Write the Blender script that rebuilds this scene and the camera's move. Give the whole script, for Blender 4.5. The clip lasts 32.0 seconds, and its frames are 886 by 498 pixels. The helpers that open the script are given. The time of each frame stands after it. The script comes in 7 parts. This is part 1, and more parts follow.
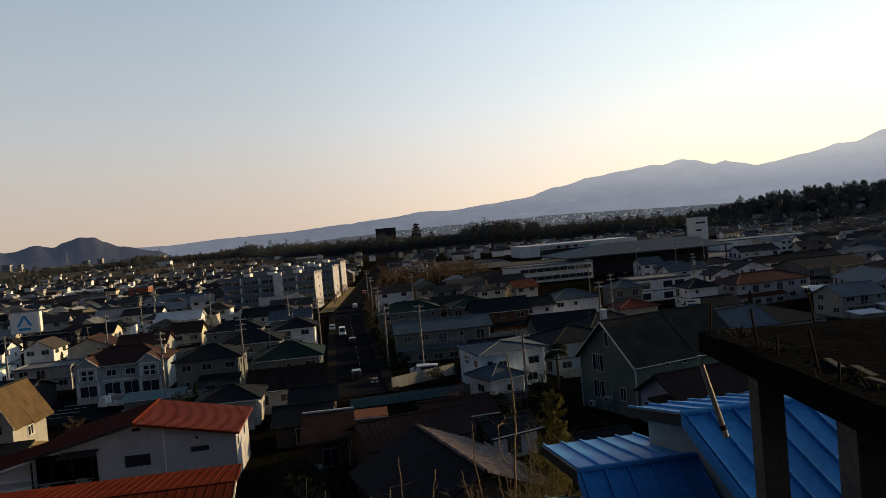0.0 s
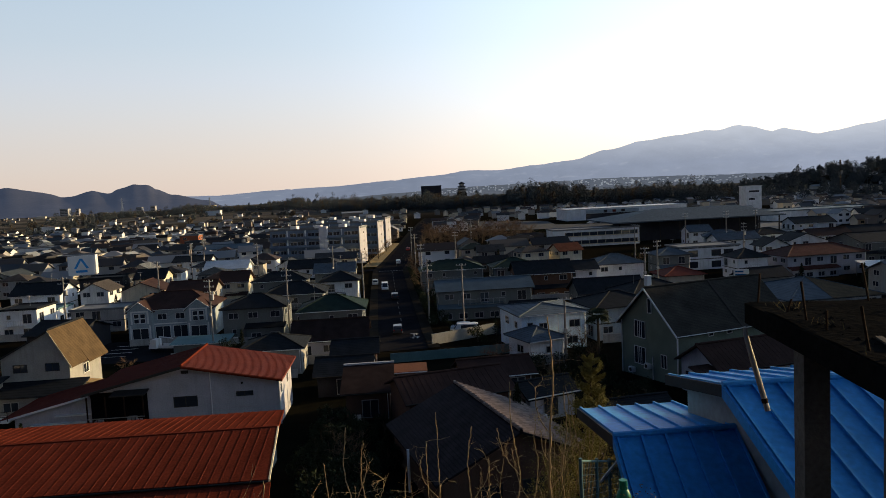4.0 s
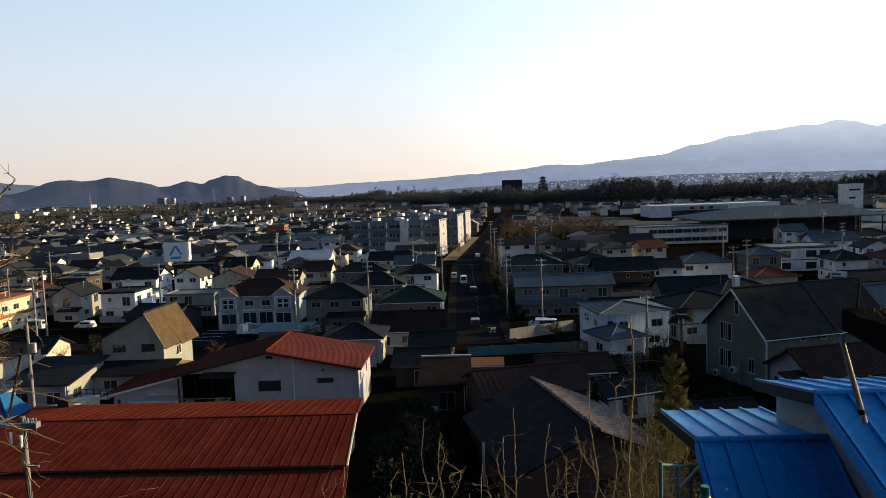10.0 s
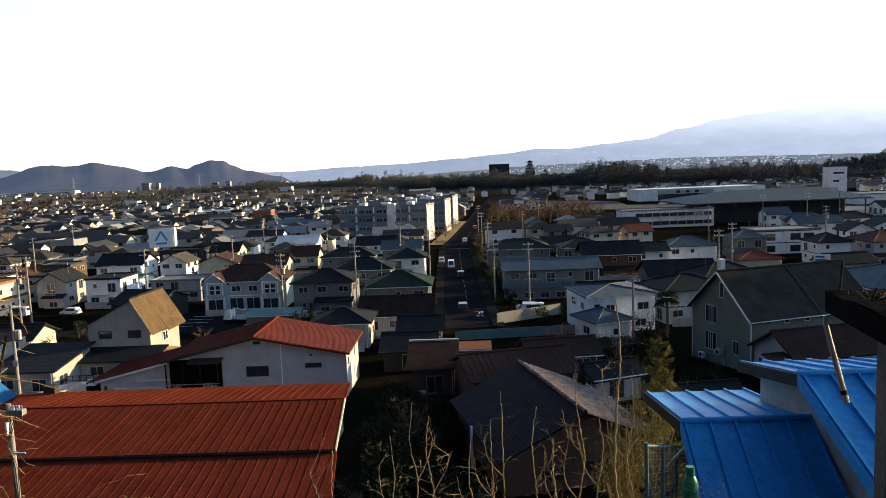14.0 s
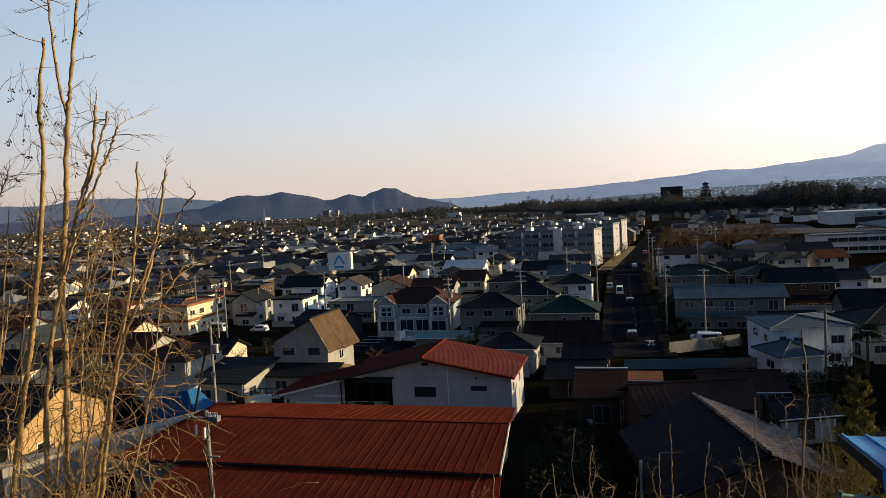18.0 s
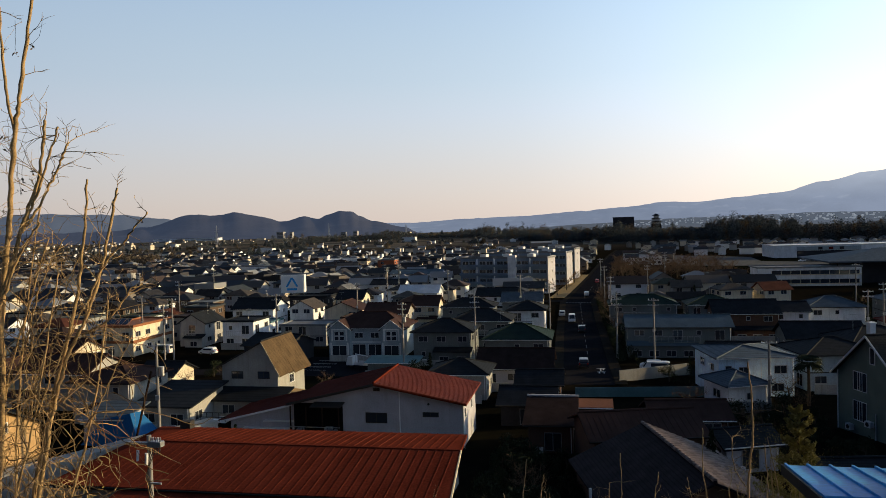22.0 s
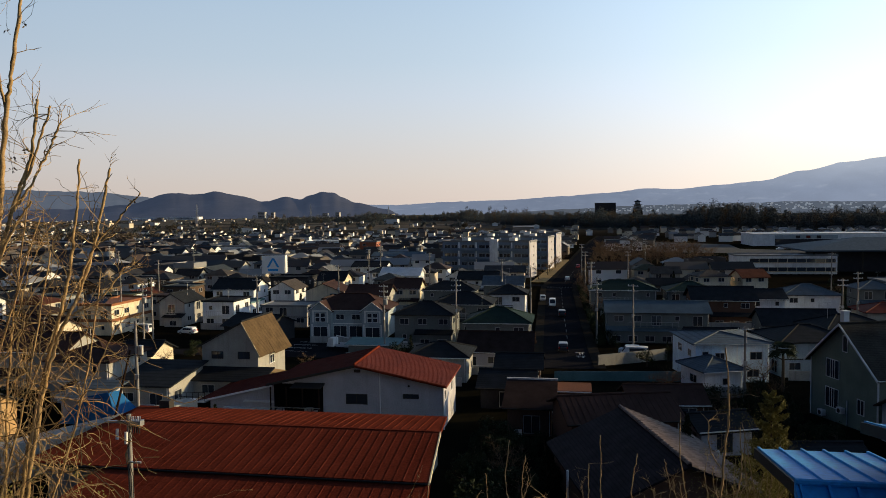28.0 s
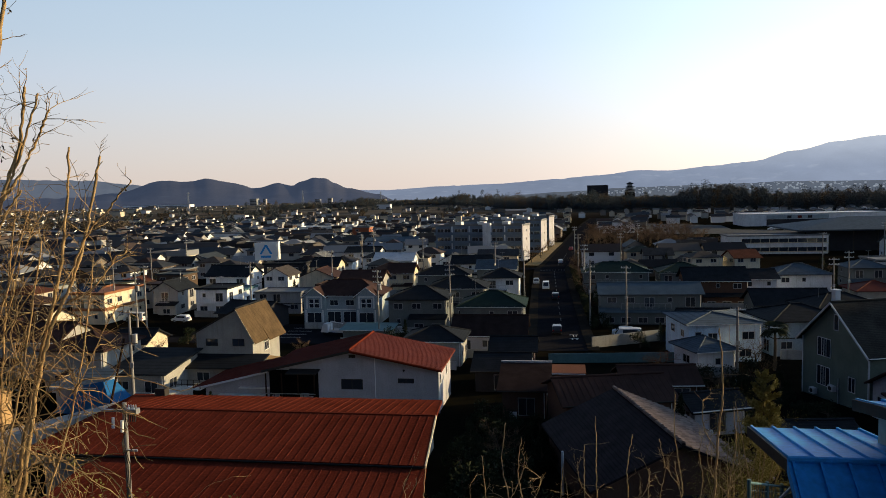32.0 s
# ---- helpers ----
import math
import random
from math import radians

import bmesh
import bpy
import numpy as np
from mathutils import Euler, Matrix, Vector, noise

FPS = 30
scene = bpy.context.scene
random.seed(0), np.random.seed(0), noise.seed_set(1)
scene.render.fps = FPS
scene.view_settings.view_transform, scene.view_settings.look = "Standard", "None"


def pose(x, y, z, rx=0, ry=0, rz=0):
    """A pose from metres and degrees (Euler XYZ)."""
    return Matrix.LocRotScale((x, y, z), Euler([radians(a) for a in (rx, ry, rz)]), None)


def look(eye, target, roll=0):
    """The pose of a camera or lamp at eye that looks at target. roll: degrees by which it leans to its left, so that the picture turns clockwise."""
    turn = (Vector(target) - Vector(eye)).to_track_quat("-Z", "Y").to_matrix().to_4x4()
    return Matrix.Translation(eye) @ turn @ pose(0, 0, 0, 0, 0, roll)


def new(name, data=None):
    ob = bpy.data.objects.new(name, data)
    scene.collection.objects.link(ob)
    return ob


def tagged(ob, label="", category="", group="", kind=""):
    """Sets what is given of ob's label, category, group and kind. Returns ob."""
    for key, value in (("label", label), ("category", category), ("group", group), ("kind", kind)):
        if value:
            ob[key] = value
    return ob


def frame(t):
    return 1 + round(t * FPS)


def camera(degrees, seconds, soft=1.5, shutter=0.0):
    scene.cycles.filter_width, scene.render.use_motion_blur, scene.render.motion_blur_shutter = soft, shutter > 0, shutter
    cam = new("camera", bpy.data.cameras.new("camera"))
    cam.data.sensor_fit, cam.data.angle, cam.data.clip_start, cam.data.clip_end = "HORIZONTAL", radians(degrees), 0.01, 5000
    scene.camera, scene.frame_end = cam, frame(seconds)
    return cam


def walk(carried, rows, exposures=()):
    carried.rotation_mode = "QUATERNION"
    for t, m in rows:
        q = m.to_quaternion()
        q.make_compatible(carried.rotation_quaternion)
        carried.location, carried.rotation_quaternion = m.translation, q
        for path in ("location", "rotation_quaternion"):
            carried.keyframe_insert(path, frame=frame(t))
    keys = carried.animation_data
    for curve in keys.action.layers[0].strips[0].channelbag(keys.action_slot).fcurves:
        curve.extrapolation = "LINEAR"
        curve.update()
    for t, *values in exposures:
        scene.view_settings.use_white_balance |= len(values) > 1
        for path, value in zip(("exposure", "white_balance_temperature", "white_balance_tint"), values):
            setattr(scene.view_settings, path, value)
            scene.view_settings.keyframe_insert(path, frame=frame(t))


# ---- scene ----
cam = camera(63.46, 32.0, soft=0.5)
ROWS = [
    (0.0, 0.013, 0.030, 24.484, 88.380, 4.881, -7.675),
    (0.5, 0.018, 0.032, 24.477, 88.282, 4.509, -10.695),
    (1.0, 0.006, 0.018, 24.487, 87.999, 3.038, -8.741),
    (1.5, 0.011, 0.032, 24.497, 86.331, 1.113, -5.748),
    (2.0, 0.015, 0.038, 24.494, 87.071, 1.543, -4.698),
    (2.5, 0.020, 0.040, 24.484, 87.398, 2.316, -4.866),
    (4.5, 0.014, 0.034, 24.488, 84.969, 3.171, -3.356),
    (5.0, -0.012, -0.010, 24.508, 86.542, 3.382, -1.415),
    (5.5, -0.007, -0.001, 24.500, 87.734, 3.086, 2.023),
    (6.0, 0.000, 0.010, 24.495, 86.493, 2.621, 1.485),
    (6.5, -0.003, 0.008, 24.502, 85.710, 2.381, 1.247),
    (7.0, -0.008, -0.001, 24.500, 85.921, 2.300, 2.900),
    (7.5, -0.007, 0.003, 24.503, 85.784, 1.937, 3.070),
    (8.0, -0.009, 0.000, 24.507, 85.804, 1.976, 2.835),
    (8.5, -0.006, 0.004, 24.499, 85.844, 1.972, 3.019),
    (9.0, -0.007, 0.005, 24.505, 85.594, 1.837, 2.749),
    (9.5, -0.002, 0.012, 24.501, 85.343, 2.022, 2.407),
    (10.0, -0.002, 0.011, 24.501, 85.134, 2.171, 2.393),
    (10.5, -0.001, 0.013, 24.501, 84.742, 1.757, 2.022),
    (11.0, -0.006, 0.007, 24.497, 83.907, 2.038, 2.140),
    (11.5, -0.000, 0.013, 24.495, 83.746, 2.066, 2.453),
    (12.0, -0.003, 0.013, 24.503, 84.238, 1.786, 1.799),
    (12.5, 0.003, 0.021, 24.496, 83.922, 1.532, 1.631),
    (13.0, -0.002, 0.010, 24.492, 83.852, 1.898, 1.357),
    (13.5, -0.004, 0.010, 24.502, 83.300, 1.924, 0.848),
    (14.0, 0.002, 0.019, 24.498, 83.854, 2.326, 1.365),
    (14.5, -0.008, 0.008, 24.501, 84.382, 1.557, 2.371),
    (15.0, -0.017, 0.029, 24.501, 84.386, 1.851, 4.887),
    (15.5, -0.033, -0.003, 24.512, 84.600, 1.844, 8.747),
    (17.5, 0.038, 0.015, 24.483, 86.493, 3.174, 14.828),
    (18.0, 0.032, 0.020, 24.482, 86.472, 3.121, 14.581),
    (18.5, 0.010, 0.019, 24.500, 84.380, 3.318, 15.113),
    (19.0, 0.004, 0.028, 24.506, 85.512, 3.224, 19.560),
    (19.5, 0.001, 0.029, 24.497, 86.026, 1.435, 20.570),
    (20.0, 0.009, 0.014, 24.498, 87.553, 1.003, 21.436),
    (20.5, 0.014, 0.038, 24.488, 87.668, 2.453, 19.665),
    (21.0, 0.008, 0.015, 24.494, 87.553, 2.047, 18.253),
    (21.5, 0.018, 0.043, 24.490, 87.433, 1.461, 16.241),
    (22.0, 0.021, 0.024, 24.497, 88.313, 1.678, 11.045),
    (22.5, 0.009, -0.007, 24.496, 86.519, 2.959, 8.742),
    (23.0, 0.007, 0.006, 24.496, 84.922, 2.317, 9.548),
    (23.5, 0.006, 0.011, 24.501, 85.316, 1.642, 9.220),
    (24.0, 0.002, 0.028, 24.497, 86.988, 1.498, 11.222),
    (24.5, 0.011, 0.006, 24.502, 89.600, 1.608, 12.111),
    (25.0, 0.003, -0.021, 24.511, 90.416, 1.568, 13.069),
    (25.5, 0.006, 0.008, 24.497, 88.830, 1.688, 14.370),
    (27.5, -0.019, -0.070, 24.518, 87.111, 0.506, 13.419),
    (28.0, -0.010, -0.064, 24.513, 86.921, 0.727, 9.647),
    (28.5, -0.017, -0.076, 24.518, 86.531, 1.629, 7.645),
    (29.0, -0.011, -0.070, 24.512, 86.718, 2.285, 7.240),
    (29.5, -0.019, -0.071, 24.513, 86.563, 2.359, 9.088),
    (30.0, -0.014, -0.064, 24.512, 86.680, 2.249, 8.855),
    (30.5, -0.014, -0.067, 24.509, 86.128, 2.442, 9.407),
    (31.0, -0.016, -0.061, 24.510, 85.613, 2.073, 10.046),
    (31.5, -0.020, -0.064, 24.516, 85.697, 1.837, 9.982),
    (32.0, -0.018, -0.057, 24.511, 85.664, 1.441, 9.049),
]
walk(cam, [(t, pose(x, y, z, rx, ry, rz)) for t, x, y, z, rx, ry, rz in ROWS],
     exposures=[(0.0, -0.62, 7000, 8.0), (1.2, -0.58, 7000, 8.0), (2.0, -0.38, 6700, 8.0), (2.5, -0.40, 6650, 8.0), (4.5, -0.20, 6450, 7.0), (5.0, -0.18, 6400, 7.0), (6.0, -0.38, 6300, 6.5), (7.0, -0.18, 6250, 6.2), (9.0, -0.15, 6200, 6.0), (11.0, 0.22, 6200, 6.0), (12.0, 0.42, 6250, 6.0), (13.0, 0.46, 6250, 6.0), (14.0, 0.64, 6400, 6.0), (15.0, 0.38, 6400, 6.0), (17.5, -0.20, 6300, 6.0), (18.0, -0.22, 6300, 6.0), (19.0, 0.10, 6350, 6.0), (20.0, -0.12, 6250, 6.0), (21.0, -0.40, 6250, 6.0), (22.0, -0.35, 6250, 6.0), (23.0, -0.12, 6250, 6.0), (24.0, -0.25, 6200, 6.0), (25.0, -0.62, 6100, 6.0), (28.0, -0.38, 6250, 6.0), (30.0, -0.28, 6250, 6.0), (32.0, -0.20, 6250, 6.0)])

# ---- sky and sun: a low evening sun beyond the mountain's shoulder ----
SUN_AZ, SUN_EL = 70.0, 10.0
GLOW_AZ, SKY = 52.0, 2.05
FADE = [(0.0, (0.012, 0.025, 0.054)), (0.12, (0.014, 0.028, 0.057)), (0.24, (0.032, 0.048, 0.088)), (0.36, (0.36, 0.37, 0.39)), (0.48, (0.46, 0.46, 0.47)), (0.62, (0.51, 0.51, 0.51)), (0.78, (0.55, 0.55, 0.55)), (0.9, (0.8, 0.8, 0.8)), (0.99, (1.0, 0.97, 0.88))]
TINT = [(0.0, (1.0, 0.80, 0.71)), (0.05, (1.0, 0.84, 0.765)), (0.12, (0.93, 0.92, 0.95)), (0.2, (0.79, 0.895, 1.07)), (0.36, (0.575, 0.76, 1.13)), (0.5, (0.2, 0.34, 0.6)), (0.72, (0.04, 0.075, 0.15)), (0.99, (0.015, 0.03, 0.07))]
world = bpy.data.worlds.new("evening_sky")
scene.world = world
world.use_nodes = True
wn, wl = world.node_tree.nodes, world.node_tree.links
sky = wn.new("ShaderNodeTexSky")
sky.sky_type = "NISHITA"
sky.sun_disc = False
sky.sun_elevation = radians(SUN_EL)
sky.sun_rotation = radians(SUN_AZ)
sky.altitude = 300
sky.air_density, sky.dust_density, sky.ozone_density = 1.0, 1.6, 2.0
# the sky pales with height and dims away from the sunset, as a clear evening sky does
aim = wn.new("ShaderNodeTexCoord")
toward = wn.new("ShaderNodeVectorMath")
toward.operation = "DOT_PRODUCT"
toward.inputs[1].default_value = (math.sin(radians(GLOW_AZ)), math.cos(radians(GLOW_AZ)), 0.12)
wl.new(aim.outputs["Generated"], toward.inputs[0])
fade = wn.new("ShaderNodeValToRGB")
fade.color_ramp.interpolation = "B_SPLINE"
for p, c in FADE:
    e = fade.color_ramp.elements.new(p)
    e.color = (*c, 1)
fade.color_ramp.elements.remove(fade.color_ramp.elements[0])
fade.color_ramp.elements.remove(fade.color_ramp.elements[-1])
span = wn.new("ShaderNodeMapRange")
span.inputs[1].default_value = -1.0
wl.new(toward.outputs["Value"], span.inputs[0])
wl.new(span.outputs[0], fade.inputs[0])
axes = wn.new("ShaderNodeSeparateXYZ")
wl.new(aim.outputs["Generated"], axes.inputs[0])
tint = wn.new("ShaderNodeValToRGB")
tint.color_ramp.interpolation = "B_SPLINE"
for p, c in TINT:
    e = tint.color_ramp.elements.new(p)
    e.color = (*c, 1)
tint.color_ramp.elements.remove(tint.color_ramp.elements[0])
tint.color_ramp.elements.remove(tint.color_ramp.elements[-1])
wl.new(axes.outputs["Z"], tint.inputs[0])
blend = wn.new("ShaderNodeMixRGB")
blend.inputs[0].default_value = 0.8
dim = wn.new("ShaderNodeMixRGB")
dim.blend_type, dim.inputs[0].default_value = "MULTIPLY", 1.0
dim.inputs[2].default_value = (0.13, 0.13, 0.13, 1)
wl.new(sky.outputs[0], dim.inputs[1])
wl.new(dim.outputs[0], blend.inputs[1])
wl.new(tint.outputs[0], blend.inputs[2])
lit = wn.new("ShaderNodeMixRGB")
lit.blend_type, lit.inputs[0].default_value = "MULTIPLY", 1.0
wl.new(blend.outputs[0], lit.inputs[1])
wl.new(fade.outputs[0], lit.inputs[2])
wl.new(lit.outputs[0], wn["Background"].inputs[0])
wn["Background"].inputs[1].default_value = SKY
sun = new("sun", bpy.data.lights.new("sun", "SUN"))
sun.data.energy, sun.data.angle, sun.data.color = 7.0, radians(0.6), (1.0, 0.72, 0.38)
sun.matrix_world = look((math.sin(radians(SUN_AZ)) * 100, math.cos(radians(SUN_AZ)) * 100, 100 * math.tan(radians(SUN_EL))), (0, 0, 0))


# ---- materials ----
def material(name, colour, rough=0.8, metal=0.0, scale=2.0, vary=0.25, bump=0.15, fine=14.0, palette=None, spec=0.04, dirt=0.0, course=0.0):
    """A painted or natural surface: colour varied at two scales, fine relief, streaks of dirt."""
    m = bpy.data.materials.new(name)
    m.use_nodes = True
    n, l = m.node_tree.nodes, m.node_tree.links
    b = n["Principled BSDF"]
    b.inputs["Roughness"].default_value = rough
    b.inputs["Metallic"].default_value = metal
    b.inputs["Specular IOR Level"].default_value = spec
    co = n.new("ShaderNodeTexCoord")
    big, small = n.new("ShaderNodeTexNoise"), n.new("ShaderNodeTexNoise")
    big.inputs["Scale"].default_value, small.inputs["Scale"].default_value = 1.0 / scale, fine / scale
    big.inputs["Detail"].default_value, small.inputs["Detail"].default_value = 4, 6
    l.new(co.outputs["Object"], big.inputs["Vector"])
    l.new(co.outputs["Object"], small.inputs["Vector"])
    if palette:
        info = n.new("ShaderNodeObjectInfo")
        ramp = n.new("ShaderNodeValToRGB")
        ramp.color_ramp.interpolation = "CONSTANT"
        while len(ramp.color_ramp.elements) < len(palette):
            ramp.color_ramp.elements.new(0.5)
        for i, c in enumerate(palette):
            ramp.color_ramp.elements[i].position = i / len(palette)
            ramp.color_ramp.elements[i].color = (*c, 1)
        l.new(info.outputs["Random"], ramp.inputs[0])
        base = ramp.outputs[0]
    else:
        rgb = n.new("ShaderNodeRGB")
        rgb.outputs[0].default_value = (*colour, 1)
        base = rgb.outputs[0]
    total = n.new("ShaderNodeMath")
    total.operation = "ADD"
    l.new(big.outputs[0], total.inputs[0])
    l.new(small.outputs[0], total.inputs[1])
    span = n.new("ShaderNodeMapRange")
    span.inputs[1].default_value, span.inputs[2].default_value = 0.6, 1.4
    span.inputs[3].default_value, span.inputs[4].default_value = 1 - vary, 1 + vary
    l.new(total.outputs[0], span.inputs[0])
    hsv = n.new("ShaderNodeHueSaturation")
    l.new(base, hsv.inputs["Color"])
    l.new(span.outputs[0], hsv.inputs["Value"])
    out = hsv.outputs[0]
    if dirt:
        st = n.new("ShaderNodeMapping")
        st.inputs["Scale"].default_value = (2.2, 2.2, 0.18)
        tex = n.new("ShaderNodeTexNoise")
        tex.inputs["Scale"].default_value = 1.3
        l.new(co.outputs["Object"], st.inputs[0])
        l.new(st.outputs[0], tex.inputs["Vector"])
        r2 = n.new("ShaderNodeMapRange")
        r2.inputs[1].default_value, r2.inputs[2].default_value, r2.inputs[4].default_value = 0.52, 0.75, dirt
        l.new(tex.outputs[0], r2.inputs[0])
        mix = n.new("ShaderNodeMixRGB")
        mix.inputs[2].default_value = (0.12, 0.10, 0.08, 1)
        l.new(r2.outputs[0], mix.inputs[0])
        l.new(out, mix.inputs[1])
        out = mix.outputs[0]
    height = small.outputs[0]
    if course:
        band = n.new("ShaderNodeTexWave")
        band.wave_profile, band.bands_direction = "SAW", "Z"
        band.inputs["Scale"].default_value = 0.314 / course
        band.inputs["Distortion"].default_value = 0.6
        band.inputs["Detail Scale"].default_value = 3.0
        l.new(co.outputs["Object"], band.inputs["Vector"])
        shade = n.new("ShaderNodeMapRange")
        shade.inputs[2].default_value = 0.35
        shade.inputs[3].default_value, shade.inputs[4].default_value = 0.55, 1.1
        l.new(band.outputs["Fac"], shade.inputs[0])
        rows = n.new("ShaderNodeHueSaturation")
        l.new(out, rows.inputs["Color"])
        l.new(shade.outputs[0], rows.inputs["Value"])
        out = rows.outputs[0]
        height = band.outputs["Fac"]
    l.new(out, b.inputs["Base Color"])
    if bump:
        bp = n.new("ShaderNodeBump")
        bp.inputs["Strength"].default_value = bump
        bp.inputs["Distance"].default_value = 0.03 * scale
        l.new(height, bp.inputs["Height"])
        l.new(bp.outputs[0], b.inputs["Normal"])
    return m


WALL = {
    "white": material("white_render", (0.76, 0.78, 0.80), dirt=0.2),
    "offwhite": material("offwhite_render", (0.45, 0.445, 0.475), dirt=0.1),
    "cream": material("cream_render", (0.70, 0.62, 0.46), dirt=0.3),
    "beige": material("beige_render", (0.36, 0.355, 0.325), dirt=0.2),
    "grey": material("grey_render", (0.38, 0.38, 0.37), dirt=0.3),
    "pale": material("pale_grey_siding", (0.36, 0.42, 0.45), dirt=0.15),
    "steel": material("shaded_blue_grey_wall", (0.20, 0.265, 0.345), dirt=0.1),
    "blue": material("pale_blue_render", (0.74, 0.87, 0.98), dirt=0.2),
    "brown": material("brown_siding", (0.12, 0.07, 0.05), dirt=0.2),
    # darkened grey puts shade into house fronts; some dark walls use it too
    "dim": material("dimmed_grey_siding", (0.165, 0.18, 0.178), dirt=0.2),
    "black": material("black_siding", (0.04, 0.04, 0.045)),
    "green": material("grey_green_siding", (0.20, 0.235, 0.185), dirt=0.15),
    "tan": material("tan_render", (0.46, 0.30, 0.14), dirt=0.2),
    "brick": material("brick_red_cladding", (0.33, 0.115, 0.06), dirt=0.2),
    "any": material("town_walls", (0.6, 0.6, 0.6), palette=[(0.78, 0.79, 0.78), (0.66, 0.58, 0.44), (0.42, 0.42, 0.4), (0.78, 0.79, 0.8), (0.2, 0.21, 0.21), (0.5, 0.46, 0.38), (0.1, 0.07, 0.05), (0.7, 0.71, 0.72), (0.28, 0.29, 0.28)], dirt=0.3),
}
ROOF = {
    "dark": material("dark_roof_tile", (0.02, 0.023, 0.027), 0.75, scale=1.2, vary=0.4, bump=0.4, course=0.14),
    "clay": material("sunlit_grey_brown_tile", (0.15, 0.115, 0.105), 0.6, scale=0.8, vary=0.3, spec=0.1, palette=[(0.17, 0.13, 0.12), (0.12, 0.092, 0.085), (0.2, 0.155, 0.14), (0.145, 0.11, 0.10)]),
    "lichen": material("lichened_dark_slate", (0.05, 0.047, 0.04), 0.8, scale=2.0, vary=0.5, bump=0.4, course=0.14),
    "plum": material("shaded_purplish_grey_tile", (0.026, 0.021, 0.025), 0.75, scale=1.0, vary=0.45, bump=0.5, spec=0.03, course=0.12),
    "brick": material("faded_brick_red_tile", (0.085, 0.035, 0.028), 0.75, scale=1.2, vary=0.4, bump=0.4, course=0.14),
    "umber": material("dark_umber_metal_roof", (0.034, 0.024, 0.022), 0.8, scale=1.2, vary=0.4, bump=0.2, spec=0.0),
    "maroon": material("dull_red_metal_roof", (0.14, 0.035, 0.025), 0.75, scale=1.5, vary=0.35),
    "brown": material("brown_metal_roof", (0.058, 0.033, 0.027), 0.75, scale=1.5, vary=0.35),
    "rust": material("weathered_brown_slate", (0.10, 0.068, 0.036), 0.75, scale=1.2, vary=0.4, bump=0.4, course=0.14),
    "red": material("red_painted_metal_roof", (0.14, 0.029, 0.016), 0.7, scale=2.5, vary=0.45, bump=0.05, spec=0.0),
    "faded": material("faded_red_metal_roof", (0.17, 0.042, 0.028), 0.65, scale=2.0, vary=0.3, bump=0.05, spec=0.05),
    "orange": material("orange_fascia_roof", (0.28, 0.115, 0.055), 0.6),
    "green": material("green_roof_tile", (0.02, 0.036, 0.03), 0.7, scale=1.2, vary=0.35, bump=0.4, course=0.14),
    "blue": material("blue_grey_metal_roof", (0.10, 0.135, 0.16), 0.6, vary=0.3),
    "slate": material("slate_blue_tile", (0.085, 0.11, 0.135), 0.7, scale=1.0, vary=0.35, bump=0.4, course=0.14),
    "teal": material("teal_metal_roof", (0.11, 0.20, 0.21), 0.5),
    "grey": material("grey_flat_roof", (0.2, 0.21, 0.22), 0.8, vary=0.3),
    "white": material("white_metal_roof", (0.7, 0.71, 0.72), 0.6),
    "any": material("town_roofs", (0.1, 0.1, 0.1), 0.7, scale=1.5, vary=0.35, bump=0.3, palette=[(0.034, 0.034, 0.038), (0.02, 0.02, 0.022), (0.048, 0.032, 0.026), (0.045, 0.055, 0.063), (0.028, 0.038, 0.033), (0.075, 0.065, 0.057), (0.036, 0.032, 0.03), (0.09, 0.035, 0.022), (0.042, 0.046, 0.052), (0.15, 0.16, 0.165)], course=0.14),
}
RIB = material("red_painted_roof_rib", (0.15, 0.024, 0.011), 0.7, scale=2.0, vary=0.3, bump=0, spec=0.0, palette=[(0.15, 0.031, 0.017), (0.135, 0.027, 0.015), (0.175, 0.038, 0.022), (0.145, 0.03, 0.016)])
GLASS = material("dark_window_glass", (0.03, 0.035, 0.045), 0.08, vary=0.1, bump=0, spec=0.6)
ALU = material("aluminium_frame", (0.5, 0.5, 0.5), 0.4, 0.6, vary=0.1, bump=0)
WHITE = material("white_trim", (0.78, 0.78, 0.76), 0.5, vary=0.08, bump=0)
DARKTRIM = material("dark_trim", (0.05, 0.045, 0.04), 0.6, vary=0.2, bump=0)
VOID = material("unlit_recess", (0.006, 0.006, 0.006), 0.95, vary=0.3, bump=0, spec=0.0)
VERGE = material("dry_verge_grass", (0.32, 0.23, 0.105), 0.9, scale=3.0, vary=0.4)
POST = material("grey_post_concrete", (0.13, 0.12, 0.105), 0.9, scale=0.5, vary=0.4, bump=0.5)
# mossy concrete; the deck's shade is put into its near-black colour
CONCRETE = material("shadowed_mossy_concrete", (0.012, 0.0115, 0.0105), 0.95, scale=0.8, vary=0.5, bump=0.6, spec=0.0)
POLE = material("pole_concrete", (0.27, 0.26, 0.245), 0.85, scale=0.6, vary=0.2)
STEEL = material("galvanised_steel", (0.45, 0.46, 0.47), 0.4, 0.7, vary=0.2, bump=0)
RUST = material("rusty_steel", (0.035, 0.02, 0.013), 0.85, scale=0.2, vary=0.4)
ASPHALT = material("asphalt", (0.018, 0.018, 0.021), 0.95, scale=4.0, vary=0.3, bump=0.2, spec=0.0)
PAINT = material("road_paint", (0.14, 0.14, 0.135), 0.7, vary=0.25)
LINE = material("fresh_line_paint", (0.55, 0.55, 0.54), 0.7, vary=0.2)
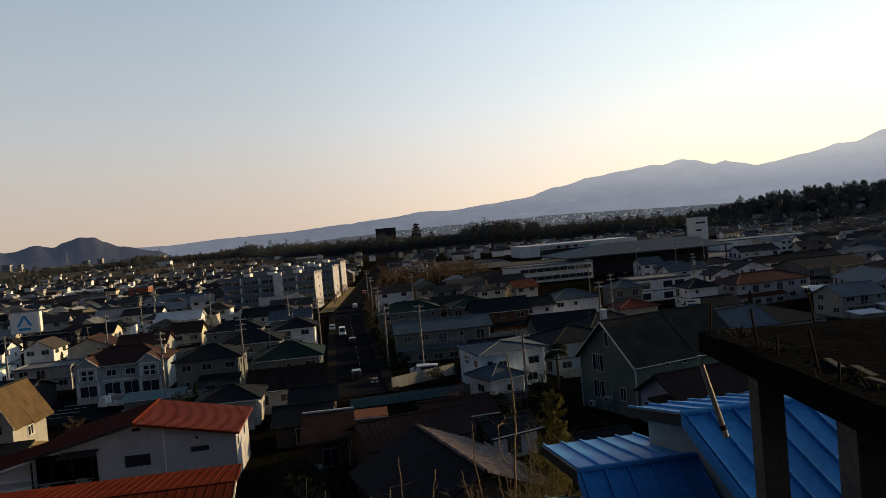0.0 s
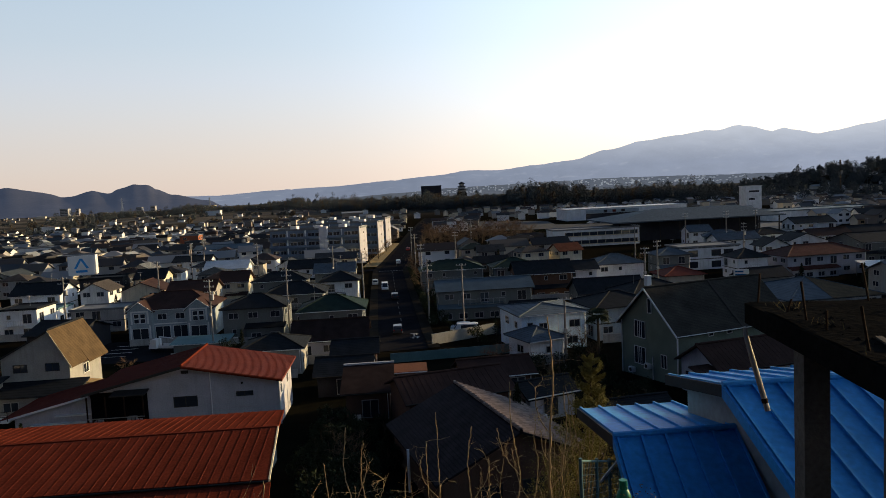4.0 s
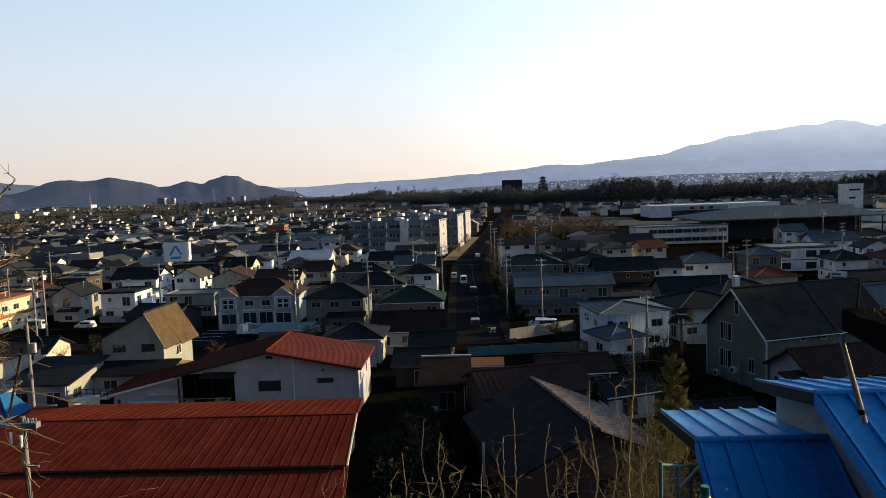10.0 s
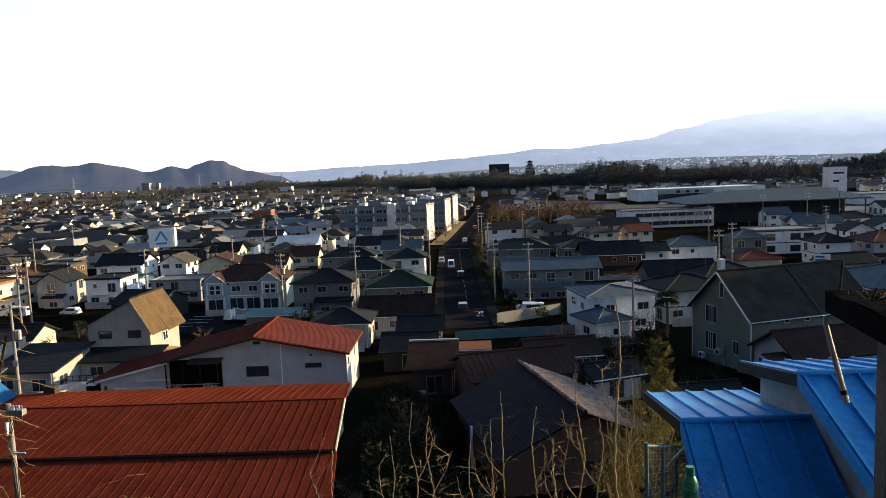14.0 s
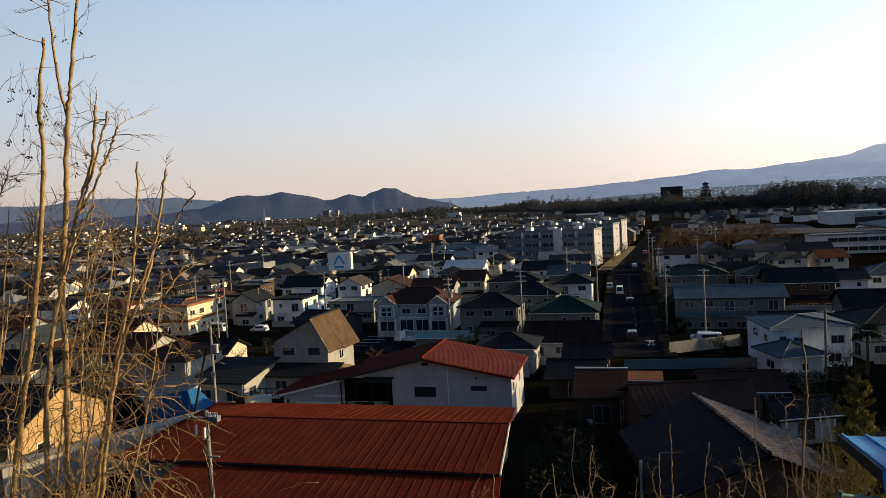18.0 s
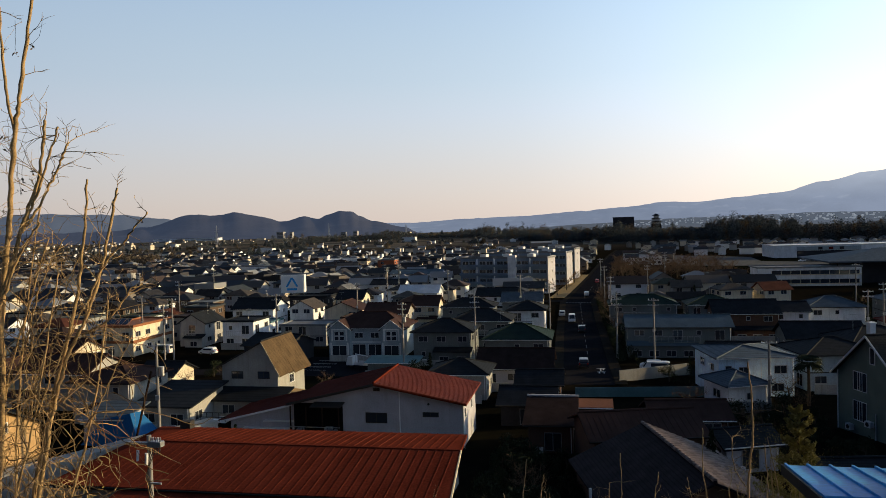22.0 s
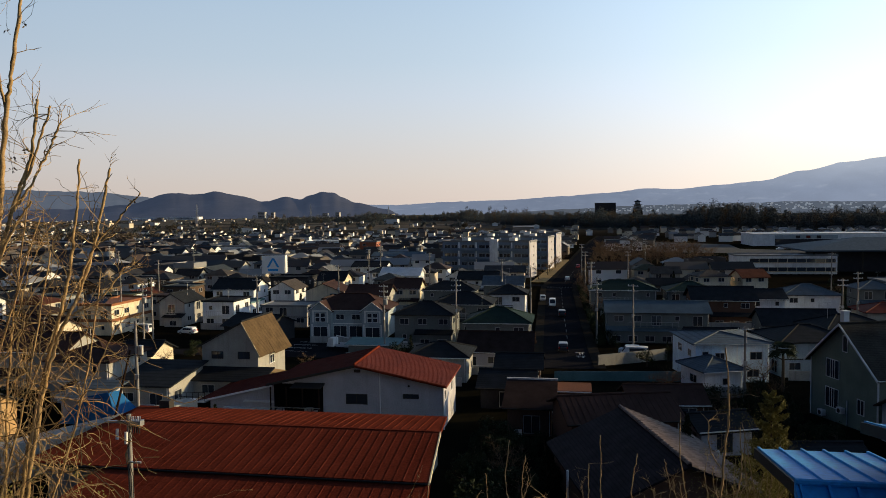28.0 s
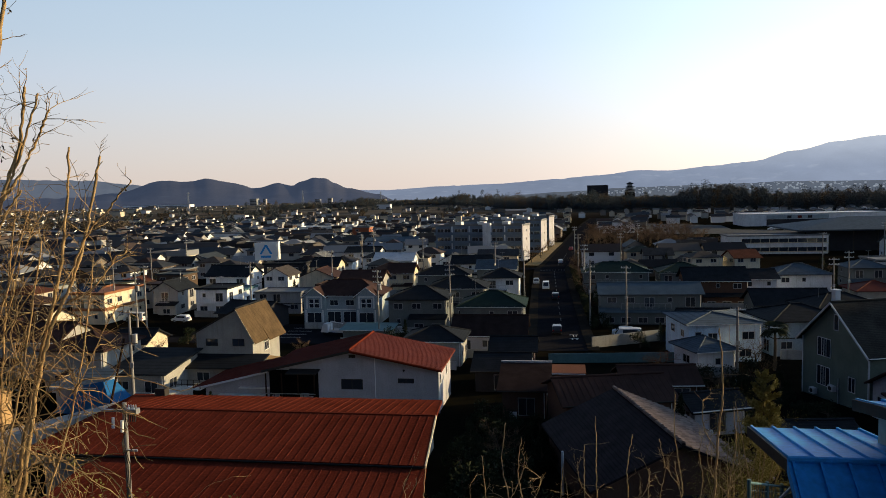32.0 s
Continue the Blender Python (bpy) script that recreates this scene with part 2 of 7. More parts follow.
PAVING = material("paving", (0.03, 0.027, 0.023), 0.9, scale=2.0, vary=0.3, spec=0.0)
BLUE = material("blue_painted_metal_roof", (0.045, 0.30, 0.66), 0.5, scale=1.5, vary=0.3, bump=0.04, spec=0.12)
# bark colour darkened for the vines that hang in shade
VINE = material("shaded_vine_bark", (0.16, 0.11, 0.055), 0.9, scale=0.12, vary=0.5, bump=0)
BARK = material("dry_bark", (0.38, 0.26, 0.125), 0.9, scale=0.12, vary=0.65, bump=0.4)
DARKBARK = material("dark_bark", (0.09, 0.07, 0.05), 0.9, scale=0.3, vary=0.4)
PALEBARK = material("pale_twig_bark", (0.36, 0.265, 0.15), 0.85, scale=0.15, vary=0.3)
TWIG = material("brown_winter_twigs", (0.155, 0.105, 0.068), 0.95, scale=1.0, vary=0.4, bump=0)
LEAF = material("evergreen_leaves", (0.025, 0.033, 0.017), 0.7, scale=2.0, vary=0.5, bump=0)
CONIFER = material("forest_foliage", (0.095, 0.108, 0.11), 0.9, scale=8.0, vary=0.5, bump=0)
GROVE = material("leafless_grove_twigs", (0.13, 0.105, 0.075), 0.95, scale=8.0, vary=0.5, bump=0)
YELLOWLEAF = material("yellow_green_leaves", (0.20, 0.175, 0.055), 0.7, scale=0.5, vary=0.45, bump=0)
BOARD = material("weathered_board", (0.07, 0.062, 0.052), 0.85, scale=0.1, vary=0.5, bump=0.3)
DRYGRASS = material("dry_grass", (0.36, 0.26, 0.11), 0.9, scale=0.4, vary=0.45, bump=0)
GASGREEN = material("green_enamel", (0.02, 0.22, 0.12), 0.4, vary=0.15, bump=0, spec=0.3)
TARP = material("blue_tarpaulin", (0.02, 0.11, 0.28), 0.5, vary=0.2)


# ---- builders ----
class Shape:
    """Collects vertices and faces for one mesh."""

    def __init__(self):
        self.v, self.f = [], []

    def add(self, verts, faces):
        k = len(self.v)
        self.v += [tuple(p) for p in verts]
        self.f += [tuple(i + k for i in q) for q in faces]
        return self

    def box(self, x0, y0, z0, x1, y1, z1):
        return self.add([(x0, y0, z0), (x1, y0, z0), (x1, y1, z0), (x0, y1, z0), (x0, y0, z1), (x1, y0, z1), (x1, y1, z1), (x0, y1, z1)],
                        [(0, 3, 2, 1), (4, 5, 6, 7), (0, 1, 5, 4), (1, 2, 6, 5), (2, 3, 7, 6), (3, 0, 4, 7)])

    def slab(self, corners, thick):
        """A sloping quad or triangle with thickness, downwards."""
        k = len(corners)
        low = [(x, y, z - thick) for x, y, z in corners]
        return self.add(list(corners) + low, [tuple(range(k)), tuple(range(2 * k - 1, k - 1, -1))] + [(i, i + k, (i + 1) % k + k, (i + 1) % k) for i in range(k)])

    def tube(self, pts, radii, sides=6):
        k0 = len(self.v)
        n = len(pts)
        for i, p in enumerate(pts):
            p = Vector(p)
            d = (Vector(pts[min(i + 1, n - 1)]) - Vector(pts[max(i - 1, 0)])).normalized()
            a = d.cross(Vector((0.3, 0.9, 0.1)) if abs(d.z) > 0.7 else Vector((0, 0, 1))).normalized()
            b = d.cross(a)
            for s in range(sides):
                u = 2 * math.pi * s / sides
                self.v.append(tuple(p + (a * math.cos(u) + b * math.sin(u)) * radii[i]))
        for i in range(n - 1):
            for s in range(sides):
                s2 = (s + 1) % sides
                self.f.append((k0 + i * sides + s, k0 + i * sides + s2, k0 + (i + 1) * sides + s2, k0 + (i + 1) * sides + s))
        self.f.append(tuple(k0 + s for s in reversed(range(sides))))
        self.f.append(tuple(k0 + (n - 1) * sides + s for s in range(sides)))
        return self

    def mesh(self, name, mat, smooth=False):
        me = bpy.data.meshes.new(name)
        me.from_pydata(self.v, [], self.f)
        me.materials.append(mat)
        if smooth:
            me.shade_smooth()
        me.update()
        return me


def part(name, shape, mat, parent=None, label="", at=None, smooth=False):
    me = shape if isinstance(shape, bpy.types.Mesh) else shape.mesh(name, mat, smooth)
    ob = new(name, me)
    ob.parent = parent
    if at is not None:
        ob.matrix_basis = at
    if label:
        ob["label"] = label
    return ob


def thing(name, at, label, category, group="", kind=""):
    ob = new(name)
    ob.matrix_basis = at
    ob.empty_display_size = 0.2
    return tagged(ob, label, category, group, kind)


def step(a, b, v):
    u = min(1.0, max(0.0, (v - a) / (b - a)))
    return u * u * (3 - 2 * u)


def ground_z(x, y):
    """The lie of the land: the bank below the viewpoint, a gentle bench, the plain, and a rise beyond the gym."""
    z = 2.5 * (1 - step(45, 125, y)) + 20.0 * (1 - step(1.5, 24, y))
    z = max(z, 17.0 * step(2.2, 3.4, x) * (1 - step(16, 25, y)))
    r = math.hypot((x - 620) / 300, (y - 760) / 230)
    return z + 26 * (1 - step(0.2, 1.0, r))


def road_x(y):
    """The middle of the straight street, which kinks towards the park at the far crossing."""
    line = [(60, 0.9), (112, 0.45), (126, -0.05), (180, -1.2), (228, -2.0), (252, 0.3), (349, 7.4), (440, 14.0), (560, 24.0), (700, 38.0)]
    for (a, p), (b, q) in zip(line, line[1:]):
        if y <= b:
            return p + (q - p) * (y - a) / (b - a)
    return 38.0


# ---- windows, shared by all houses ----
WINDOWS = {}


def window_meshes(w, h, mat):
    key = (w, h, mat.name)
    if key not in WINDOWS:
        fr = Shape()
        t = 0.07
        fr.box(-w / 2, -0.05, 0, w / 2, 0.03, t).box(-w / 2, -0.05, h - t, w / 2, 0.03, h)
        fr.box(-w / 2, -0.05, t, -w / 2 + t, 0.03, h - t).box(w / 2 - t, -0.05, t, w / 2, 0.03, h - t)
        if w > 1.0:
            fr.box(-t / 2, -0.045, t, t / 2, 0.03, h - t)
        pane = Shape().box(-w / 2 + t, -0.012, t, w / 2 - t, 0.0, h - t)
        WINDOWS[key] = (fr.mesh("window", mat), pane.mesh("pane", GLASS))
    return WINDOWS[key]


def window(parent, x, y, z, turn, w, h, mat=None):
    fr, pane = window_meshes(w, h, mat or ALU)
    ob = part("window", fr, None, parent, at=pose(x, y, z, 0, 0, turn))
    part("pane", pane, None, ob)
    return ob


def roof_shape(kind, w, d, h, rise, over=0.55, thick=0.16):
    """The roof over a w x d plan, eaves at h."""
    s = Shape()
    a, b = w / 2 + over, d / 2 + over
    if kind in ("gx", "gy"):
        run, end, half = (b, a, d / 2) if kind == "gx" else (a, b, w / 2)
        e = h - rise * over / half
        prof = [(-run, e), (0, h + rise), (run, e), (run, e - thick), (0, h + rise - thick), (-run, e - thick)]
        pts = [((t, p, q) if kind == "gx" else (p, -t, q)) for t in (-end, end) for p, q in prof]
        s.add(pts, [(0, 1, 4, 5), (1, 2, 3, 4), (6, 11, 10, 7), (7, 10, 9, 8)] + [(i, i + 6, (i + 1) % 6 + 6, (i + 1) % 6) for i in range(6)])
    elif kind == "hip":
        r, q = max(0.05, a - b), max(0.05, b - a)
        r, q = (r, 0.0) if a >= b else (0.0, q)
        pts = [(-a, -b, h), (a, -b, h), (a, b, h), (-a, b, h), (-r, -q, h + rise), (r, q, h + rise)]
        pts += [(x, y, z - thick) for x, y, z in pts]
        top = [(0, 1, 5, 4), (1, 2, 5), (2, 3, 4, 5), (3, 0, 4)] if a >= b else [(0, 1, 4), (1, 2, 5, 4), (2, 3, 5), (3, 0, 4, 5)]
        s.add(pts, top + [tuple(i + 6 for i in reversed(f)) for f in top] + [(i, i + 6, (i + 1) % 4 + 6, (i + 1) % 4) for i in range(4)])
    elif kind == "shed":
        s.slab([(-a, -b, h), (a, -b, h), (a, b, h + rise), (-a, b, h + rise)], thick)
    else:
        o = min(over, 0.3)
        a, b, t, z0, z1 = w / 2 + o, d / 2 + o, 0.2, h + 0.15, h + max(rise, 0.3)
        ring = lambda q, z: [(-a + q, -b + q, z), (a - q, -b + q, z), (a - q, b - q, z), (-a + q, b - q, z)]
        s.add(ring(0, h) + ring(0, z1) + ring(t, z1) + ring(t, z0), [(3, 2, 1, 0), (12, 13, 14, 15)] + [(4 * k + i, 4 * k + (i + 1) % 4, 4 * k + 4 + (i + 1) % 4, 4 * k + 4 + i) for k in range(3) for i in range(4)])
    return s


def ridge_shapes(kind, w, d, h, rise, over=0.55):
    """The caps along ridge and hips, one shape each."""
    a, b = w / 2 + over, d / 2 + over
    out = []
    if kind == "gx":
        out.append(Shape().tube([(-a, 0, h + rise + 0.02), (a, 0, h + rise + 0.02)], [0.14, 0.14], 7))
    elif kind == "gy":
        out.append(Shape().tube([(0, -b, h + rise + 0.02), (0, b, h + rise + 0.02)], [0.14, 0.14], 7))
    elif kind == "hip":
        r, q = (max(0.05, a - b), 0.0) if a >= b else (0.0, max(0.05, b - a))
        p0, p1 = (-r, -q, h + rise), (r, q, h + rise)
        out.append(Shape().tube([(p0[0], p0[1], p0[2] + 0.04), (p1[0], p1[1], p1[2] + 0.04)], [0.15, 0.15], 7))
        for c, p in (((-a, -b), p0), ((a, -b), p1 if a >= b else p0), ((a, b), p1), ((-a, b), p0 if a >= b else p1)):
            out.append(Shape().tube([(c[0], c[1], h + 0.02), (p[0], p[1], p[2] + 0.03)], [0.11, 0.11], 6))
    return out


def wall_shape(kind, w, d, h, rise, base=-1.0):
    s = Shape()
    a, b = w / 2, d / 2
    if kind == "gx":
        s.add([(-a, -b, base), (a, -b, base), (a, b, base), (-a, b, base), (-a, -b, h), (a, -b, h), (a, b, h), (-a, b, h), (-a, 0, h + rise - 0.1), (a, 0, h + rise - 0.1)],
              [(0, 1, 5, 4), (1, 2, 6, 9, 5), (2, 3, 7, 6), (3, 0, 4, 8, 7), (0, 3, 2, 1), (4, 5, 9, 8), (6, 7, 8, 9)])
    elif kind == "gy":
        s.add([(-a, -b, base), (a, -b, base), (a, b, base), (-a, b, base), (-a, -b, h), (a, -b, h), (a, b, h), (-a, b, h), (0, -b, h + rise - 0.1), (0, b, h + rise - 0.1)],
              [(0, 1, 5, 8, 4), (1, 2, 6, 5), (2, 3, 7, 9, 6), (3, 0, 4, 7), (0, 3, 2, 1), (5, 6, 9, 8), (7, 4, 8, 9)])
    elif kind == "shed":
        s.add([(-a, -b, base), (a, -b, base), (a, b, base), (-a, b, base), (-a, -b, h - 0.1), (a, -b, h - 0.1), (a, b, h + rise - 0.25), (-a, b, h + rise - 0.25)],
              [(0, 1, 5, 4), (1, 2, 6, 5), (2, 3, 7, 6), (3, 0, 4, 7), (0, 3, 2, 1), (4, 5, 6, 7)])
    else:
        s.box(-a, -b, base, a, b, h)
    return s


WORDS = {"gx": "gabled", "gy": "gabled", "hip": "hipped", "flat": "flat", "shed": "single-pitch"}
COLOURS = {"offwhite": "off-white", "white": "white", "cream": "cream", "beige": "beige", "grey": "grey", "pale": "pale grey", "blue": "pale blue", "brown": "dark brown", "black": "black", "dim": "dimmed grey", "green": "grey-green", "tan": "sunlit tan", "brick": "brick-red", "any": "plastered"}
ROOFS = {"lichen": "lichened dark", "clay": "grey-brown tiled", "maroon": "dull red metal", "umber": "dark umber metal", "brick": "faded brick-red", "plum": "purplish grey tiled", "dark": "dark tiled", "brown": "brown metal", "rust": "weathered brown", "red": "red", "orange": "orange-edged", "green": "dark green", "blue": "blue-grey metal", "slate": "slate-blue tiled", "teal": "teal metal", "grey": "grey", "white": "white metal", "any": "dull tiled"}
FOOTPRINTS = []


def house(x, y, g, w, d, h, rise, kind, wall, roof, rot=0.0, windows=True, label="", balcony=False, name="house"):
    """A house with walls, roof, gutters, windows, and a band between its storeys."""
    FOOTPRINTS.append((x, y, max(w, d) / 2 + 1.5))
    storeys = max(1, round(h / 2.8))
    label = label or "%s %s house with a %s %s roof" % (COLOURS[wall], ("one-storey", "two-storey", "three-storey", "four-storey")[min(3, storeys - 1)], ROOFS[roof], WORDS[kind])
    ob = thing(name, pose(x, y, g, 0, 0, rot), label, "house")
    part("wall", wall_shape(kind, w, d, h, rise), WALL[wall], ob)
    part("roof", roof_shape(kind, w, d, h, rise), ROOF[roof], ob)
    if roof == "brown" and y < 90 and kind in ("gx", "shed"):
        n_rib = int(w / 0.5)
        back_y, top_z = (0.0, h + rise) if kind == "gx" else (d / 2 + 0.5, h + rise)
        low_z = h - rise * 0.55 / (d / 2) if kind == "gx" else h
        for i in range(n_rib + 1):
            u = -w / 2 - 0.4 + i * (w + 0.8) / n_rib
            part("rib", Shape().slab([(u - 0.03, -d / 2 - 0.55, low_z + 0.025), (u + 0.03, -d / 2 - 0.55, low_z + 0.025), (u + 0.03, back_y, top_z + 0.025), (u - 0.03, back_y, top_z + 0.025)], 0.05), ROOF[roof], ob)
    if roof == "umber" and kind == "shed":
        back_y, top_z = d / 2 + 0.5, h + rise
        part("ridge_trim", Shape().box(-w / 2 - 0.55, back_y - 0.25, top_z - 0.05, w / 2 + 0.55, back_y + 0.1, top_z + 0.12), WALL["offwhite"], ob, "pale metal edge")
    for cap in ridge_shapes(kind, w, d, h, rise):
        part("ridge_cap", cap, ROOF[roof], ob)
    if kind in ("gx", "hip", "shed"):
        part("gutter", Shape().tube([(-w / 2 - 0.5, -d / 2 - 0.62, h - rise * 0.1 * (kind == "gx") - 0.1), (w / 2 + 0.5, -d / 2 - 0.62, h - rise * 0.1 * (kind == "gx") - 0.1)], [0.06, 0.06]), WHITE if (x * 7) % 2 > 1 else DARKTRIM, ob)
        part("downpipe", Shape().tube([(w / 2 - 0.2, -d / 2 - 0.06, -0.3), (w / 2 - 0.2, -d / 2 - 0.06, h - 0.1)], [0.045, 0.045]), WHITE, ob)
    if windows:
        rng = random.Random(int(x * 13 + y * 7))
        side = 1 if x < 8 else -1
        for k in range(storeys):
            z = k * (h / storeys)
            for face in ("front", "side"):
                span = w if face == "front" else d
                n = max(1, int(span / 3.1))
                for i in range(n):
                    if rng.random() < 0.12:
                        continue
                    u = (i + 0.5) / n * span - span / 2 + rng.uniform(-0.25, 0.25)
                    ww, hh, zz = rng.choice([(1.7, 1.1, 0.95), (1.7, 1.1, 0.95), (0.8, 0.9, 1.1), (1.7, 1.85, 0.2)])
                    if zz + hh > h / storeys - 0.15:
                        hh = 1.1
                    if face == "front":
                        window(ob, u, -d / 2 - 0.004, z + zz, 0, ww, hh)
                    else:
                        window(ob, side * (w / 2 + 0.004), u, z + zz, 90 * side, ww, hh)
        if storeys > 1 and rng.random() < 0.5:
            part("string_course", Shape().box(-w / 2 - 0.03, -d / 2 - 0.03, h / 2 - 0.08, w / 2 + 0.03, d / 2 + 0.03, h / 2 + 0.08), DARKTRIM if rng.random() < 0.5 else WHITE, ob)
    rng = random.Random(int(x * 5 + y * 3))
    if windows and storeys == 2 and kind != "flat" and rng.random() < 0.6:
        k = rng.uniform(0.45, 0.8) * w
        o = rng.choice((-1, 1)) * (w - k) / 2
        porch = part("porch", Shape().box(o - k / 2, -d / 2 - 1.3, -1, o + k / 2, -d / 2 - 0.02, h / 2 - 0.55), WALL[wall], ob)
        part("porch_roof", Shape().slab([(o - k / 2 - 0.3, -d / 2 - 1.9, h / 2 - 0.5), (o + k / 2 + 0.3, -d / 2 - 1.9, h / 2 - 0.5), (o + k / 2 + 0.3, -d / 2 - 0.01, h / 2 + 0.1), (o - k / 2 - 0.3, -d / 2 - 0.01, h / 2 + 0.1)], 0.12), ROOF[roof], porch)
        for i in range(max(1, int(k / 2.6))):
            window(porch, o - k / 2 + (i + 0.5) * k / max(1, int(k / 2.6)), -d / 2 - 1.304, 0.25, 0, 1.7, 1.1)
    if windows and storeys > 1 and rng.random() < 0.6:
        ax = rng.uniform(-w * 0.3, w * 0.3)
        aerial = part("aerial", Shape().tube([(ax, 0, h + rise * 0.6), (ax, 0, h + rise + 2.0)], [0.025, 0.02], 5), STEEL, ob)
        part("boom", Shape().tube([(ax - 0.6, 0.1, h + rise + 1.9), (ax + 0.6, -0.1, h + rise + 1.9)], [0.02, 0.02], 4), STEEL, aerial)
        for q in range(5):
            part("element", Shape().tube([(ax - 0.5 + 0.25 * q, -0.3, h + rise + 1.9), (ax - 0.5 + 0.25 * q, 0.3, h + rise + 1.9)], [0.012, 0.012], 4), STEEL, aerial)
    if windows and rng.random() < 0.4:
        part("air_conditioner", Shape().box(-w * 0.35, -d / 2 - 0.45, 0.0, -w * 0.35 + 0.8, -d / 2 - 0.1, 0.62), WHITE, ob)
    if balcony or (windows and storeys == 2 and (int(x) + int(y)) % 3 == 0):
        bal = part("balcony", Shape().box(-w * 0.3, -d / 2 - 1.1, h / 2 - 0.1, w * 0.2, -d / 2 - 0.004, h / 2), WALL[wall], ob)
        rail = Shape()
        for i in range(9):
            xx = -w * 0.3 + 0.03 + i * (w * 0.5 - 0.06) / 8
            rail.box(xx - 0.02, -d / 2 - 1.09, h / 2, xx + 0.02, -d / 2 - 1.05, h / 2 + 0.95)
        rail.box(-w * 0.3, -d / 2 - 1.1, h / 2 + 0.95, w * 0.2, -d / 2 - 1.04, h / 2 + 1.0)
        part("railing", rail, ALU, bal)
    return ob


# ---- ground, one sheet to the horizon ----
def spread(lim, n, p):
    return [math.copysign(abs(u) ** p * lim, u) for u in (2 * i / n - 1 for i in range(n + 1))]


def ground_material():
    m = bpy.data.materials.new("town_ground")
    m.use_nodes = True
    n, l = m.node_tree.nodes, m.node_tree.links
    b = n["Principled BSDF"]
    b.inputs["Roughness"].default_value = 0.95
    b.inputs["Specular IOR Level"].default_value = 0.0
    co = n.new("ShaderNodeTexCoord")
    cells, grain = n.new("ShaderNodeTexVoronoi"), n.new("ShaderNodeTexNoise")
    cells.inputs["Scale"].default_value, grain.inputs["Scale"].default_value = 0.012, 0.35
    grain.inputs["Detail"].default_value = 8
    l.new(co.outputs["Object"], cells.inputs["Vector"])
    l.new(co.outputs["Object"], grain.inputs["Vector"])
    ramp = n.new("ShaderNodeValToRGB")
    for p, c in ((0.0, (0.010, 0.009, 0.007)), (0.4, (0.018, 0.015, 0.010)), (0.7, (0.009, 0.011, 0.007)), (1.0, (0.03, 0.025, 0.017))):
        e = ramp.color_ramp.elements.new(p)
        e.color = (*c, 1)
    l.new(cells.outputs["Color"], ramp.inputs[0])
    place, reach, fields = n.new("ShaderNodeSeparateXYZ"), n.new("ShaderNodeMapRange"), n.new("ShaderNodeMixRGB")
    l.new(co.outputs["Object"], place.inputs[0])
    l.new(place.outputs["Y"], reach.inputs[0])
    reach.inputs[1].default_value, reach.inputs[2].default_value, reach.inputs[4].default_value = 640, 1150, 0.85
    plots, plot_lay, plot_tone = n.new("ShaderNodeTexVoronoi"), n.new("ShaderNodeMapping"), n.new("ShaderNodeValToRGB")
    plot_lay.inputs["Scale"].default_value = (0.006, 0.014, 1.0)
    plots.inputs["Scale"].default_value = 1.0
    l.new(co.outputs["Object"], plot_lay.inputs[0])
    l.new(plot_lay.outputs[0], plots.inputs["Vector"])
    plot_tone.color_ramp.interpolation = "CONSTANT"
    # field tones lifted with distance, so some haze sits in their colour
    for p, c in ((0.0, (0.15, 0.13, 0.115)), (0.25, (0.22, 0.19, 0.15)), (0.45, (0.10, 0.10, 0.085)), (0.65, (0.27, 0.235, 0.19)), (0.85, (0.17, 0.16, 0.15))):
        e = plot_tone.color_ramp.elements.new(p)
        e.color = (*c, 1)
    l.new(plots.outputs["Color"], plot_tone.inputs[0])
    l.new(plot_tone.outputs[0], fields.inputs[2])
    l.new(reach.outputs[0], fields.inputs[0])
    l.new(ramp.outputs[0], fields.inputs[1])
    mul = n.new("ShaderNodeMixRGB")
    mul.blend_type, mul.inputs[0].default_value = "MULTIPLY", 0.7
    l.new(fields.outputs[0], mul.inputs[1])
    l.new(grain.outputs[0], mul.inputs[2])
    l.new(mul.outputs[0], b.inputs["Base Color"])
    bp = n.new("ShaderNodeBump")
    bp.inputs["Strength"].default_value, bp.inputs["Distance"].default_value = 0.4, 0.2
    l.new(grain.outputs[0], bp.inputs["Height"])
    l.new(bp.outputs[0], b.inputs["Normal"])
    return m


XS, YS = spread(4900, 120, 2.6), sorted(set([-4900, -2000, -800, -300, -100, -40, -15, -5, 0] + [3 * i for i in range(1, 60)] + [190 + 25 * i for i in range(40)] + [1250, 1500, 1900, 2400, 3000, 3800, 4900]))
sheet = Shape()
sheet.v = [(x, y, ground_z(x, y) + (0.25 * noise.noise((x * 0.3, y * 0.3, 0)) if 3 < y < 34 else 0)) for y in YS for x in XS]
sheet.f = [(j * len(XS) + i, j * len(XS) + i + 1, (j + 1) * len(XS) + i + 1, (j + 1) * len(XS) + i) for j in range(len(YS) - 1) for i in range(len(XS) - 1)]
ground = part("ground", sheet, ground_material(), smooth=True)
tagged(ground, "brown winter ground of the plain and the bank", "ground", kind="structure")


def strip(name, pts, width, lift, mat, label):
    """A ribbon that follows the lie of the land."""
    s = Shape()
    for i, (x, y) in enumerate(pts):
        p, q = pts[max(0, i - 1)], pts[min(len(pts) - 1, i + 1)]
        dx, dy = q[0] - p[0], q[1] - p[1]
        k = math.hypot(dx, dy)
        nx, ny = dy / k * width / 2, -dx / k * width / 2
        s.v += [(x - nx, y - ny, ground_z(x, y) + lift), (x + nx, y + ny, ground_z(x, y) + lift)]
    s.f = [(2 * i, 2 * i + 1, 2 * i + 3, 2 * i + 2) for i in range(len(pts) - 1)]
    ob = part(name, s, mat)
    return tagged(ob, label, name, kind="structure")


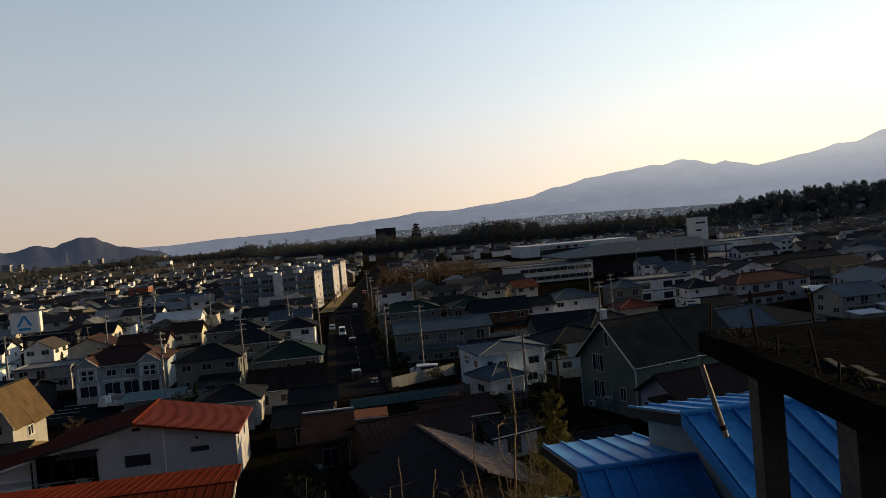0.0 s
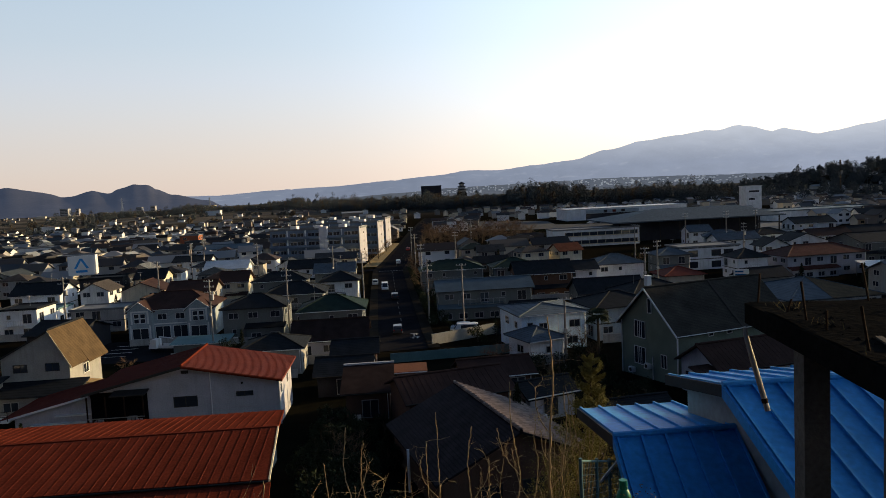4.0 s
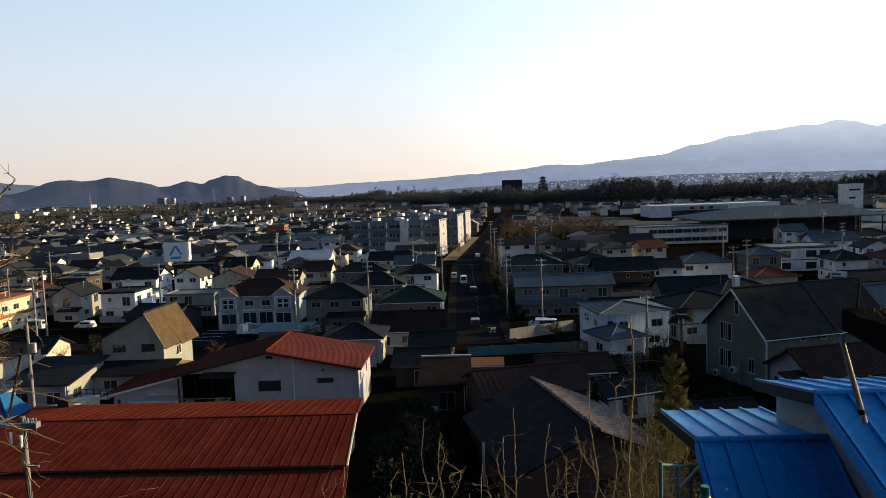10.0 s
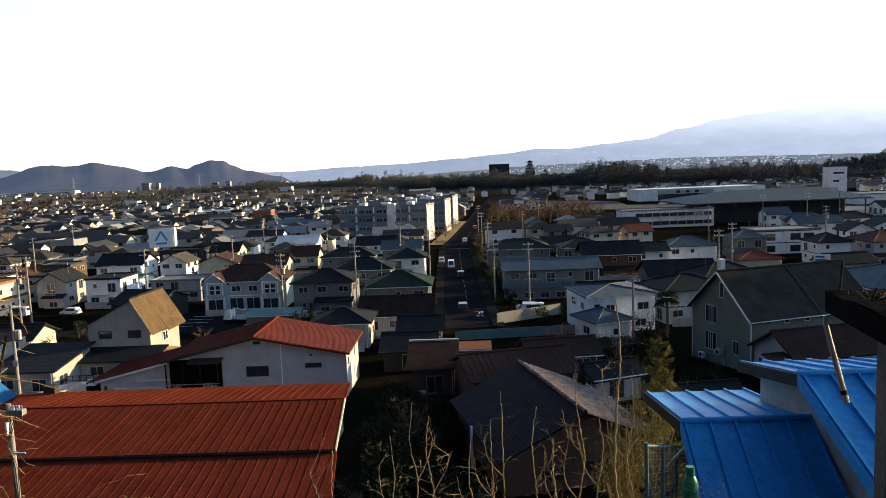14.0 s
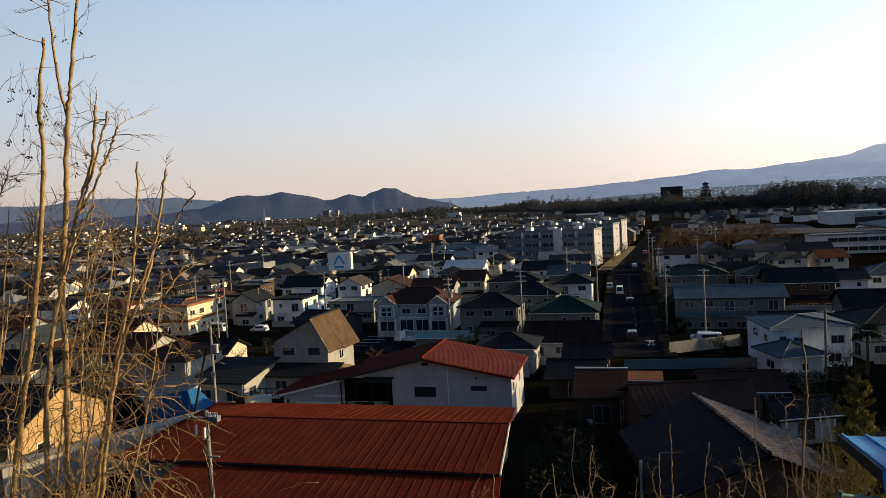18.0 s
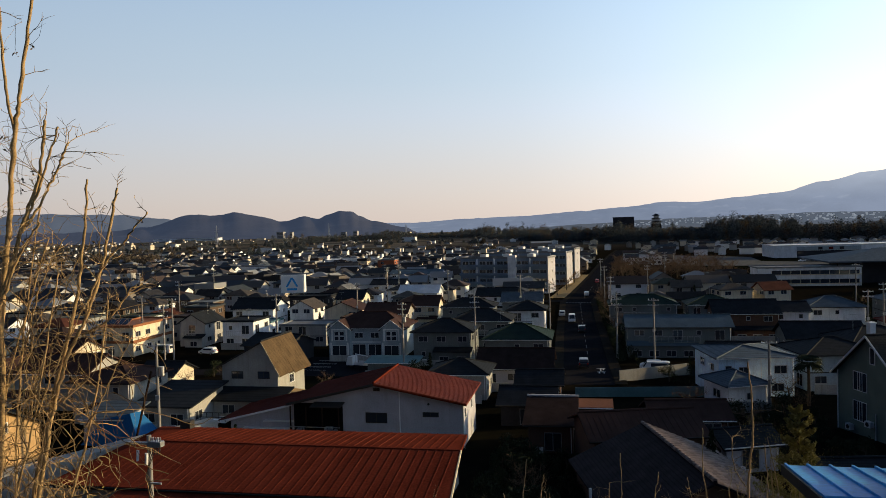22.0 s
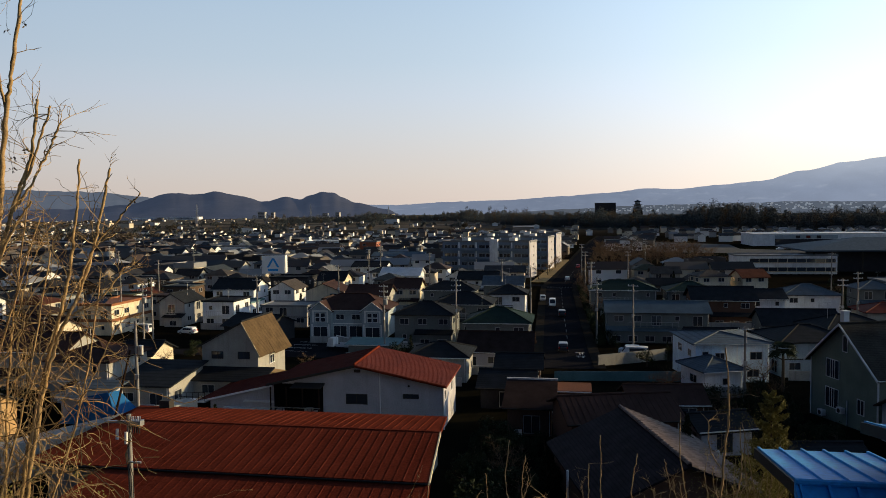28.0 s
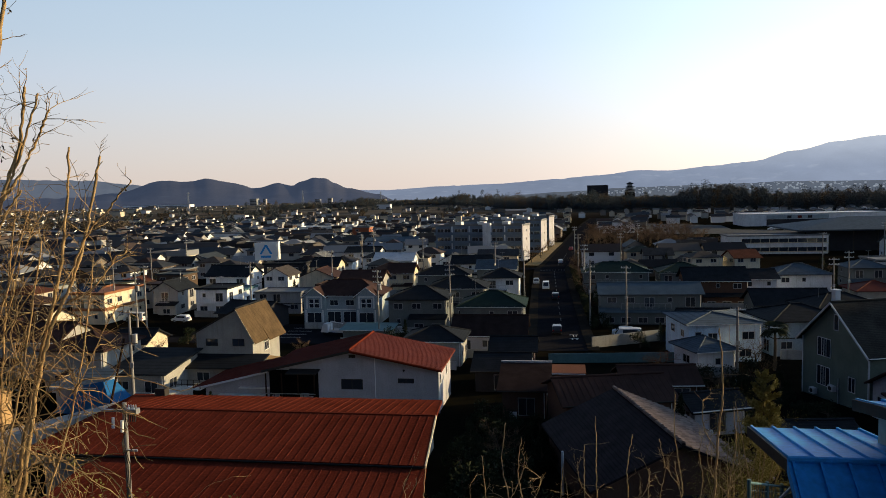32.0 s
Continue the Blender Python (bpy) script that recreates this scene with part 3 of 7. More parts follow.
MAIN = [(road_x(109 + 5 * i), 109 + 5 * i) for i in range(110)]
road = strip("road", MAIN, 7.6, 0.08, ASPHALT, "straight dark asphalt street through the houses")
for off in (-4.7, 4.7):
    kerb = strip("pavement", [(x + off, y) for x, y in MAIN], 1.8, 0.2, PAVING, "narrow paved footway beside the straight street")
verge = strip("verge", [(road_x(240 + 6 * i) - 8.2 + 0.03 * i, 240 + 6 * i) for i in range(19)], 5.0, 0.22, VERGE, "strip of dry grass between the street and the apartment blocks")
lane = strip("road", [(-60 + 4 * i, 231.0) for i in range(27)], 6.0, 0.1, ASPHALT, "cross street before the apartment blocks")
lane = strip("road", [(-150 + 5 * i, 116.0) for i in range(30)], 5.0, 0.09, ASPHALT, "side lane crossing between the houses")
lane = strip("road", [(5.5 + 6 * i, 119.0 + 0.5 * i) for i in range(26)], 5.0, 0.09, ASPHALT, "side lane crossing between the houses")
far_road = strip("road", [(150 + 3.2 * i + 0.05 * i * i, 420 + 22 * i) for i in range(26)], 11, 0.5, PAVING, "wide pale road climbing past the wood")
for i in range(22):
    y = 136 + 7 * i
    if 222 < y < 240:
        continue
    tagged(part("road_marking", Shape().box(-0.07, 0, 0.09, 0.07, 3.2, 0.105), PAINT, at=pose(road_x(y) + 0.6, y, 0, 0, 0, math.degrees(math.atan2(road_x(y) - road_x(y + 3), 3)))), "worn white lane line on the street", "road marking", kind="structure")
for i in range(9):
    tagged(part("road_marking", Shape().box(-5.6 + 0.9 * i, 225.2, 0.09, -5.15 + 0.9 * i, 226.6, 0.105), PAINT), "worn white crossing bar on the street", "road marking", kind="structure")
stop_word = thing("road_marking", pose(2.45, 119.8, 0.12, 0, 0, 1), "worn white painted stop lettering on the street", "road marking", kind="structure")
for k in range(3):
    part("stroke", Shape().box(-0.75, 2.6 - 2.9 * k, 0, 0.75, 2.85 - 2.9 * k, 0.012), LINE, stop_word)
    part("stroke", Shape().box(-0.15 - 0.3 * (k % 2), 0.9 - 2.9 * k, 0, 0.05 - 0.3 * (k % 2), 2.6 - 2.9 * k, 0.012), LINE, stop_word)
    part("stroke", Shape().box(0.3, 1.3 - 2.9 * k, 0, 0.5, 2.4 - 2.9 * k, 0.012), LINE, stop_word)
tagged(part("road_marking", Shape().box(1.2, 113.6, 0.1, 4.0, 114.0, 0.115), LINE), "white stop line across the lane", "road marking", kind="structure")
lot = tagged(part("parking_lot", Shape().box(-52.5, 111.5, -0.2, -38.0, 132.0, 0.06), ASPHALT), "dark asphalt parking lot between the houses", "parking lot", kind="structure")
for i in range(5):
    tagged(part("road_marking", Shape().box(-49.5, 116.0 + 2.9 * i, 0.064, -45.0, 116.22 + 2.9 * i, 0.08), LINE), "white bay line on the parking lot", "road marking", kind="structure")


# ---- distance: hills, mountain ----
def hills(name, az0, az1, dist, profile, mat, label, rough=0.1, seed=0.0, n=240):
    """A range of hills: a ridge whose height in degrees of view comes from profile(azimuth), with slopes to its foot."""
    s = Shape()
    for i in range(n + 1):
        az = az0 + (az1 - az0) * i / n
        top = math.tan(radians(profile(az) + rough * (noise.fractal((az * 1.3 + seed, seed, 0), 1.0, 2.1, 5)))) * dist + 24.5
        for j in range(7):
            u = j / 6
            r = dist - 700 * u if dist > 3000 else dist - 260 * u
            ripple = 1 + 0.10 * u * (1 - u) * 4 * noise.noise((az * 0.8 + seed, u * 2, 3))
            s.v.append((r * math.sin(radians(az)), r * math.cos(radians(az)), max(-2, (top * (1 - u) ** 1.25) * ripple - 2 * u)))
    s.f = [(i * 7 + j, (i + 1) * 7 + j, (i + 1) * 7 + j + 1, i * 7 + j + 1) for i in range(n) for j in range(6)]
    return tagged(part(name, s, mat, smooth=True), label, "hill", kind="structure")


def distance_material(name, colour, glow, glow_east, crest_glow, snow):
    """Far slopes; haze and glare are put in as emission, paler towards the sunset and the crest; thin snow in the
    gullies.
    """
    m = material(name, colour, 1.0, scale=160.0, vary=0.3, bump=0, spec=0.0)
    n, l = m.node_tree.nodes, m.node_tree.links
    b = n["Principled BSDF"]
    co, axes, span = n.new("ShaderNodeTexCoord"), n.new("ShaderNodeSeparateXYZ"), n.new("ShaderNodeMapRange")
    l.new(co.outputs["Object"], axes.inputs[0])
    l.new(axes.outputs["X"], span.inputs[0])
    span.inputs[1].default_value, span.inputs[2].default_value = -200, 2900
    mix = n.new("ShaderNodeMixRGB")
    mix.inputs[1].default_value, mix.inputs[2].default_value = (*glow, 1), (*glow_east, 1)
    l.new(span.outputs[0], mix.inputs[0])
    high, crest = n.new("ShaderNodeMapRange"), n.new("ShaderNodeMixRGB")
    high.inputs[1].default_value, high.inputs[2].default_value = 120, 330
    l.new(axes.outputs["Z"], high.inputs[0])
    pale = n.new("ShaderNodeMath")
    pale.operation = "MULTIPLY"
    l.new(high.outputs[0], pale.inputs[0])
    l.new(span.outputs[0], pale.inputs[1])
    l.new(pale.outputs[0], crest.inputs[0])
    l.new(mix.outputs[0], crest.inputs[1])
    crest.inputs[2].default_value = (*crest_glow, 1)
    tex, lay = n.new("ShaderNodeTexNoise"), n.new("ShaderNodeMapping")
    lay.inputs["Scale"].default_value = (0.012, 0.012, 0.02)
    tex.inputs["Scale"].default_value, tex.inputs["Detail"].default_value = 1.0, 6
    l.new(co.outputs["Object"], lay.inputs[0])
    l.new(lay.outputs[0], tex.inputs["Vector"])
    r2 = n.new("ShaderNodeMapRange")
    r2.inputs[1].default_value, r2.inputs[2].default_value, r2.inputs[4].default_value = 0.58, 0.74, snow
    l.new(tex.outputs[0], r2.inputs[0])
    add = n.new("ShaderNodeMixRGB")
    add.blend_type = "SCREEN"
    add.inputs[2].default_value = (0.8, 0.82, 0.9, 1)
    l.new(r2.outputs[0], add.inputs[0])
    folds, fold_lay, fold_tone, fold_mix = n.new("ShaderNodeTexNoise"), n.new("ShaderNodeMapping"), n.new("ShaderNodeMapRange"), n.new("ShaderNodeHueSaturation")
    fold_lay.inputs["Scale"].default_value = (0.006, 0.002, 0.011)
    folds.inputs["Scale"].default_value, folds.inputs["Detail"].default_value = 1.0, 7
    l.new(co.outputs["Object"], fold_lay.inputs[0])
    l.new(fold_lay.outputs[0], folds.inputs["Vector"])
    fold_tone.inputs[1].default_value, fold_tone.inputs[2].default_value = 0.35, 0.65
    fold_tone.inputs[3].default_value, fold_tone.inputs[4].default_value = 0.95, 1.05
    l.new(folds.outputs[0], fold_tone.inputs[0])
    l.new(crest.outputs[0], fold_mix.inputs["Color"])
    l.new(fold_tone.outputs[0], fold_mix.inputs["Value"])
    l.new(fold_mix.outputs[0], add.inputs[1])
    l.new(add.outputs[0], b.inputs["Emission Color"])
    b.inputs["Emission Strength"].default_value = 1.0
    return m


def lerp(table, v):
    for (a, p), (b, q) in zip(table, table[1:]):
        if v <= b:
            u = (v - a) / (b - a)
            u = u * u * (3 - 2 * u)
            return p + (q - p) * u
    return table[-1][1]


NEAR_HILLS = [(-62, 0.4), (-44, 0.35), (-36, 0.45), (-33.5, 0.7), (-30.3, 1.55), (-28.7, 1.45), (-27.2, 1.65), (-25.3, 1.3), (-23.6, 0.85), (-22, 1.22), (-20.9, 1.0), (-20.2, 1.3), (-19.2, 1.58), (-18.4, 1.52), (-17.6, 1.15), (-16.6, 0.7), (-14.2, 0.2), (-13, -0.3)]
FAR_HILLS = [(-75, 0.9), (-55, 1.0), (-50, 1.2), (-47, 1.55), (-44, 1.3), (-41, 1.75), (-36, 1.55), (-33, 1.25), (-30, 1.0), (-20, 0.6), (-13, 0.5), (-9, 0.68), (-5, 0.75), (0, 1.0), (3, 1.2), (6.3, 1.5), (8.5, 1.4), (11, 1.62), (14, 1.85), (17, 2.5), (19.8, 3.04), (22, 3.26), (24.1, 3.48), (25.1, 3.45), (26.4, 3.7), (27, 3.58), (28.7, 3.1), (29.4, 3.27), (30.1, 3.07), (31.6, 2.7), (32.5, 2.8), (34.9, 3.18), (36.2, 3.42), (36.8, 3.62), (37.7, 3.57), (39.7, 4.18), (46, 5.2), (52, 4.6), (60, 3.0), (75, 1.0)]
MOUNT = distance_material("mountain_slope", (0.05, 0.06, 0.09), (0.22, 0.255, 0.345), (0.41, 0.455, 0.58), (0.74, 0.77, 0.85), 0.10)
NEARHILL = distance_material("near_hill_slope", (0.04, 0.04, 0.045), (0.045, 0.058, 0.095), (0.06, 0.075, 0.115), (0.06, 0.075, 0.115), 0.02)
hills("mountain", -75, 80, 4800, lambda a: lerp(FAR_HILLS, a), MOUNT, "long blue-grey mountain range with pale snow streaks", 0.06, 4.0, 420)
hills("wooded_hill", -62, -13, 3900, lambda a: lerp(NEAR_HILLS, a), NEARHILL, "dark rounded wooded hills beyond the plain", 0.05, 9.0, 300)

FOOT = [(-6, -0.3), (1, 0.0), (5, 0.18), (9, 0.24), (13, 0.28), (16.4, 0.34), (20, 0.28), (26, 0.15), (34, 0.0), (44, -0.1)]
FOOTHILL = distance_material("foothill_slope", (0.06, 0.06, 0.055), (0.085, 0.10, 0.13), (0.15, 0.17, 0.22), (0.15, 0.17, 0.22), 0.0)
# house walls glow faintly so that haze lies in their colour
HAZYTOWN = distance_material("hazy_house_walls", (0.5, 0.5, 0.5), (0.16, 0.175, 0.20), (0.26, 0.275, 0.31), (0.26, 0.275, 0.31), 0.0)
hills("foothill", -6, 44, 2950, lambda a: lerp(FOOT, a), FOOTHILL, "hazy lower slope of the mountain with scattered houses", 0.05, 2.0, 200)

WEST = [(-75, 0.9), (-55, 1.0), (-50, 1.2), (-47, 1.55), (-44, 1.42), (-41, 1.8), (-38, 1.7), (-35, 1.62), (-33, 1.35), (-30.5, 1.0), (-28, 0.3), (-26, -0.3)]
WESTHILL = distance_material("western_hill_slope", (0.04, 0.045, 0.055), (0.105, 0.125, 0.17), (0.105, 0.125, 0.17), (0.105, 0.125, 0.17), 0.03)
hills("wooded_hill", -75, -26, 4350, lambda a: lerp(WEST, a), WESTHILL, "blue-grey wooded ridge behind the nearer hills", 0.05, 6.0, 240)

# unseen wooded hill beside and behind the viewpoint, added to shade the right-hand houses
shade_mound = Shape()
for j in range(25):
    y = -160 + 17.5 * j
    crest = 62 * step(-160, -60, y) * (1 - step(170, 258, y))
    for i in range(13):
        u = i / 6 - 1
        shade_mound.v.append((290 + 62 * u, y, crest * (1 - u * u) ** 1.2 * (1 + 0.12 * noise.noise((u * 3, y * 0.03, 7))) - 1))
shade_mound.f = [(j * 13 + i, j * 13 + i + 1, (j + 1) * 13 + i + 1, (j + 1) * 13 + i) for j in range(24) for i in range(12)]
tagged(part("wooded_hill", shade_mound, CONIFER, smooth=True), "unseen wooded hill added to shade the right of the town", "hill", kind="structure")

# ---- named houses, from the street outwards ----
beige_house = thing("house", pose(-41.0, 88.6, 1.3), "beige two-storey house with a lopsided steep weathered brown roof", "house")
FOOTPRINTS.append((-41.5, 89.1, 6.0))
part("wall", Shape().add([(-5.0, -4, -1), (2.6, -4, -1), (2.9, 4, -1), (-4.7, 4, -1), (-5.0, -4, 6.35), (0.66, -4, 9.3), (2.6, -4, 5.85), (2.9, 4, 5.85), (0.96, 4, 9.3), (-4.7, 4, 6.35)],
     [(0, 1, 6, 5, 4), (1, 2, 7, 6), (2, 3, 9, 8, 7), (3, 0, 4, 9), (0, 3, 2, 1), (4, 5, 8, 9), (5, 6, 7, 8)]), WALL["beige"], beige_house)
# left slope takes much darker tile: its shade is put into the colour
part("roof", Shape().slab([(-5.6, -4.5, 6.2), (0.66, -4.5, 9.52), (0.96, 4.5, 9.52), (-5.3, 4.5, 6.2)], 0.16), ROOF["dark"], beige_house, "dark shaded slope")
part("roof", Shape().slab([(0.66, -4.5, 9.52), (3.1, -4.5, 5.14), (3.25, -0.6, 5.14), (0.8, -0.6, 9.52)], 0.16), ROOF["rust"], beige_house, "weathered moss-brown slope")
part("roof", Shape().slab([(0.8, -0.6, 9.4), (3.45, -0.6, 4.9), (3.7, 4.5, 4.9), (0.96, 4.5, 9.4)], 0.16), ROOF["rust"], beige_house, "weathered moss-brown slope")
part("ridge_cap", Shape().tube([(0.66, -4.52, 9.55), (0.96, 4.52, 9.55)], [0.11, 0.11]), ROOF["dark"], beige_house)
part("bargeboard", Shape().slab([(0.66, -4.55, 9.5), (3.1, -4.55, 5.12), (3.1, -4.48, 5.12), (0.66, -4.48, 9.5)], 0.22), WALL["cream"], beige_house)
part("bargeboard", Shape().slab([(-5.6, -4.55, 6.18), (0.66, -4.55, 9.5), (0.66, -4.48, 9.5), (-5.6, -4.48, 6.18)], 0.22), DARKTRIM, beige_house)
for u in (-2.9, 0.7):
    window(beige_house, u, -4.004, 4.65, 0, 1.6, 0.95, DARKTRIM)
window(beige_house, 2.76, 0.0, 3.4, 90, 1.6, 1.2, WHITE)
porch = part("porch_roof", Shape().slab([(2.7, -3.6, 3.1), (6.0, -3.2, 2.75), (6.0, -1.6, 2.75), (2.7, -1.6, 3.1)], 0.14), WALL["tan"], beige_house, "tan porch roof")
for u, v in ((5.8, -3.1), (5.8, -1.8), (4.0, -3.3)):
    part("porch_post", Shape().box(u - 0.07, v - 0.07, -1.0, u + 0.07, v + 0.07, 2.75), WALL["tan"], porch)
house(-41.4, 82.7, 1.4, 9.2, 3.0, 2.7, 0.9, 'shed', 'beige', 'dark', label="low dark-roofed porch wing of a beige house")
twin = house(-41.5, 137.2, 0.0, 14.7, 9.0, 5.6, 2.6, 'hip', 'pale', 'brown', windows=False, label="pale grey two-storey apartment house with twin white-trimmed gables")
for u in (-5.2, 5.2):
    part("gable_bay", wall_shape("gy", 4.2, 1.2, 5.6, 1.7), WALL["pale"], twin, at=pose(u, -5.1, 0))
    part("gable_roof", roof_shape("gy", 4.2, 4.4, 5.6, 1.7, 0.35), ROOF["brown"], twin, at=pose(u, -3.6, 0))
    for s in (-1, 1):
        part("bargeboard", Shape().slab([(u + s * 2.5, -6.22, 5.42), (u, -6.22, 7.32), (u, -6.1, 7.32), (u + s * 2.5, -6.1, 5.42)], 0.2), WHITE, twin)
        window(twin, u + s * 0.55, -5.705, 3.3, 0, 0.95, 1.75, WHITE)
        part("crossbar", Shape().box(u + s * 0.55 - 0.47, -5.78, 4.1, u + s * 0.55 + 0.47, -5.7, 4.28), WHITE, twin)
        part("corner_post", Shape().box(u + s * 1.7 - 0.12, -5.85, 0, u + s * 1.7 + 0.12, -5.7, 2.9), WHITE, twin)
    window(twin, u, -5.705, 0.1, 0, 2.9, 2.3, WHITE)
    for s in (-1, 1):
        part("white_pilaster", Shape().box(u + s * 1.45 - 0.14, -5.8, 3.2, u + s * 1.45 + 0.14, -5.7, 5.5), WHITE, twin)
    part("white_lintel", Shape().box(u - 1.6, -5.82, 5.3, u + 1.6, -5.7, 5.55), WHITE, twin)
    part("lower_cladding", Shape().box(u - 2.1, -5.76, -0.5, u + 2.1, -5.7, 0.15), WALL["brown"], twin)
for u in (-1.6, 1.6):
    window(twin, u, -4.504, 3.6, 0, 1.7, 1.1, WHITE)
    window(twin, u, -4.504, 0.1, 0, 2.7, 2.35, WHITE)
part("string_course", Shape().box(-7.4, -4.56, 2.75, 7.4, -4.5, 2.95), WHITE, twin)
house(-73.1, 145.8, 0.0, 7.1, 8.0, 5.6, 0.4, 'flat', 'white', 'dark')
house(-82.3, 172.3, 0.0, 10.9, 9.0, 5.6, 2.2, 'gx', 'white', 'dark')
house(-78.3, 158.8, 0.0, 12.7, 7.0, 3.5, 0.4, 'flat', 'white', 'teal')
house(-84.9, 147.6, 0.0, 6.0, 8.0, 5.4, 1.8, 'gy', 'grey', 'dark')
cream = house(-94.3, 137.9, 0.0, 7.2, 14.0, 6.0, 0.5, 'flat', 'cream', 'orange', label="cream two-storey apartment house with orange bands")
part("band", Shape().box(-3.7, -7.1, 2.7, 3.7, 7.1, 3.3), ROOF["orange"], cream, "orange band between the storeys")
for i in range(4):
    panel = part("solar_panel", Shape().slab([(-2.9 + 1.2 * i, -6.4, 6.6), (-1.85 + 1.2 * i, -6.4, 6.6), (-1.85 + 1.2 * i, -4.4, 7.5), (-2.9 + 1.2 * i, -4.4, 7.5)], 0.08), GLASS, cream, "dark tilted solar panel")
house(-58.5, 81.7, 1.6, 8.0, 8.0, 5.2, 1.6, 'hip', 'beige', 'brown')
house(-63.0, 98.9, 0.8, 5.5, 6.0, 3.2, 1.4, 'gx', 'cream', 'dark')
house(-49.0, 79.7, 1.6, 7.0, 8.0, 3.0, 1.2, 'shed', 'beige', 'dark')
house(-78.3, 198.7, 0.0, 11.2, 8.0, 5.6, 0.5, 'flat', 'black', 'dark')
house(-65.3, 197.3, 0.0, 7.4, 8.0, 5.4, 2.0, 'gx', 'cream', 'dark')
house(-66.7, 242.5, 0.0, 11.6, 9.0, 5.6, 1.5, 'gx', 'white', 'dark')
house(-39.2, 177.8, 0.0, 6.3, 8.0, 5.4, 2.0, 'gx', 'cream', 'brown')
house(-25.6, 131.8, 0.0, 10.7, 9.0, 5.6, 1.9, 'hip', 'dim', 'dark')
house(-20.6, 146.8, 0.0, 11.6, 9.0, 5.6, 2.0, 'hip', 'dim', 'dark')
house(-11.2, 123.0, 0.1, 10.6, 9.0, 5.6, 2.0, 'hip', 'dim', 'green')
house(-10.6, 111.0, 0.3, 10.9, 8.0, 3.0, 2.2, 'gx', 'offwhite', 'umber')
house(-17.5, 100.3, 0.7, 8.0, 7.0, 3.6, 1.5, 'hip', 'beige', 'dark')
house(-3.6, 74.2, 1.9, 4.4, 6.4, 2.9, 1.2, 'shed', 'brown', 'umber', label="low brown shed-roofed house with a pale metal ridge edge")
house(4.4, 67.7, 2.2, 9.8, 7.2, 3.7, 1.3, 'gx', 'brown', 'brown', rot=14.3)
house(13.7, 68.6, 2.1, 5.0, 3.6, 2.6, 0.9, 'gx', 'offwhite', 'dark', rot=20.0)
house(16.6, 138.5, 0.0, 17.9, 8.0, 5.6, 1.5, 'gx', 'dim', 'blue', balcony=True, label="long grey two-storey apartment house with a blue-grey roof")
blue_house = house(21.7, 107.2, 0.4, 10.0, 10.2, 5.5, 0.8, 'hip', 'blue', 'slate', rot=9.0, windows=False, label="pale blue-white two-storey house with a slate-blue hipped roof")
for u, z, w in ((-3.7, 3.3, 0.9), (-1.7, 3.1, 1.3), (3.2, 3.2, 1.7), (-1.4, 0.7, 1.7), (2.8, 0.8, 1.7)):
    window(blue_house, u, -5.104, z, 0, w, 1.1)
window(blue_house, -5.004, -2.6, 3.3, -90, 1.2, 1.0)
window(blue_house, -5.004, 1.6, 3.3, -90, 1.7, 1.1)
part("air_conditioner", Shape().box(-3.2, -5.55, 2.4, -2.4, -5.12, 3.0), WHITE, blue_house)
part("downpipe", Shape().tube([(0.6, -5.16, -0.3), (0.6, -5.16, 5.4)], [0.045, 0.045]), WHITE, blue_house)
house(18.8, 97.4, 0.8, 5.2, 6.0, 3.0, 1.3, 'hip', 'white', 'slate', rot=20.0)
house(32.2, 158.2, 0.0, 12.3, 9.0, 5.6, 2.2, 'gx', 'brown', 'dark')
house(34.6, 112.0, 0.4, 10.6, 9.0, 5.0, 1.7, 'hip', 'pale', 'dark', rot=10.0)
house(41.4, 161.8, 0.0, 7.6, 8.0, 5.4, 1.5, 'gx', 'white', 'dark')
house(62.7, 155.5, 0.0, 8.6, 8.0, 3.5, 1.5, 'hip', 'beige', 'maroon')
house(100.7, 166.3, 0.0, 20.5, 10.0, 5.2, 2.0, 'hip', 'offwhite', 'brick', rot=6.0)
house(-58.0, 129.0, 0.0, 9.6, 9.0, 3.5, 1.6, 'gx', 'black', 'dark', rot=-14.0, windows=False)
house(-59.3, 147.9, 0.0, 10.2, 7.0, 4.4, 0.4, 'flat', 'grey', 'grey')
house(-32.7, 119.7, 0.1, 8.3, 4.0, 1.7, 0.4, 'shed', 'dim', 'teal', windows=False, label="low carport with a teal metal roof")
house(13.4, 176.2, 0.0, 15.0, 9.0, 5.4, 1.9, 'hip', 'dim', 'green')
house(28.5, 174.2, 0.0, 10.6, 9.0, 5.4, 1.8, 'hip', 'dim', 'green')
house(52.4, 168.6, 0.0, 11.1, 9.0, 5.4, 1.9, 'hip', 'white', 'slate')
house(42.1, 141.5, 0.0, 13.0, 9.0, 3.2, 2.2, 'gx', 'dim', 'dark')
house(110.0, 254.6, 0.0, 8.1, 8.0, 5.4, 2.0, 'gx', 'white', 'slate')
house(104.6, 215.1, 0.0, 13.0, 8.0, 5.4, 1.8, 'gx', 'white', 'slate')
house(83.8, 166.7, 0.0, 7.2, 8.0, 5.2, 1.8, 'hip', 'white', 'dark')
house(118.8, 203.5, 0.0, 10.0, 8.0, 5.2, 1.8, 'gy', 'white', 'dark')
house(133.1, 213.5, 0.0, 12.7, 8.0, 5.2, 1.8, 'gx', 'white', 'brown')
house(150.4, 218.0, 0.0, 15.0, 9.0, 5.2, 1.8, 'gx', 'beige', 'dark')
house(100.7, 134.5, 0.0, 9.6, 9.0, 4.5, 1.8, 'gx', 'beige', 'grey')
house(-71.5, 88.6, 1.3, 11.2, 8.0, 5.2, 1.8, 'gx', 'beige', 'brown')
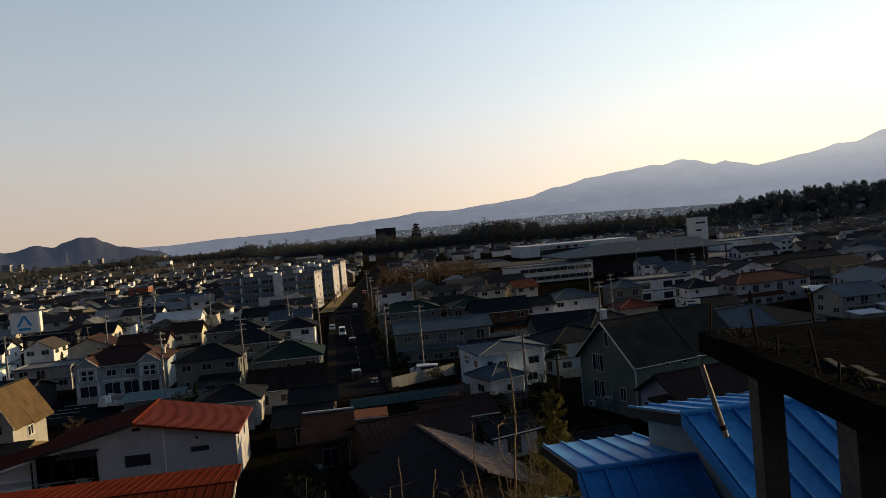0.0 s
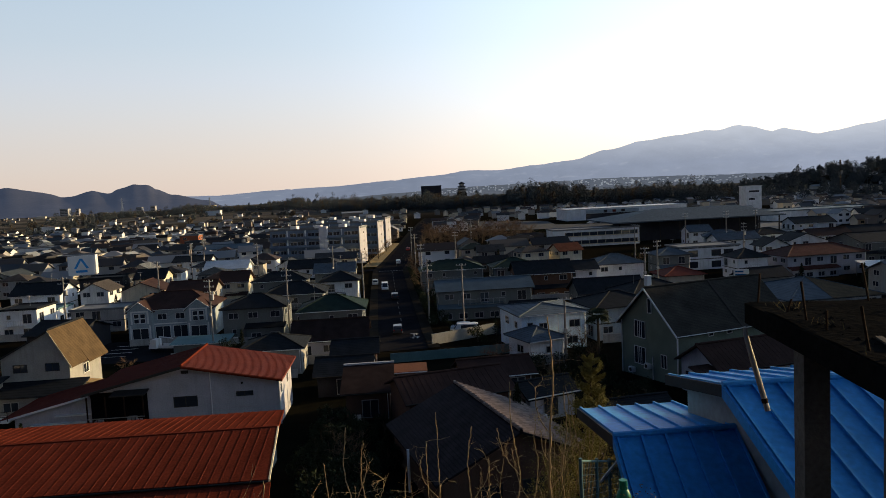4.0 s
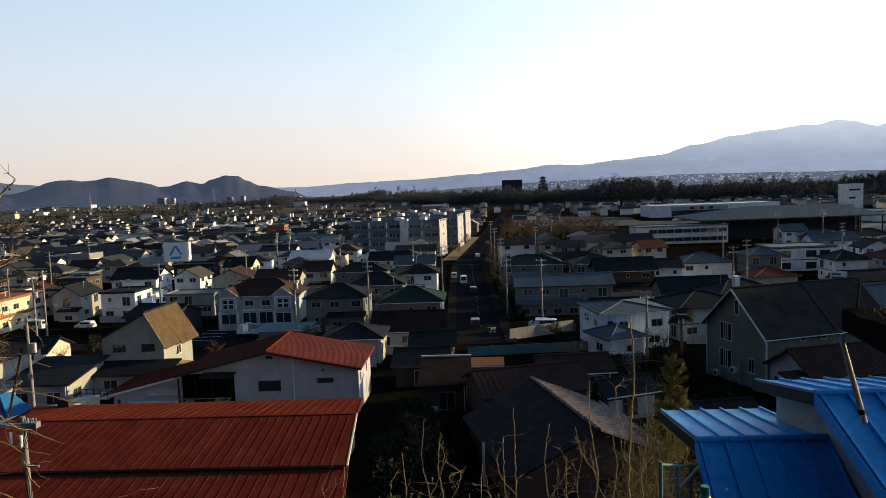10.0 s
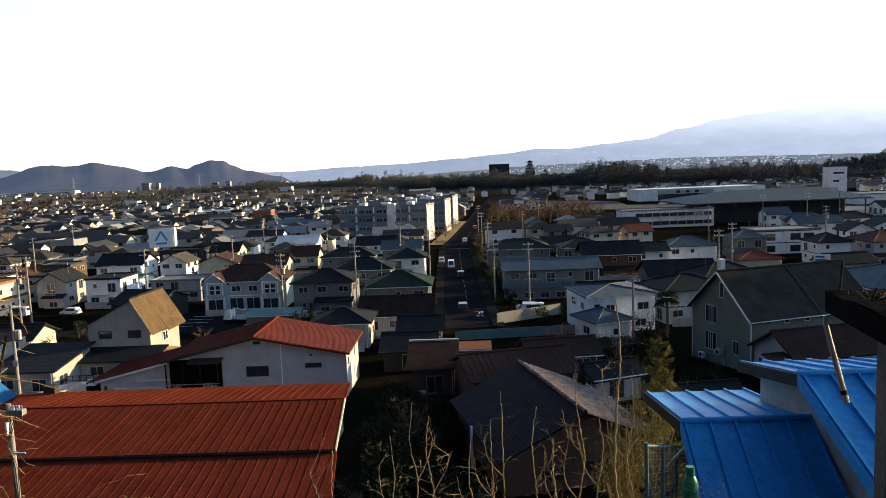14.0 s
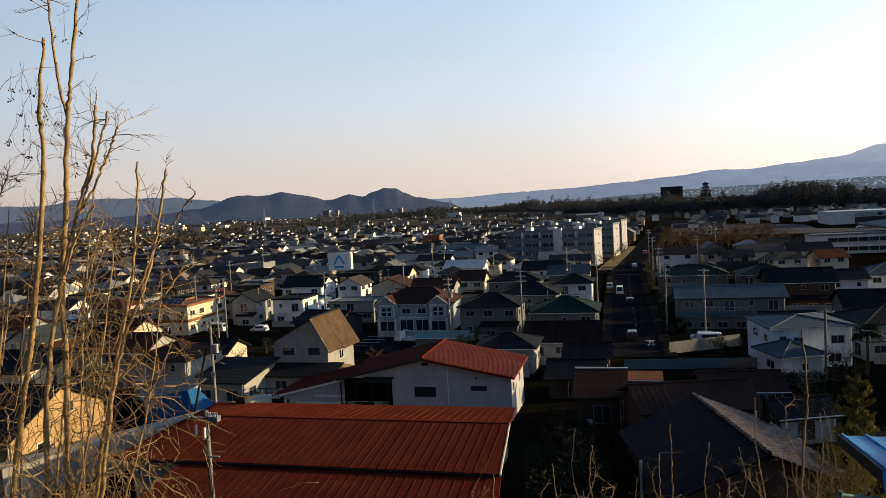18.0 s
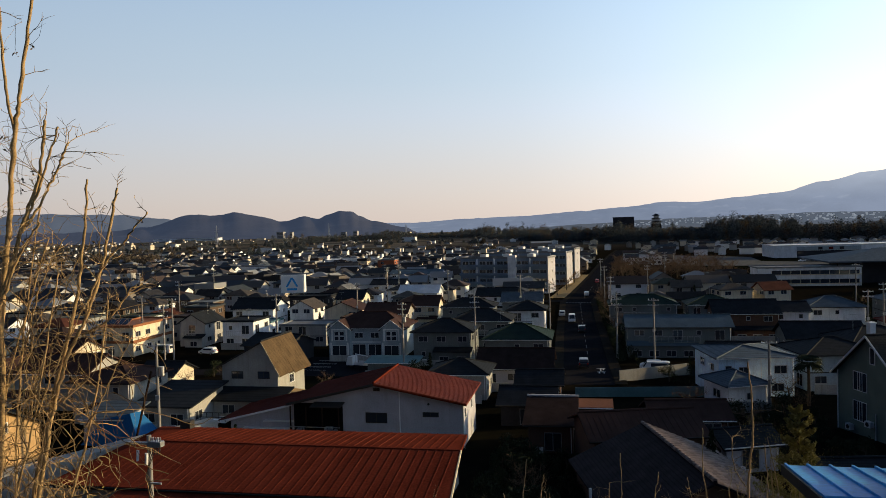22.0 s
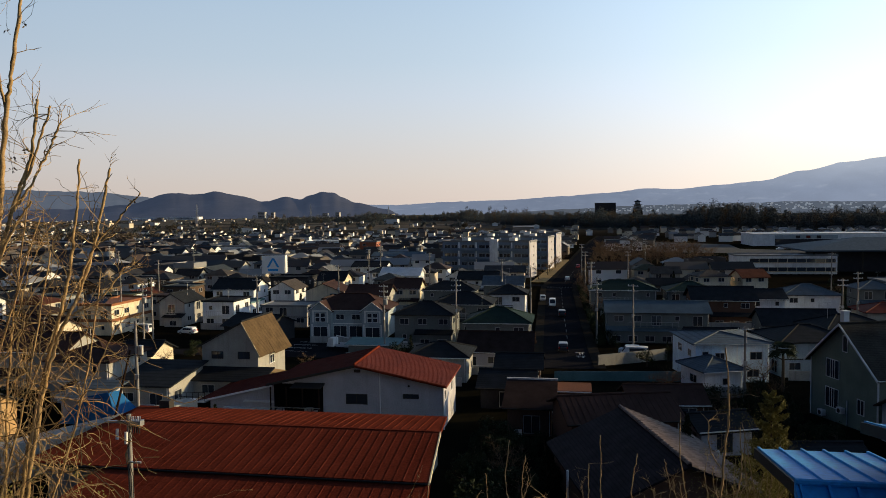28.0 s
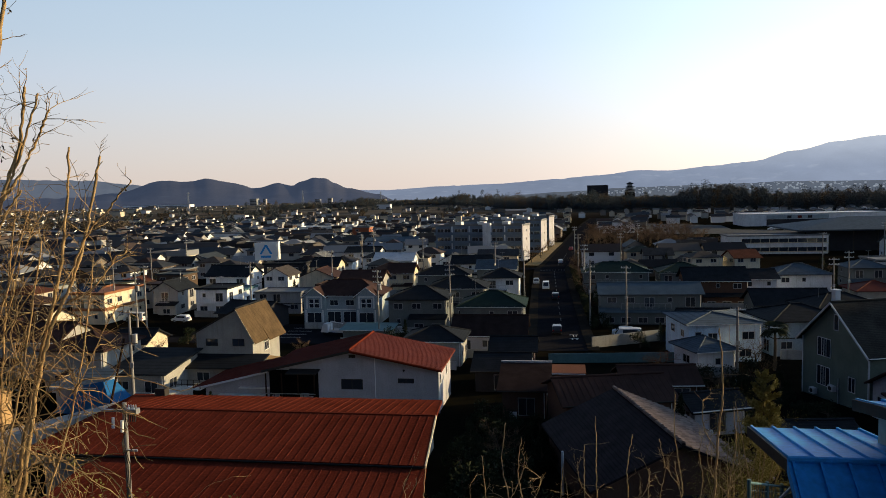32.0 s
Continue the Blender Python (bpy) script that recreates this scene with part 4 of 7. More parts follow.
house(-87.7, 82.7, 1.6, 15.0, 10.0, 3.4, 2.0, 'hip', 'cream', 'dark')
house(-78.2, 60.9, 2.4, 16.5, 10.0, 3.2, 2.4, 'gx', 'beige', 'dark')
house(-52.6, 71.9, 1.9, 4.8, 4.0, 2.7, 0.8, 'shed', 'offwhite', 'slate')
house(-27.5, 172.8, 0.0, 12.2, 8.0, 5.4, 1.8, 'hip', 'dim', 'dark')
house(-24.0, 201.2, 0.0, 10.8, 8.0, 5.4, 1.8, 'gx', 'white', 'dark')
house(-15.8, 186.5, 0.0, 9.8, 8.0, 5.4, 1.8, 'gx', 'dim', 'slate')
house(-13.0, 166.0, 0.0, 8.2, 8.0, 5.4, 1.8, 'hip', 'white', 'dark')
house(-45.3, 163.5, 0.0, 9.8, 8.0, 5.4, 1.8, 'gx', 'beige', 'brown')
house(-48.6, 211.4, 0.0, 11.7, 8.0, 5.6, 1.8, 'gx', 'white', 'white')
house(-58.0, 170.0, 0.0, 9.0, 8.0, 5.4, 1.8, 'gy', 'cream', 'brown')
house(24.0, 124.5, 0.0, 8.0, 6.5, 3.0, 1.4, 'gx', 'dim', 'dark')
house(44.5, 124.0, 0.0, 11.0, 8.0, 5.2, 1.8, 'hip', 'white', 'dark', rot=14.0)
house(50.5, 74.0, 1.8, 9.0, 8.0, 3.2, 1.8, 'gx', 'grey', 'brown', rot=16.0)
house(36.0, 72.6, 2.0, 10.4, 6.4, 3.4, 1.9, 'gx', 'offwhite', 'brown', rot=14.0)
house(32.2, 68.2, 2.1, 4.8, 3.0, 2.7, 0.7, 'shed', 'grey', 'brown', rot=12.0)
house(20.8, 62.5, 2.2, 5.6, 4.4, 1.9, 0.9, 'gx', 'grey', 'dark', rot=8.0)
house(-6.2, 98.0, 0.8, 5.6, 6.0, 2.8, 1.2, 'gx', 'brown', 'dark')
house(-6.8, 85.5, 1.4, 6.0, 7.0, 2.7, 1.2, 'gx', 'black', 'dark')
house(10.2, 78.7, 1.8, 7.4, 5.6, 2.6, 1.2, 'gx', 'brown', 'brown', rot=6.0)
house(0.8, 77.8, 1.9, 2.8, 1.2, 3.2, 0.4, 'shed', 'brown', 'orange', windows=False, label="small lean-to with a faded orange metal roof")


house(-84.2, 93.0, 1.1, 7.6, 11.0, 3.8, 2.0, 'gy', 'cream', 'brown', rot=-14.0, label="long cream house with a brown metal roof")
house(-87.5, 108.5, 0.4, 9.0, 7.0, 5.0, 2.0, 'gx', 'cream', 'brown', rot=-14.0, label="cream two-storey house with a sunlit gable")

# the quarter beside the deck
house(134.5, 190.5, 0.0, 20.0, 15.0, 5.2, 2.0, 'gx', 'dim', 'dark', rot=1.0, label="long low hall with a broad black gabled roof")
grey_gable = house(119.3, 148.0, 0.0, 13.0, 21.0, 5.0, 2.0, 'gy', 'offwhite', 'grey', rot=-16.0, label="pale house with a broad grey sheet-metal gable")
canopy = thing("canopy", pose(108.5, 150.5, 0, 0, 0, -18), "flat pale sheet canopy on slim posts over a yard", "canopy")
part("roof", Shape().slab([(-4.6, -7.6, 3.1), (4.6, -7.6, 3.1), (4.6, 7.6, 3.5), (-4.6, 7.6, 3.5)], 0.15), ROOF["white"], canopy)
for u in (-4.3, 0, 4.3):
    for v in (-7.2, 7.2):
        part("post", Shape().box(u - 0.06, v - 0.06, -0.5, u + 0.06, v + 0.06, 3.0), STEEL, canopy)
carport = thing("carport", pose(131.0, 151.0, 0, 0, 0, 6), "open carport with a corrugated pale roof", "carport")
part("roof", Shape().slab([(-7, -8, 3.3), (8, -8, 3.3), (8, 8, 3.8), (-7, 8, 3.8)], 0.12), ROOF["white"], carport)
for i in range(30):
    part("rib", Shape().slab([(-6.95 + 0.5 * i, -8.02, 3.36), (-6.8 + 0.5 * i, -8.02, 3.36), (-6.8 + 0.5 * i, 8, 3.86), (-6.95 + 0.5 * i, 8, 3.86)], 0.08), ROOF["white"], carport)
for u in (-6.6, -2.0, 2.6, 7.4):
    part("post", Shape().box(u - 0.08, -7.7, -0.5, u + 0.08, -7.5, 3.2), STEEL, carport)
house(170.0, 218.0, 0.0, 13.5, 11.0, 5.4, 1.8, 'hip', 'white', 'grey', rot=-8.0)
house(160.5, 268.0, 0.0, 15.0, 12.0, 5.4, 2.0, 'gx', 'white', 'dark', rot=-6.0)
house(104.5, 126.5, 0.1, 5.0, 3.0, 2.4, 0.2, 'shed', 'offwhite', 'white', windows=False, label="small white garden shed with a flat pale roof")
house(95.4, 123.0, 0.1, 4.4, 2.6, 2.0, 0.3, 'shed', 'grey', 'white', windows=False, label="low pale-roofed storage shed")
house(105.0, 194.0, 0.0, 7.0, 8.0, 5.0, 1.8, 'gy', 'white', 'dark', rot=-6.0)
house(94.0, 176.0, 0.0, 8.5, 8.0, 3.0, 1.2, 'hip', 'dim', 'green')
house(106.0, 225.0, 0.0, 12.0, 8.0, 5.6, 1.8, 'hip', 'pale', 'slate', rot=-20.0)
house(142.0, 170.0, 0.0, 11.0, 8.0, 5.2, 1.8, 'hip', 'beige', 'brown', rot=-10.0)
house(158.0, 190.0, 0.0, 10.0, 8.0, 5.2, 1.8, 'gx', 'white', 'slate', rot=-10.0)
house(122.0, 228.0, 0.0, 11.0, 8.0, 5.2, 1.8, 'hip', 'white', 'dark', rot=4.0)
house(71.0, 182.0, 0.0, 8.0, 8.0, 5.2, 1.7, 'hip', 'dim', 'slate')
house(78.0, 148.0, 0.0, 9.0, 7.0, 3.2, 1.5, 'gx', 'beige', 'dark', rot=6.0)
house(228.0, 374.0, 0.0, 62.0, 26.0, 4.8, 0.5, 'flat', 'white', 'blue', windows=False, label="long white warehouse with a pale blue-grey roof", name="warehouse")
slate_house = house(65.5, 110.5, 0.5, 15.0, 15.0, 5.0, 2.3, 'hip', 'white', 'slate', rot=4.0, label="large house whose hipped roof is half slate-blue, half rust-brown")
part("roof", Shape().slab([(-1.0, -8.1, 5.03), (8.1, -8.1, 5.03), (0.1, 0, 7.38), (-0.05, 0, 7.38)], 0.03), ROOF["rust"], slate_house, "rusty brown sheet slope")
part("roof", Shape().slab([(8.1, -8.1, 5.03), (8.1, 8.1, 5.03), (0.1, 0, 7.38)], 0.03), ROOF["rust"], slate_house, "rusty brown sheet slope")

# the grey-green gabled house and the dark tiled one stand askew to the street
grey_house = house(36.3, 82.7, 1.0, 16.0, 10.2, 6.85, 4.35, "gx", "green", "lichen", 17.5, windows=False, label="grey-green two-storey house with a steep lichened gabled roof")
for u, z, w, h in ((1.53, 5.05, 2.1, 2.05), (1.6, 1.85, 2.1, 2.15), (-2.75, 2.2, 1.05, 1.6), (-0.35, 8.2, 0.75, 1.75)):
    window(grey_house, -8.004, u, z, -90, w, h, WHITE)
    if w > 2:
        for q in (-0.35, 0.35):
            part("mullion", Shape().box(-8.06, u + q - 0.03, z + 0.07, -8.0, u + q + 0.03, z + h - 0.07), WHITE, grey_house)
for u, w in ((-0.77, 0.8), (-3.4, 0.7)):
    window(grey_house, u, -5.104, 5.8, 0, w, 0.75, WHITE)
for u in (-5.08, 5.08):
    part("corner_trim", Shape().box(-8.06, u - 0.07, -1.0, -7.93, u + 0.07, 6.8), WHITE, grey_house)
part("downpipe", Shape().tube([(-8.07, -0.8, 0), (-8.07, -0.8, 3.2)], [0.05, 0.05]), WHITE, grey_house)
part("gutter", Shape().tube([(-8.5, -5.72, 6.35), (8.5, -5.72, 6.35)], [0.07, 0.07]), WHITE, grey_house)
part("flashing", Shape().slab([(0.6, -5.6, 6.56), (0.9, -5.6, 6.56), (0.9, -0.1, 11.22), (0.6, -0.1, 11.22)], 0.03), DARKTRIM, grey_house, "dark strip between two roof sheets")
part("chimney", Shape().box(-7.7, 0.3, 10.6, -7.1, 0.9, 12.3).box(-7.78, 0.22, 12.3, -7.02, 0.98, 12.45), WHITE, grey_house, "white chimney")
for s in (-1, 1):
    part("bargeboard", Shape().slab([(-8.6, s * 5.65, 6.4), (-8.48, s * 5.65, 6.4), (-8.48, 0, 11.22), (-8.6, 0, 11.22)], 0.22), WHITE, grey_house, "white bargeboard")
for i, (u, z) in enumerate(((2.9, 0.7), (-0.1, 1.7))):
    fan = part("air_conditioner", Shape().box(-8.5, u - 0.4, z, -8.02, u + 0.4, z + 0.6), WHITE, grey_house)
    part("grille", Shape().tube([(-8.5, u, z + 0.3), (-8.53, u, z + 0.3)], [0.24, 0.24], 14), DARKTRIM, fan)

# plum slope and brown walls are coloured for shade, clay slope for sun
tile_house = house(6.15, 53.95, 2.3, 11.4, 12.9, 3.1, 2.5, "gy", "brown", "plum", 14.2, windows=False, label="low house with a dark grey tiled gabled roof")
for u in (-2.2, 1.0, 3.6):
    window(tile_house, u, -6.454, 0.9, 0, 1.7, 1.1, DARKTRIM)
part("flue", Shape().tube([(-6.5, -1.0, -1.0), (-6.5, -1.0, 3.4)], [0.1, 0.1], 10), WHITE, tile_house, "pale round flue pipe")
tile = Shape()
for i in range(5):
    q = i / 4
    tile.v += [(0, 0.54 * q - 0.27, 0.01 + 0.11 * math.sin(q * math.pi)), (0.54, 0.54 * q - 0.27, 0.07 + 0.13 * math.sin(q * math.pi)), (0.54, 0.54 * q - 0.27, 0.0)]
tile.f = [(3 * i, 3 * i + 1, 3 * i + 4, 3 * i + 3) for i in range(4)] + [(3 * i + 1, 3 * i + 2, 3 * i + 5, 3 * i + 4) for i in range(4)]
tile_mesh = tile.mesh("tile", ROOF["clay"])
tiled = part("roof", Shape().slab([(0.02, -7.0, 5.62), (6.26, -7.0, 2.88), (6.26, 7.0, 2.88), (0.02, 7.0, 5.62)], 0.03), ROOF["clay"], tile_house, "tiled slope coloured grey-brown as sunlit")
for i in range(12):
    for j in range(25):
        part("tile", tile_mesh, None, tiled, at=pose(6.24 - 0.515 * (i + 1), -6.72 + 0.56 * j, 2.9 + 0.515 * (i + 1) * 0.439 - 0.012, 0, 23.7, 0))
for i in range(24):
    part("ridge_tile", Shape().tube([(0, -6.95 + 0.58 * i, 5.72), (0, -6.4 + 0.58 * i, 5.70)], [0.16, 0.14], 8), ROOF["clay"], tile_house)
tan_house = house(-60.0, 56.6, 2.4, 11.0, 12.8, 3.6, 3.0, "gx", "tan", "dark", 4.0, windows=False, label="tan gabled house glowing in the evening sun")
window(tan_house, 5.504, 1.5, 3.6, 90, 0.9, 1.1, WHITE)
window(tan_house, 5.504, -2.5, 0.8, 90, 1.7, 1.1, WHITE)

# ---- the red-roofed house: two storeys under one wide, low, lopsided gable ----
red_house = thing("house", pose(-21.7, 76.0, 1.6, 0, 0, 0), "white two-storey house with a wide low red metal roof", "house")
FOOTPRINTS.append((-24, 76, 16))
part("wall", Shape().add([(-9.3, -4, -1), (9.2, -4, -1), (9.2, 4.5, -1), (-9.3, 4.5, -1), (-9.3, -4, 4.65), (9.2, -4, 4.95), (9.2, 4.5, 4.95), (-9.3, 4.5, 4.65), (0, -4, 6.75), (0, 4.5, 6.75)],
     [(0, 1, 5, 8, 4), (1, 2, 6, 5), (2, 3, 7, 9, 6), (3, 0, 4, 7), (0, 3, 2, 1), (5, 6, 9, 8), (7, 4, 8, 9)]), WALL["offwhite"], red_house)
part("wall", Shape().add([(-17.2, -3, -1), (-9.3, -3, -1), (-9.3, 4.5, -1), (-17.2, 4.5, -1), (-17.2, -3, 2.45), (-9.3, -3, 4.3), (-9.3, 4.5, 4.3), (-17.2, 4.5, 2.45)],
     [(0, 1, 5, 4), (1, 2, 6, 5), (2, 3, 7, 6), (3, 0, 4, 7), (0, 3, 2, 1), (4, 5, 6, 7)]), WALL["offwhite"], red_house)
for z in (1.5, 2.3):
    part("ledge", Shape().box(-15.5 + (z - 1.5) * 3, -3.5, z, -9.4, -3.0, z + 0.1), WHITE, red_house, "pale board ledge")
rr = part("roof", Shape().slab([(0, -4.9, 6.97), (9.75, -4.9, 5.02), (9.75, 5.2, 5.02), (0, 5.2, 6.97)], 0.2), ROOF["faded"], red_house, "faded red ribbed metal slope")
for i in range(26):
    u = i / 25
    part("rib", Shape().slab([(0.1, -4.85 + 10 * u, 6.98), (9.75, -4.85 + 10 * u, 5.05), (9.75, -4.79 + 10 * u, 5.05), (0.1, -4.79 + 10 * u, 6.98)], 0.05), ROOF["faded"], rr)
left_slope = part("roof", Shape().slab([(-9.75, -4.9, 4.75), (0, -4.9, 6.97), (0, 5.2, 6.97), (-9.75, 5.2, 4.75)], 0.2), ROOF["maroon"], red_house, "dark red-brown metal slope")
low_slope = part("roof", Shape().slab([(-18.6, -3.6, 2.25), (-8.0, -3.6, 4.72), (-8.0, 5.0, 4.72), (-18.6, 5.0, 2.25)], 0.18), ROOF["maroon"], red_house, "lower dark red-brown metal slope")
for i in range(24):
    v = -4.85 + 10 * i / 23
    part("rib", Shape().slab([(-9.75, v, 4.785), (-0.1, v, 6.985), (-0.1, v + 0.05, 6.985), (-9.75, v + 0.05, 4.785)], 0.05), ROOF["maroon"], left_slope)
    if i < 20:
        part("rib", Shape().slab([(-18.6, v + 1.3, 2.285), (-8.1, v + 1.3, 4.73), (-8.1, v + 1.35, 4.73), (-18.6, v + 1.35, 2.285)], 0.05), ROOF["maroon"], low_slope)
part("ridge_cap", Shape().tube([(0, -4.95, 7.03), (0, 5.25, 7.03)], [0.12, 0.12]), ROOF["red"], red_house)
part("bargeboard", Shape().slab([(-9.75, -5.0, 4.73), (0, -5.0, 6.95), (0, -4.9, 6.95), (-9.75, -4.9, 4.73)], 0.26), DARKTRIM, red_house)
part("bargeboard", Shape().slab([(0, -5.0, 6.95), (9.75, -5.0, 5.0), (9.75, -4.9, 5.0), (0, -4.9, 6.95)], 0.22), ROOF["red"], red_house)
part("bargeboard", Shape().slab([(-18.6, -3.7, 2.23), (-9.6, -3.7, 4.33), (-9.6, -3.6, 4.33), (-18.6, -3.6, 2.23)], 0.2), WHITE, red_house, "pale rake trim of the lower roof")
part("downpipe", Shape().tube([(9.26, -4.06, 0), (9.26, -4.06, 4.9)], [0.07, 0.07]), WHITE, red_house)
window(red_house, -0.05, -4.004, 2.6, 0, 2.35, 1.1, DARKTRIM)
window(red_house, 5.8, -4.004, 3.35, 0, 1.7, 0.5, DARKTRIM)
for u in (-2.6, 1.6):
    window(red_house, 9.204, u, 3.0, 90, 0.9, 1.1, WHITE)
part("vent", Shape().tube([(5.6, -4.02, 4.7), (5.6, -4.12, 4.7)], [0.12, 0.12], 10), DARKTRIM, red_house)
part("vent", Shape().box(-0.3, -4.1, 6.0, 0.4, -4.0, 6.3), DARKTRIM, red_house)
part("downpipe", Shape().tube([(2.5, -4.08, 0), (2.5, -4.08, 6.0)], [0.06, 0.06]), WHITE, red_house)
# no depth is cut: a near-black panel paints the shade inside the recess
part("recess_shade", Shape().box(-9.25, -4.03, 1.15, -3.75, -4.0, 4.6), VOID, red_house, "flat black panel for the shade inside a recess")
balc = part("balcony", Shape().box(-9.2, -5.3, 1.0, -3.7, -4.04, 1.15), DARKTRIM, red_house, "dark covered balcony")
part("canopy", Shape().slab([(-6.9, -5.5, 4.55), (-3.5, -5.5, 4.55), (-3.5, -3.95, 4.75), (-6.9, -3.95, 4.75)], 0.1), DARKTRIM, red_house)
for u in (-9.15, -7.4, -5.6, -3.8):
    part("post", Shape().box(u - 0.06, -5.28, 1.15, u + 0.06, -5.16, 4.5), RUST, balc)
for i in range(14):
    part("baluster", Shape().box(-9.05 + 0.4 * i, -5.26, 1.15, -9.01 + 0.4 * i, -5.22, 2.3), RUST, balc)
for z in (1.75, 2.3):
    part("handrail", Shape().box(-9.2, -5.3, z, -3.7, -5.2, z + 0.07), STEEL, balc)
for u, w, h in ((-8.4, 0.7, 0.8), (-7.0, 0.9, 0.5), (-5.2, 0.8, 1.0), (-4.5, 0.4, 0.7)):
    part("storage_box", Shape().box(u - w / 2, -4.8, 1.15, u + w / 2, -4.2, 1.15 + h), WALL["grey"], balc)
side_balcony = part("balcony", Shape().box(-20.4, -3.8, 2.1, -17.4, -2.6, 2.25), WHITE, red_house, "pale open balcony beside the lower wing")
for z in (2.7, 3.2):
    part("handrail", Shape().box(-20.4, -3.8, z, -17.4, -3.74, z + 0.05), RUST, side_balcony)
for i in range(5):
    part("baluster", Shape().box(-20.4 + 0.73 * i, -3.8, 2.25, -20.35 + 0.73 * i, -3.75, 3.2), RUST, side_balcony)
part("post", Shape().box(-20.3, -3.7, -1, -20.15, -3.55, 2.1), RUST, side_balcony)

# ---- the long red shed in front of it ----
shed = thing("shed", pose(-24.2, 54.2, 2.3), "long low shed with a ribbed rust-red metal roof", "shed")
FOOTPRINTS.append((-24, 52, 16))
part("wall", Shape().box(-14.2, -7.2, -1.5, 13.1, 6.5, 3.85), WALL["beige"], shed)
front = part("roof", Shape().slab([(-15.6, -8.0, 4.0), (15.1, -8.0, 4.0), (14.5, 0, 4.95), (-12.6, 0, 4.95)], 0.16), ROOF["red"], shed, "rust-red ribbed metal slope")
back = part("roof", Shape().slab([(13.8, 7.0, 4.12), (-15.6, 7.0, 4.12), (-12.6, 0, 4.95), (14.5, 0, 4.95)], 0.16), ROOF["red"], shed, "rust-red ribbed metal slope")
part("roof", Shape().slab([(-15.6, 7.0, 4.1), (-15.6, -8.0, 4.0), (-12.6, 0, 4.95)], 0.16), ROOF["red"], shed)
rib_f = Shape().slab([(-0.03, -8.0, 4.016), (0.03, -8.0, 4.016), (0.03, -0.1, 4.959), (-0.03, -0.1, 4.959)], 0.06).mesh("rib", RIB)
rib_b = Shape().slab([(0.04, 7.0, 4.15), (-0.04, 7.0, 4.15), (-0.04, 0.1, 4.975), (0.04, 0.1, 4.975)], 0.05).mesh("rib", RIB)
for i in range(39):
    part("rib", rib_f, None, front, at=pose(-12.2 + 0.69 * i, 0, 0))
    if i < 38:
        part("rib", rib_b, None, back, at=pose(-12.2 + 0.69 * i, 0, 0))
part("ridge_cap", Shape().box(-12.6, -0.14, 4.93, 14.5, 0.14, 5.0), ROOF["red"], shed)
part("gutter", Shape().tube([(-15.6, -8.06, 3.9), (15.1, -8.06, 3.9)], [0.06, 0.06]), DARKTRIM, shed)
# dark strip over the pale wall stands for the shade below the eave
part("eave_shade_strip", Shape().box(-15.0, -7.98, 3.7, 15.0, -7.92, 3.93), DARKTRIM, shed, "dark strip put in as the eave's shade")
low = part("roof", Shape().slab([(-9.5, -17.0, 2.5), (16.2, -17.0, 2.5), (15.2, -7.9, 3.78), (-9.5, -7.9, 3.78)], 0.16), ROOF["red"], shed, "lower rust-red lean-to slope")
rib_l = Shape().slab([(-0.03, -17.0, 2.516), (0.03, -17.0, 2.516), (0.03, -7.95, 3.789), (-0.03, -7.95, 3.789)], 0.06).mesh("rib", RIB)
for i in range(36):
    part("rib", rib_l, None, low, at=pose(-9.2 + 0.69 * i, 0, 0))
part("wall", Shape().box(-9.0, -16.4, -1.5, 13.2, -7.3, 2.1), WALL["beige"], shed)
part("verge_board", Shape().slab([(15.1, -8.0, 4.02), (15.2, -8.0, 4.02), (14.6, 0, 4.97), (14.5, 0, 4.97)], 0.2), WALL["cream"], shed)
part("verge_board", Shape().slab([(14.5, 0, 4.97), (14.6, 0, 4.97), (13.9, 7.0, 4.14), (13.8, 7.0, 4.14)], 0.2), ROOF["red"], shed)
part("vent_box", Shape().box(-13.0, 6.0, 3.6, -12.0, 6.8, 4.9), DARKTRIM, shed, "dark roof vent")


